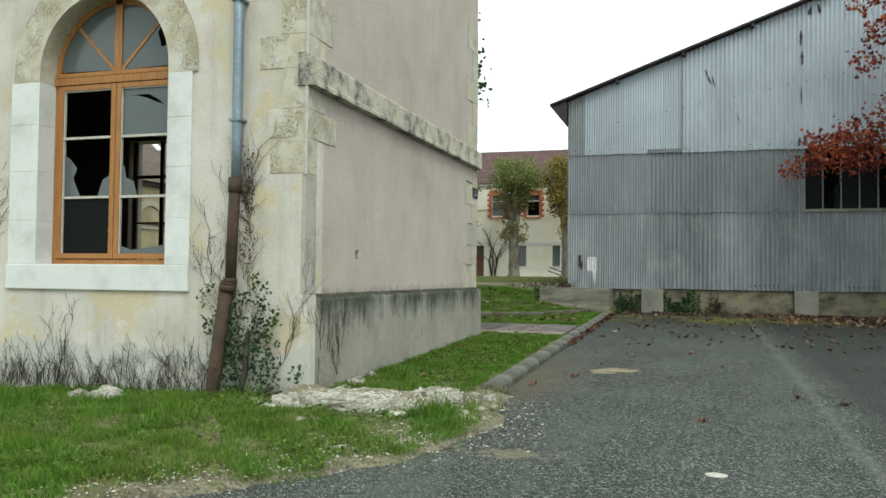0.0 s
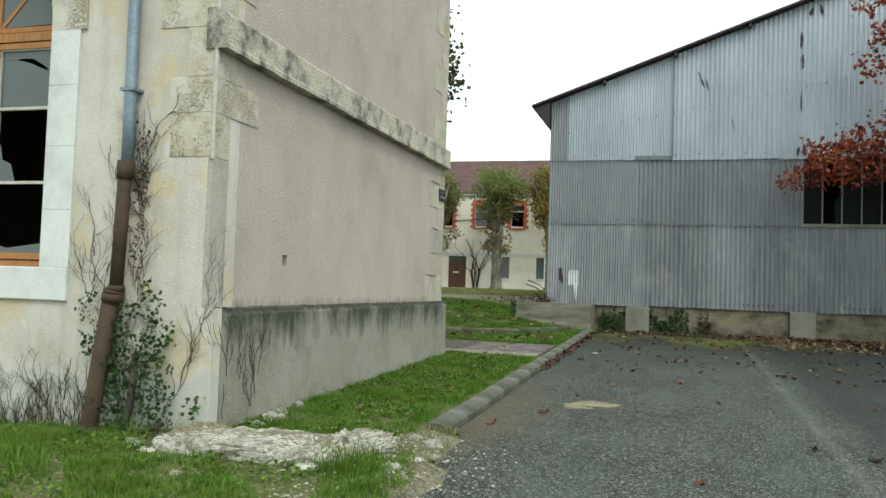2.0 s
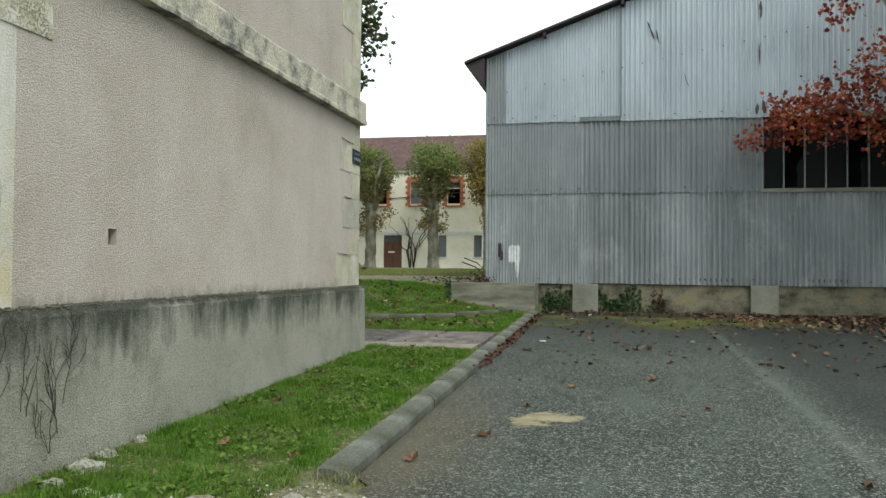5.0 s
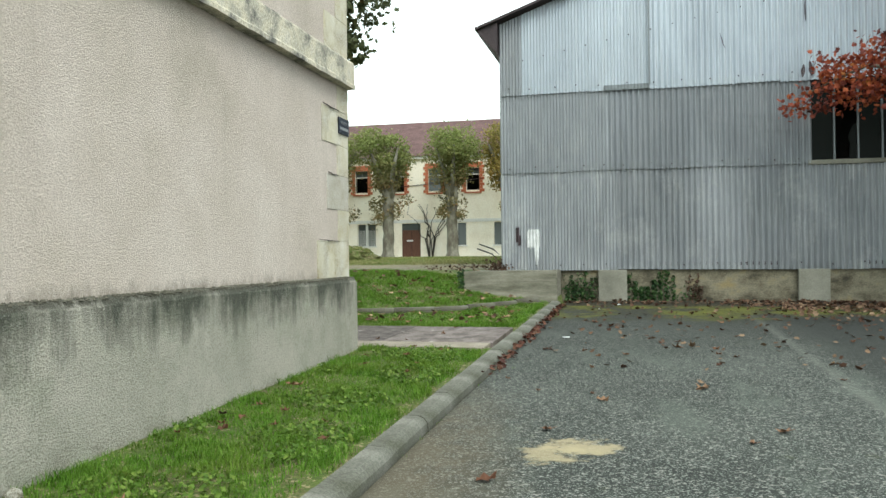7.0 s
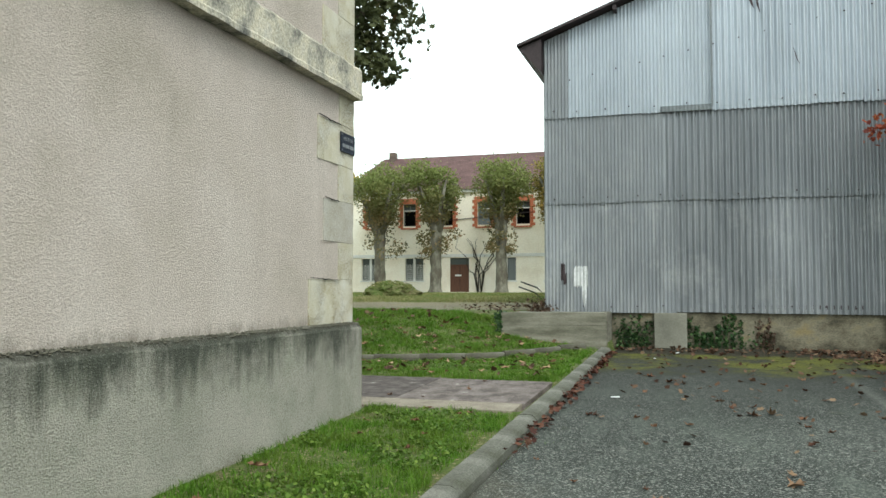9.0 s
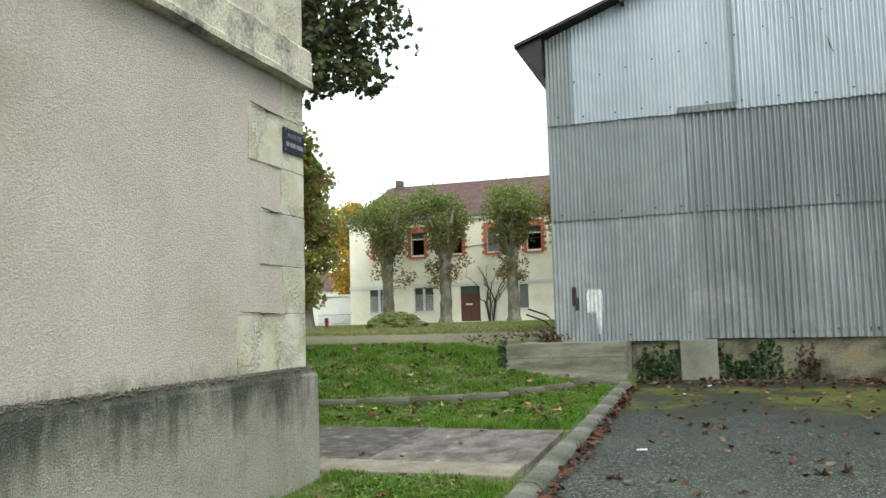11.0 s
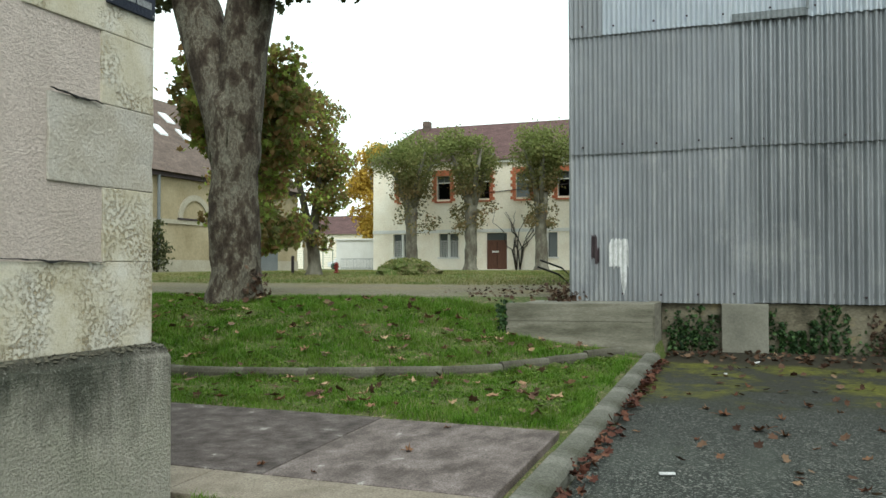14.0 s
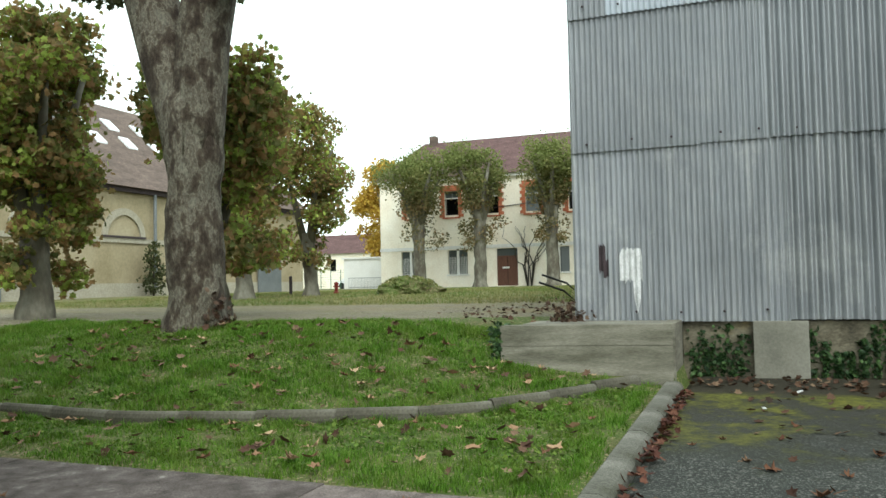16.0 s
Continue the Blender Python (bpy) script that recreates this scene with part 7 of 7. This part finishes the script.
for k in range(150):
    f = rl.random()
    x = -1.9 + 9.5 * rl.random()
    y = 23.6 - 13 * (1 - f ** 0.5) - (1.5 if x < 0.5 else 0) * rl.random()
    drop_leaf(x, y, rl.uniform(0.07, 0.13), "curled brown plane leaf on the asphalt", "fallen leaves on the asphalt")
for x, y, s in ((-1.41, 10.75, 0.2), (-1.18, 12.19, 0.17), (-0.79, 13.43, 0.16), (0.18, 14.15, 0.18), (-1.83, 9.84, 0.18), (0.65, 12.4, 0.16), (0.3, 8.0, 0.15), (1.4, 9.8, 0.2), (1.9, 9.5, 0.18), (-0.9, 19.75, 0.22), (-0.7, 19.6, 0.2), (-1.2, 20.36, 0.17), (-1.37, 20.6, 0.17), (0.05, 17.2, 0.24), (0.25, 17.3, 0.26)):
    drop_leaf(x, y, s, "curled brown plane leaf on the asphalt", "fallen leaves on the asphalt")
for k in range(120):
    x, y = rl.uniform(-11, -2.7), rl.uniform(19.2, 24.4)
    if not clear(np.array([x]), np.array([y]))[0]:
        continue
    drop_leaf(x, y, rl.uniform(0.1, 0.23), "dry tan plane leaf lying in the grass", "fallen leaves in the grass", tan_meshes)
for k in range(22):
    drop_leaf(rl.uniform(-4.0, -2.6), rl.uniform(9, 16.3), rl.uniform(0.08, 0.14), "dry brown plane leaf lying in the grass", "fallen leaves in the grass")
for k in range(8):
    drop_leaf(rl.uniform(-8, -2.8), rl.uniform(17.1, 18.9), rl.uniform(0.05, 0.12), "small dry leaf on the slab", "fallen leaves on the slab")

rngl = np.random.default_rng(91)


def litter(name, label, x, y, size, lift=0.03, mt=M_FALLEN):
    z = np.array([(float(yard(b)) if a > -2.39 else ground_z(a, b)) + lift for a, b in zip(x, y)])
    z = z + rngl.uniform(0, 0.03, len(x))
    o = new(name, leaf_cloud(name, np.stack([x, y, z], -1), size * rngl.uniform(0.6, 1.2, len(x)), mt, 12, True, 0.8))
    tagged(o, label, "leaf litter", kind="stuff")


n = 330
yy = rngl.uniform(0, 1, n) ** 0.7 * 9.5 + 14.3
litter("leaf_litter", "drift of reddish brown leaves along the kerb", -2.085 + rngl.normal(0, 0.05, n), yy, 0.08, 0.02, M_DRIFT)
n = 2600
yy = 24.9 - np.abs(rngl.normal(0, 2.3, n))
xx = 1.6 + 9.5 * rngl.random(n) ** 0.75
xx += (24.0 - yy) * 0.35
litter("leaf_litter", "scattered brown leaves before the shed", xx, np.clip(yy, 17, 25.1), 0.11)
n = 260
gx, gy = rngl.uniform(-11, -2.7, n), rngl.uniform(19.2, 24.6, n)
ok = clear(gx, gy)
litter("leaf_litter", "brown leaves scattered through the grass", gx[ok], gy[ok], 0.11, 0.05)
n = 650
litter("leaf_litter", "brown leaves scattered over the asphalt", -1.8 + 9.5 * rngl.random(n) ** 0.75, 24.3 - 9 * rngl.random(n) ** 1.8, 0.085, 0.01)
n = 260
litter("leaf_litter", "dark leaves and debris at the foot of the shed", rngl.uniform(-2.1, 4, n), rngl.uniform(24.2, 25.1, n), 0.09, 0.015)
n = 190
litter("leaf_litter", "dead leaves on the bare ground beside the shed corner", rngl.normal(-5.0, 0.9, n), rngl.normal(28.8, 1.5, n), 0.09, 0.0)

# bits of litter on the asphalt
for x, y, a, w in ((-1.52, 18.1, 20, 0.11), (-0.9, 24.0, 70, 0.3), (-1.25, 22.9, 100, 0.07)):
    o = tagged(new("paper_scrap", mesh_of(boxbm(-w / 2, w / 2, -0.018, 0.018, 0, 0.014, bev=0.004), "paper_scrap", M_PAINTW)), "small white scrap lying on the asphalt", "litter", "white scraps")
    o.matrix_basis = pose(x, y, float(yard(y)) + 0.012, 0, 0, a)


bm = bmesh.new()
ring_v = [bm.verts.new((0.085 * math.cos(6.283 * k / 18) * (1 + 0.25 * noise.noise(Vector((k * 0.9, 2, 0)))), 0.07 * math.sin(6.283 * k / 18) * (1 + 0.25 * noise.noise(Vector((k * 0.9, 5, 0)))), 0.006)) for k in range(18)]
bm.faces.new(ring_v)
ex = bmesh.ops.extrude_face_region(bm, geom=bm.faces[:])
for w in ex["geom"]:
    if isinstance(w, bmesh.types.BMVert):
        w.co.z -= 0.008
bmesh.ops.recalc_face_normals(bm, faces=bm.faces)
o = tagged(new("paint_blotch", mesh_of(bm, "paint_blotch", M_PUTTY)), "round splash of dried white paint on the asphalt", "paint")
o.location = (0.39, 5.84, float(yard(5.84)) + 0.004)


# ---- creepers on the building ----
def stems(rows, seed, plane):
    """Bare creeper stems that climb and fork on a wall. rows: (u, z, length, count)."""
    rg = random.Random(seed)
    V, F = [], []

    def put(u, z, off):
        return (u, 7.975 + off, z) if plane == "front" else (-4.185 + off if z < 1.42 else -4.285, u, z)

    def grow(u, z, length, ang, w, depth):
        step = 0.05
        d = 0.0
        pu, pz = u, z
        while d < length:
            ang += rg.uniform(-0.42, 0.42) - 0.1 * ang
            nu, nz = pu + step * math.sin(ang), pz + step * math.cos(ang)
            ww = w * (1 - 0.75 * d / length)
            o = len(V)
            ca, sa = math.cos(ang) * ww, math.sin(ang) * ww
            off = rg.uniform(-0.012, 0.0)
            for q in ((pu - ca, pz + sa, 0.004), (pu, pz, -ww * 1.2), (pu + ca, pz - sa, 0.004), (nu - ca, nz + sa, 0.004), (nu, nz, -ww * 1.2), (nu + ca, nz - sa, 0.004)):
                V.append(put(q[0], q[1], q[2] if plane == "front" else -q[2]))
            F.append((o, o + 1, o + 4, o + 3)), F.append((o + 1, o + 2, o + 5, o + 4))
            pu, pz = nu, nz
            d += step
            if depth < 2 and rg.random() < 0.3:
                grow(pu, pz, length * rg.uniform(0.2, 0.5), ang + rg.choice((-1, 1)) * rg.uniform(0.4, 0.9), ww * 0.7, depth + 1)

    for u0, u1, z0, z1, l0, l1, count in rows:
        for k in range(count):
            grow(rg.uniform(u0, u1), rg.uniform(z0, z1), rg.uniform(l0, l1), rg.uniform(-0.35, 0.35), rg.uniform(0.0016, 0.0046) * (1.0 if plane == "front" else 0.55), 0)
    return V, F


def creeper(label, rows, seed, plane):
    V, F = stems(rows, seed, plane)
    tagged(new("dead_creeper", raw_mesh("dead_creeper", V, F, M_TWIG)), label, "creeper", kind="stuff")


creeper("bare dark creeper stems clinging to the cream wall", [(-9.3, -8.2, 0.0, 0.2, 0.2, 0.55, 60), (-8.2, -7.0, 0.0, 0.2, 0.2, 0.6, 60), (-7.0, -5.6, 0.0, 0.2, 0.2, 0.6, 70), (-8.1, -7.7, 0.2, 0.5, 0.5, 0.9, 4), (-6.3, -5.5, 0.1, 0.5, 0.4, 0.9, 10), (-5.5, -4.4, 0.3, 0.9, 0.4, 1.0, 16), (-5.75, -5.3, 1.2, 2.0, 0.3, 0.7, 9), (-5.12, -4.95, 1.4, 3.2, 0.3, 0.8, 24), (-9.1, -8.85, 1.8, 3.0, 0.3, 0.8, 6)], 5, "front")
creeper("bare creeper stems on the stained plinth", [(8.2, 8.9, 0.3, 0.8, 0.3, 0.8, 11), (8.1, 8.5, 1.48, 1.6, 0.3, 0.9, 6)], 40, "side")

rgi = np.random.default_rng(14)


def ivy(name, label, pts, size, mt, seed):
    o = new(name, leaf_cloud(name, pts, size * rgi.uniform(0.6, 1.2, len(pts)), mt, seed, True))
    tagged(o, label, "ivy", kind="stuff")


pts = []
for u, z0, z1, w, cnt in ((-5.2, 0.1, 1.5, 0.10, 420), (-4.98, 0.2, 1.2, 0.12, 260), (-4.78, 0.25, 1.62, 0.04, 170), (-4.66, 0.25, 1.35, 0.05, 170), (-4.9, 0.5, 1.75, 0.03, 90), (-5.58, 0.95, 1.6, 0.05, 60), (-5.33, 0.1, 0.9, 0.06, 160), (-4.3, 0.3, 0.62, 0.05, 30)):
    t = rgi.random(cnt)
    pts.append(np.stack([u + 0.1 * np.sin(t * 7) * w * 6 + rgi.normal(0, w, cnt), 7.93 - np.abs(rgi.normal(0, 0.05, cnt)), z0 + t * (z1 - z0)], -1))
ivy("ivy", "dark green ivy climbing beside the downpipe", np.concatenate(pts), 0.046, M_IVY, 3)
pts = []
for k in range(34):
    u, z = rgi.uniform(-5.14, -4.98), rgi.uniform(1.7, 3.3)
    pts.append(np.stack([u + rgi.normal(0, 0.02, 6), np.full(6, 7.95), z + rgi.normal(0, 0.05, 6)], -1))
ivy("ivy", "sparse brown withered ivy beside the zinc pipe", np.concatenate(pts), 0.032, M_IVYRED, 4)
root = thing("ivy_root", "thick gnarled ivy root at the wall foot", "root")
for k, q in enumerate(([(-5.35, 7.8, 0.1), (-5.05, 7.72, 0.16), (-4.8, 7.76, 0.26), (-4.6, 7.86, 0.36)], [(-5.3, 7.78, 0.12), (-5.0, 7.68, 0.12), (-4.7, 7.74, 0.24), (-4.5, 7.9, 0.3)], [(-5.1, 7.85, 0.1), (-5.02, 7.9, 0.5), (-5.0, 7.92, 1.0)])):
    part("root_strand", tube(bmesh.new(), q, [0.045, 0.04, 0.03, 0.02][:len(q)], 8), M_TWIG, root, "", True)
for x0, x1, z0, z1, cnt, mt, lab in ((-2.15, -1.95, 0.6, 1.3, 190, M_IVY, "dark ivy on the shed footing"), (-1.95, -1.45, 0.62, 1.34, 420, M_IVY, "dark ivy on the shed footing"), (-0.66, 0.35, 0.62, 1.36, 950, M_IVY, "dark ivy on the shed footing"), (0.65, 1.0, 0.62, 1.3, 170, M_IVYRED, "reddish withered ivy on the shed footing"), (0.4, 0.9, 0.65, 1.0, 60, M_IVY, "dark ivy on the shed footing")):
    u = rgi.uniform(x0, x1, cnt)
    strand = x0 + (x1 - x0) * np.round(rgi.random(cnt) * 7) / 7
    u = strand + rgi.normal(0, 0.03, cnt)
    z = z0 + (z1 - z0) * rgi.random(cnt) * (0.72 + 0.28 * np.sin(strand * 37))
    ivy("ivy", lab, np.stack([u, GY + 0.07 - np.abs(rgi.normal(0, 0.04, cnt)), z], -1), 0.06, mt, 8)
ivy("ivy", "dark creeper at the end of the retaining wall", np.stack([rgi.normal(-4.36, 0.05, 120), rgi.uniform(23.66, 24.0, 120), rgi.uniform(0.95, 1.42, 120)], -1), 0.07, M_IVY, 9)
ivy("ivy", "brown dead weeds at the shed corner", np.stack([rgi.normal(-3.75, 0.12, 150), rgi.normal(25.0, 0.15, 150), 1.38 + np.abs(rgi.normal(0, 0.12, 150))], -1), 0.07, M_IVYRED, 10)

pb = thing("black_pipes", "black plastic pipe ends lying by the shed corner", "pipe")
for dx, dz in ((0, 0), (0.05, 0.12)):
    part("pipe", tube(bmesh.new(), [(-4.55 + dx, 26.6, 1.92 + dz), (-4.2 + dx, 26.8, 1.78 + dz), (-3.85 + dx, 27.0, 1.42 + dz)], [0.018, 0.018, 0.018], 10), M_BLACK, pb)
# bare climber on the long building
V2 = bmesh.new()
rg2 = random.Random(4)
for k in range(9):
    x, z = -18.9 + rg2.uniform(-0.2, 0.2), 3.0
    q = [(x, 77.85, 1.6)]
    for j in range(9):
        x += rg2.uniform(-0.35, 0.35) + 0.1 * (k - 4) * 0.4
        z += rg2.uniform(0.2, 0.6)
        q.append((x, 77.85, z))
    tube(V2, q, [0.05 - 0.004 * j for j in range(len(q))], 5)
tagged(new("bare_climber", mesh_of(V2, "bare_climber", M_TWIG)), "bare climbing plant on the pale building", "creeper")
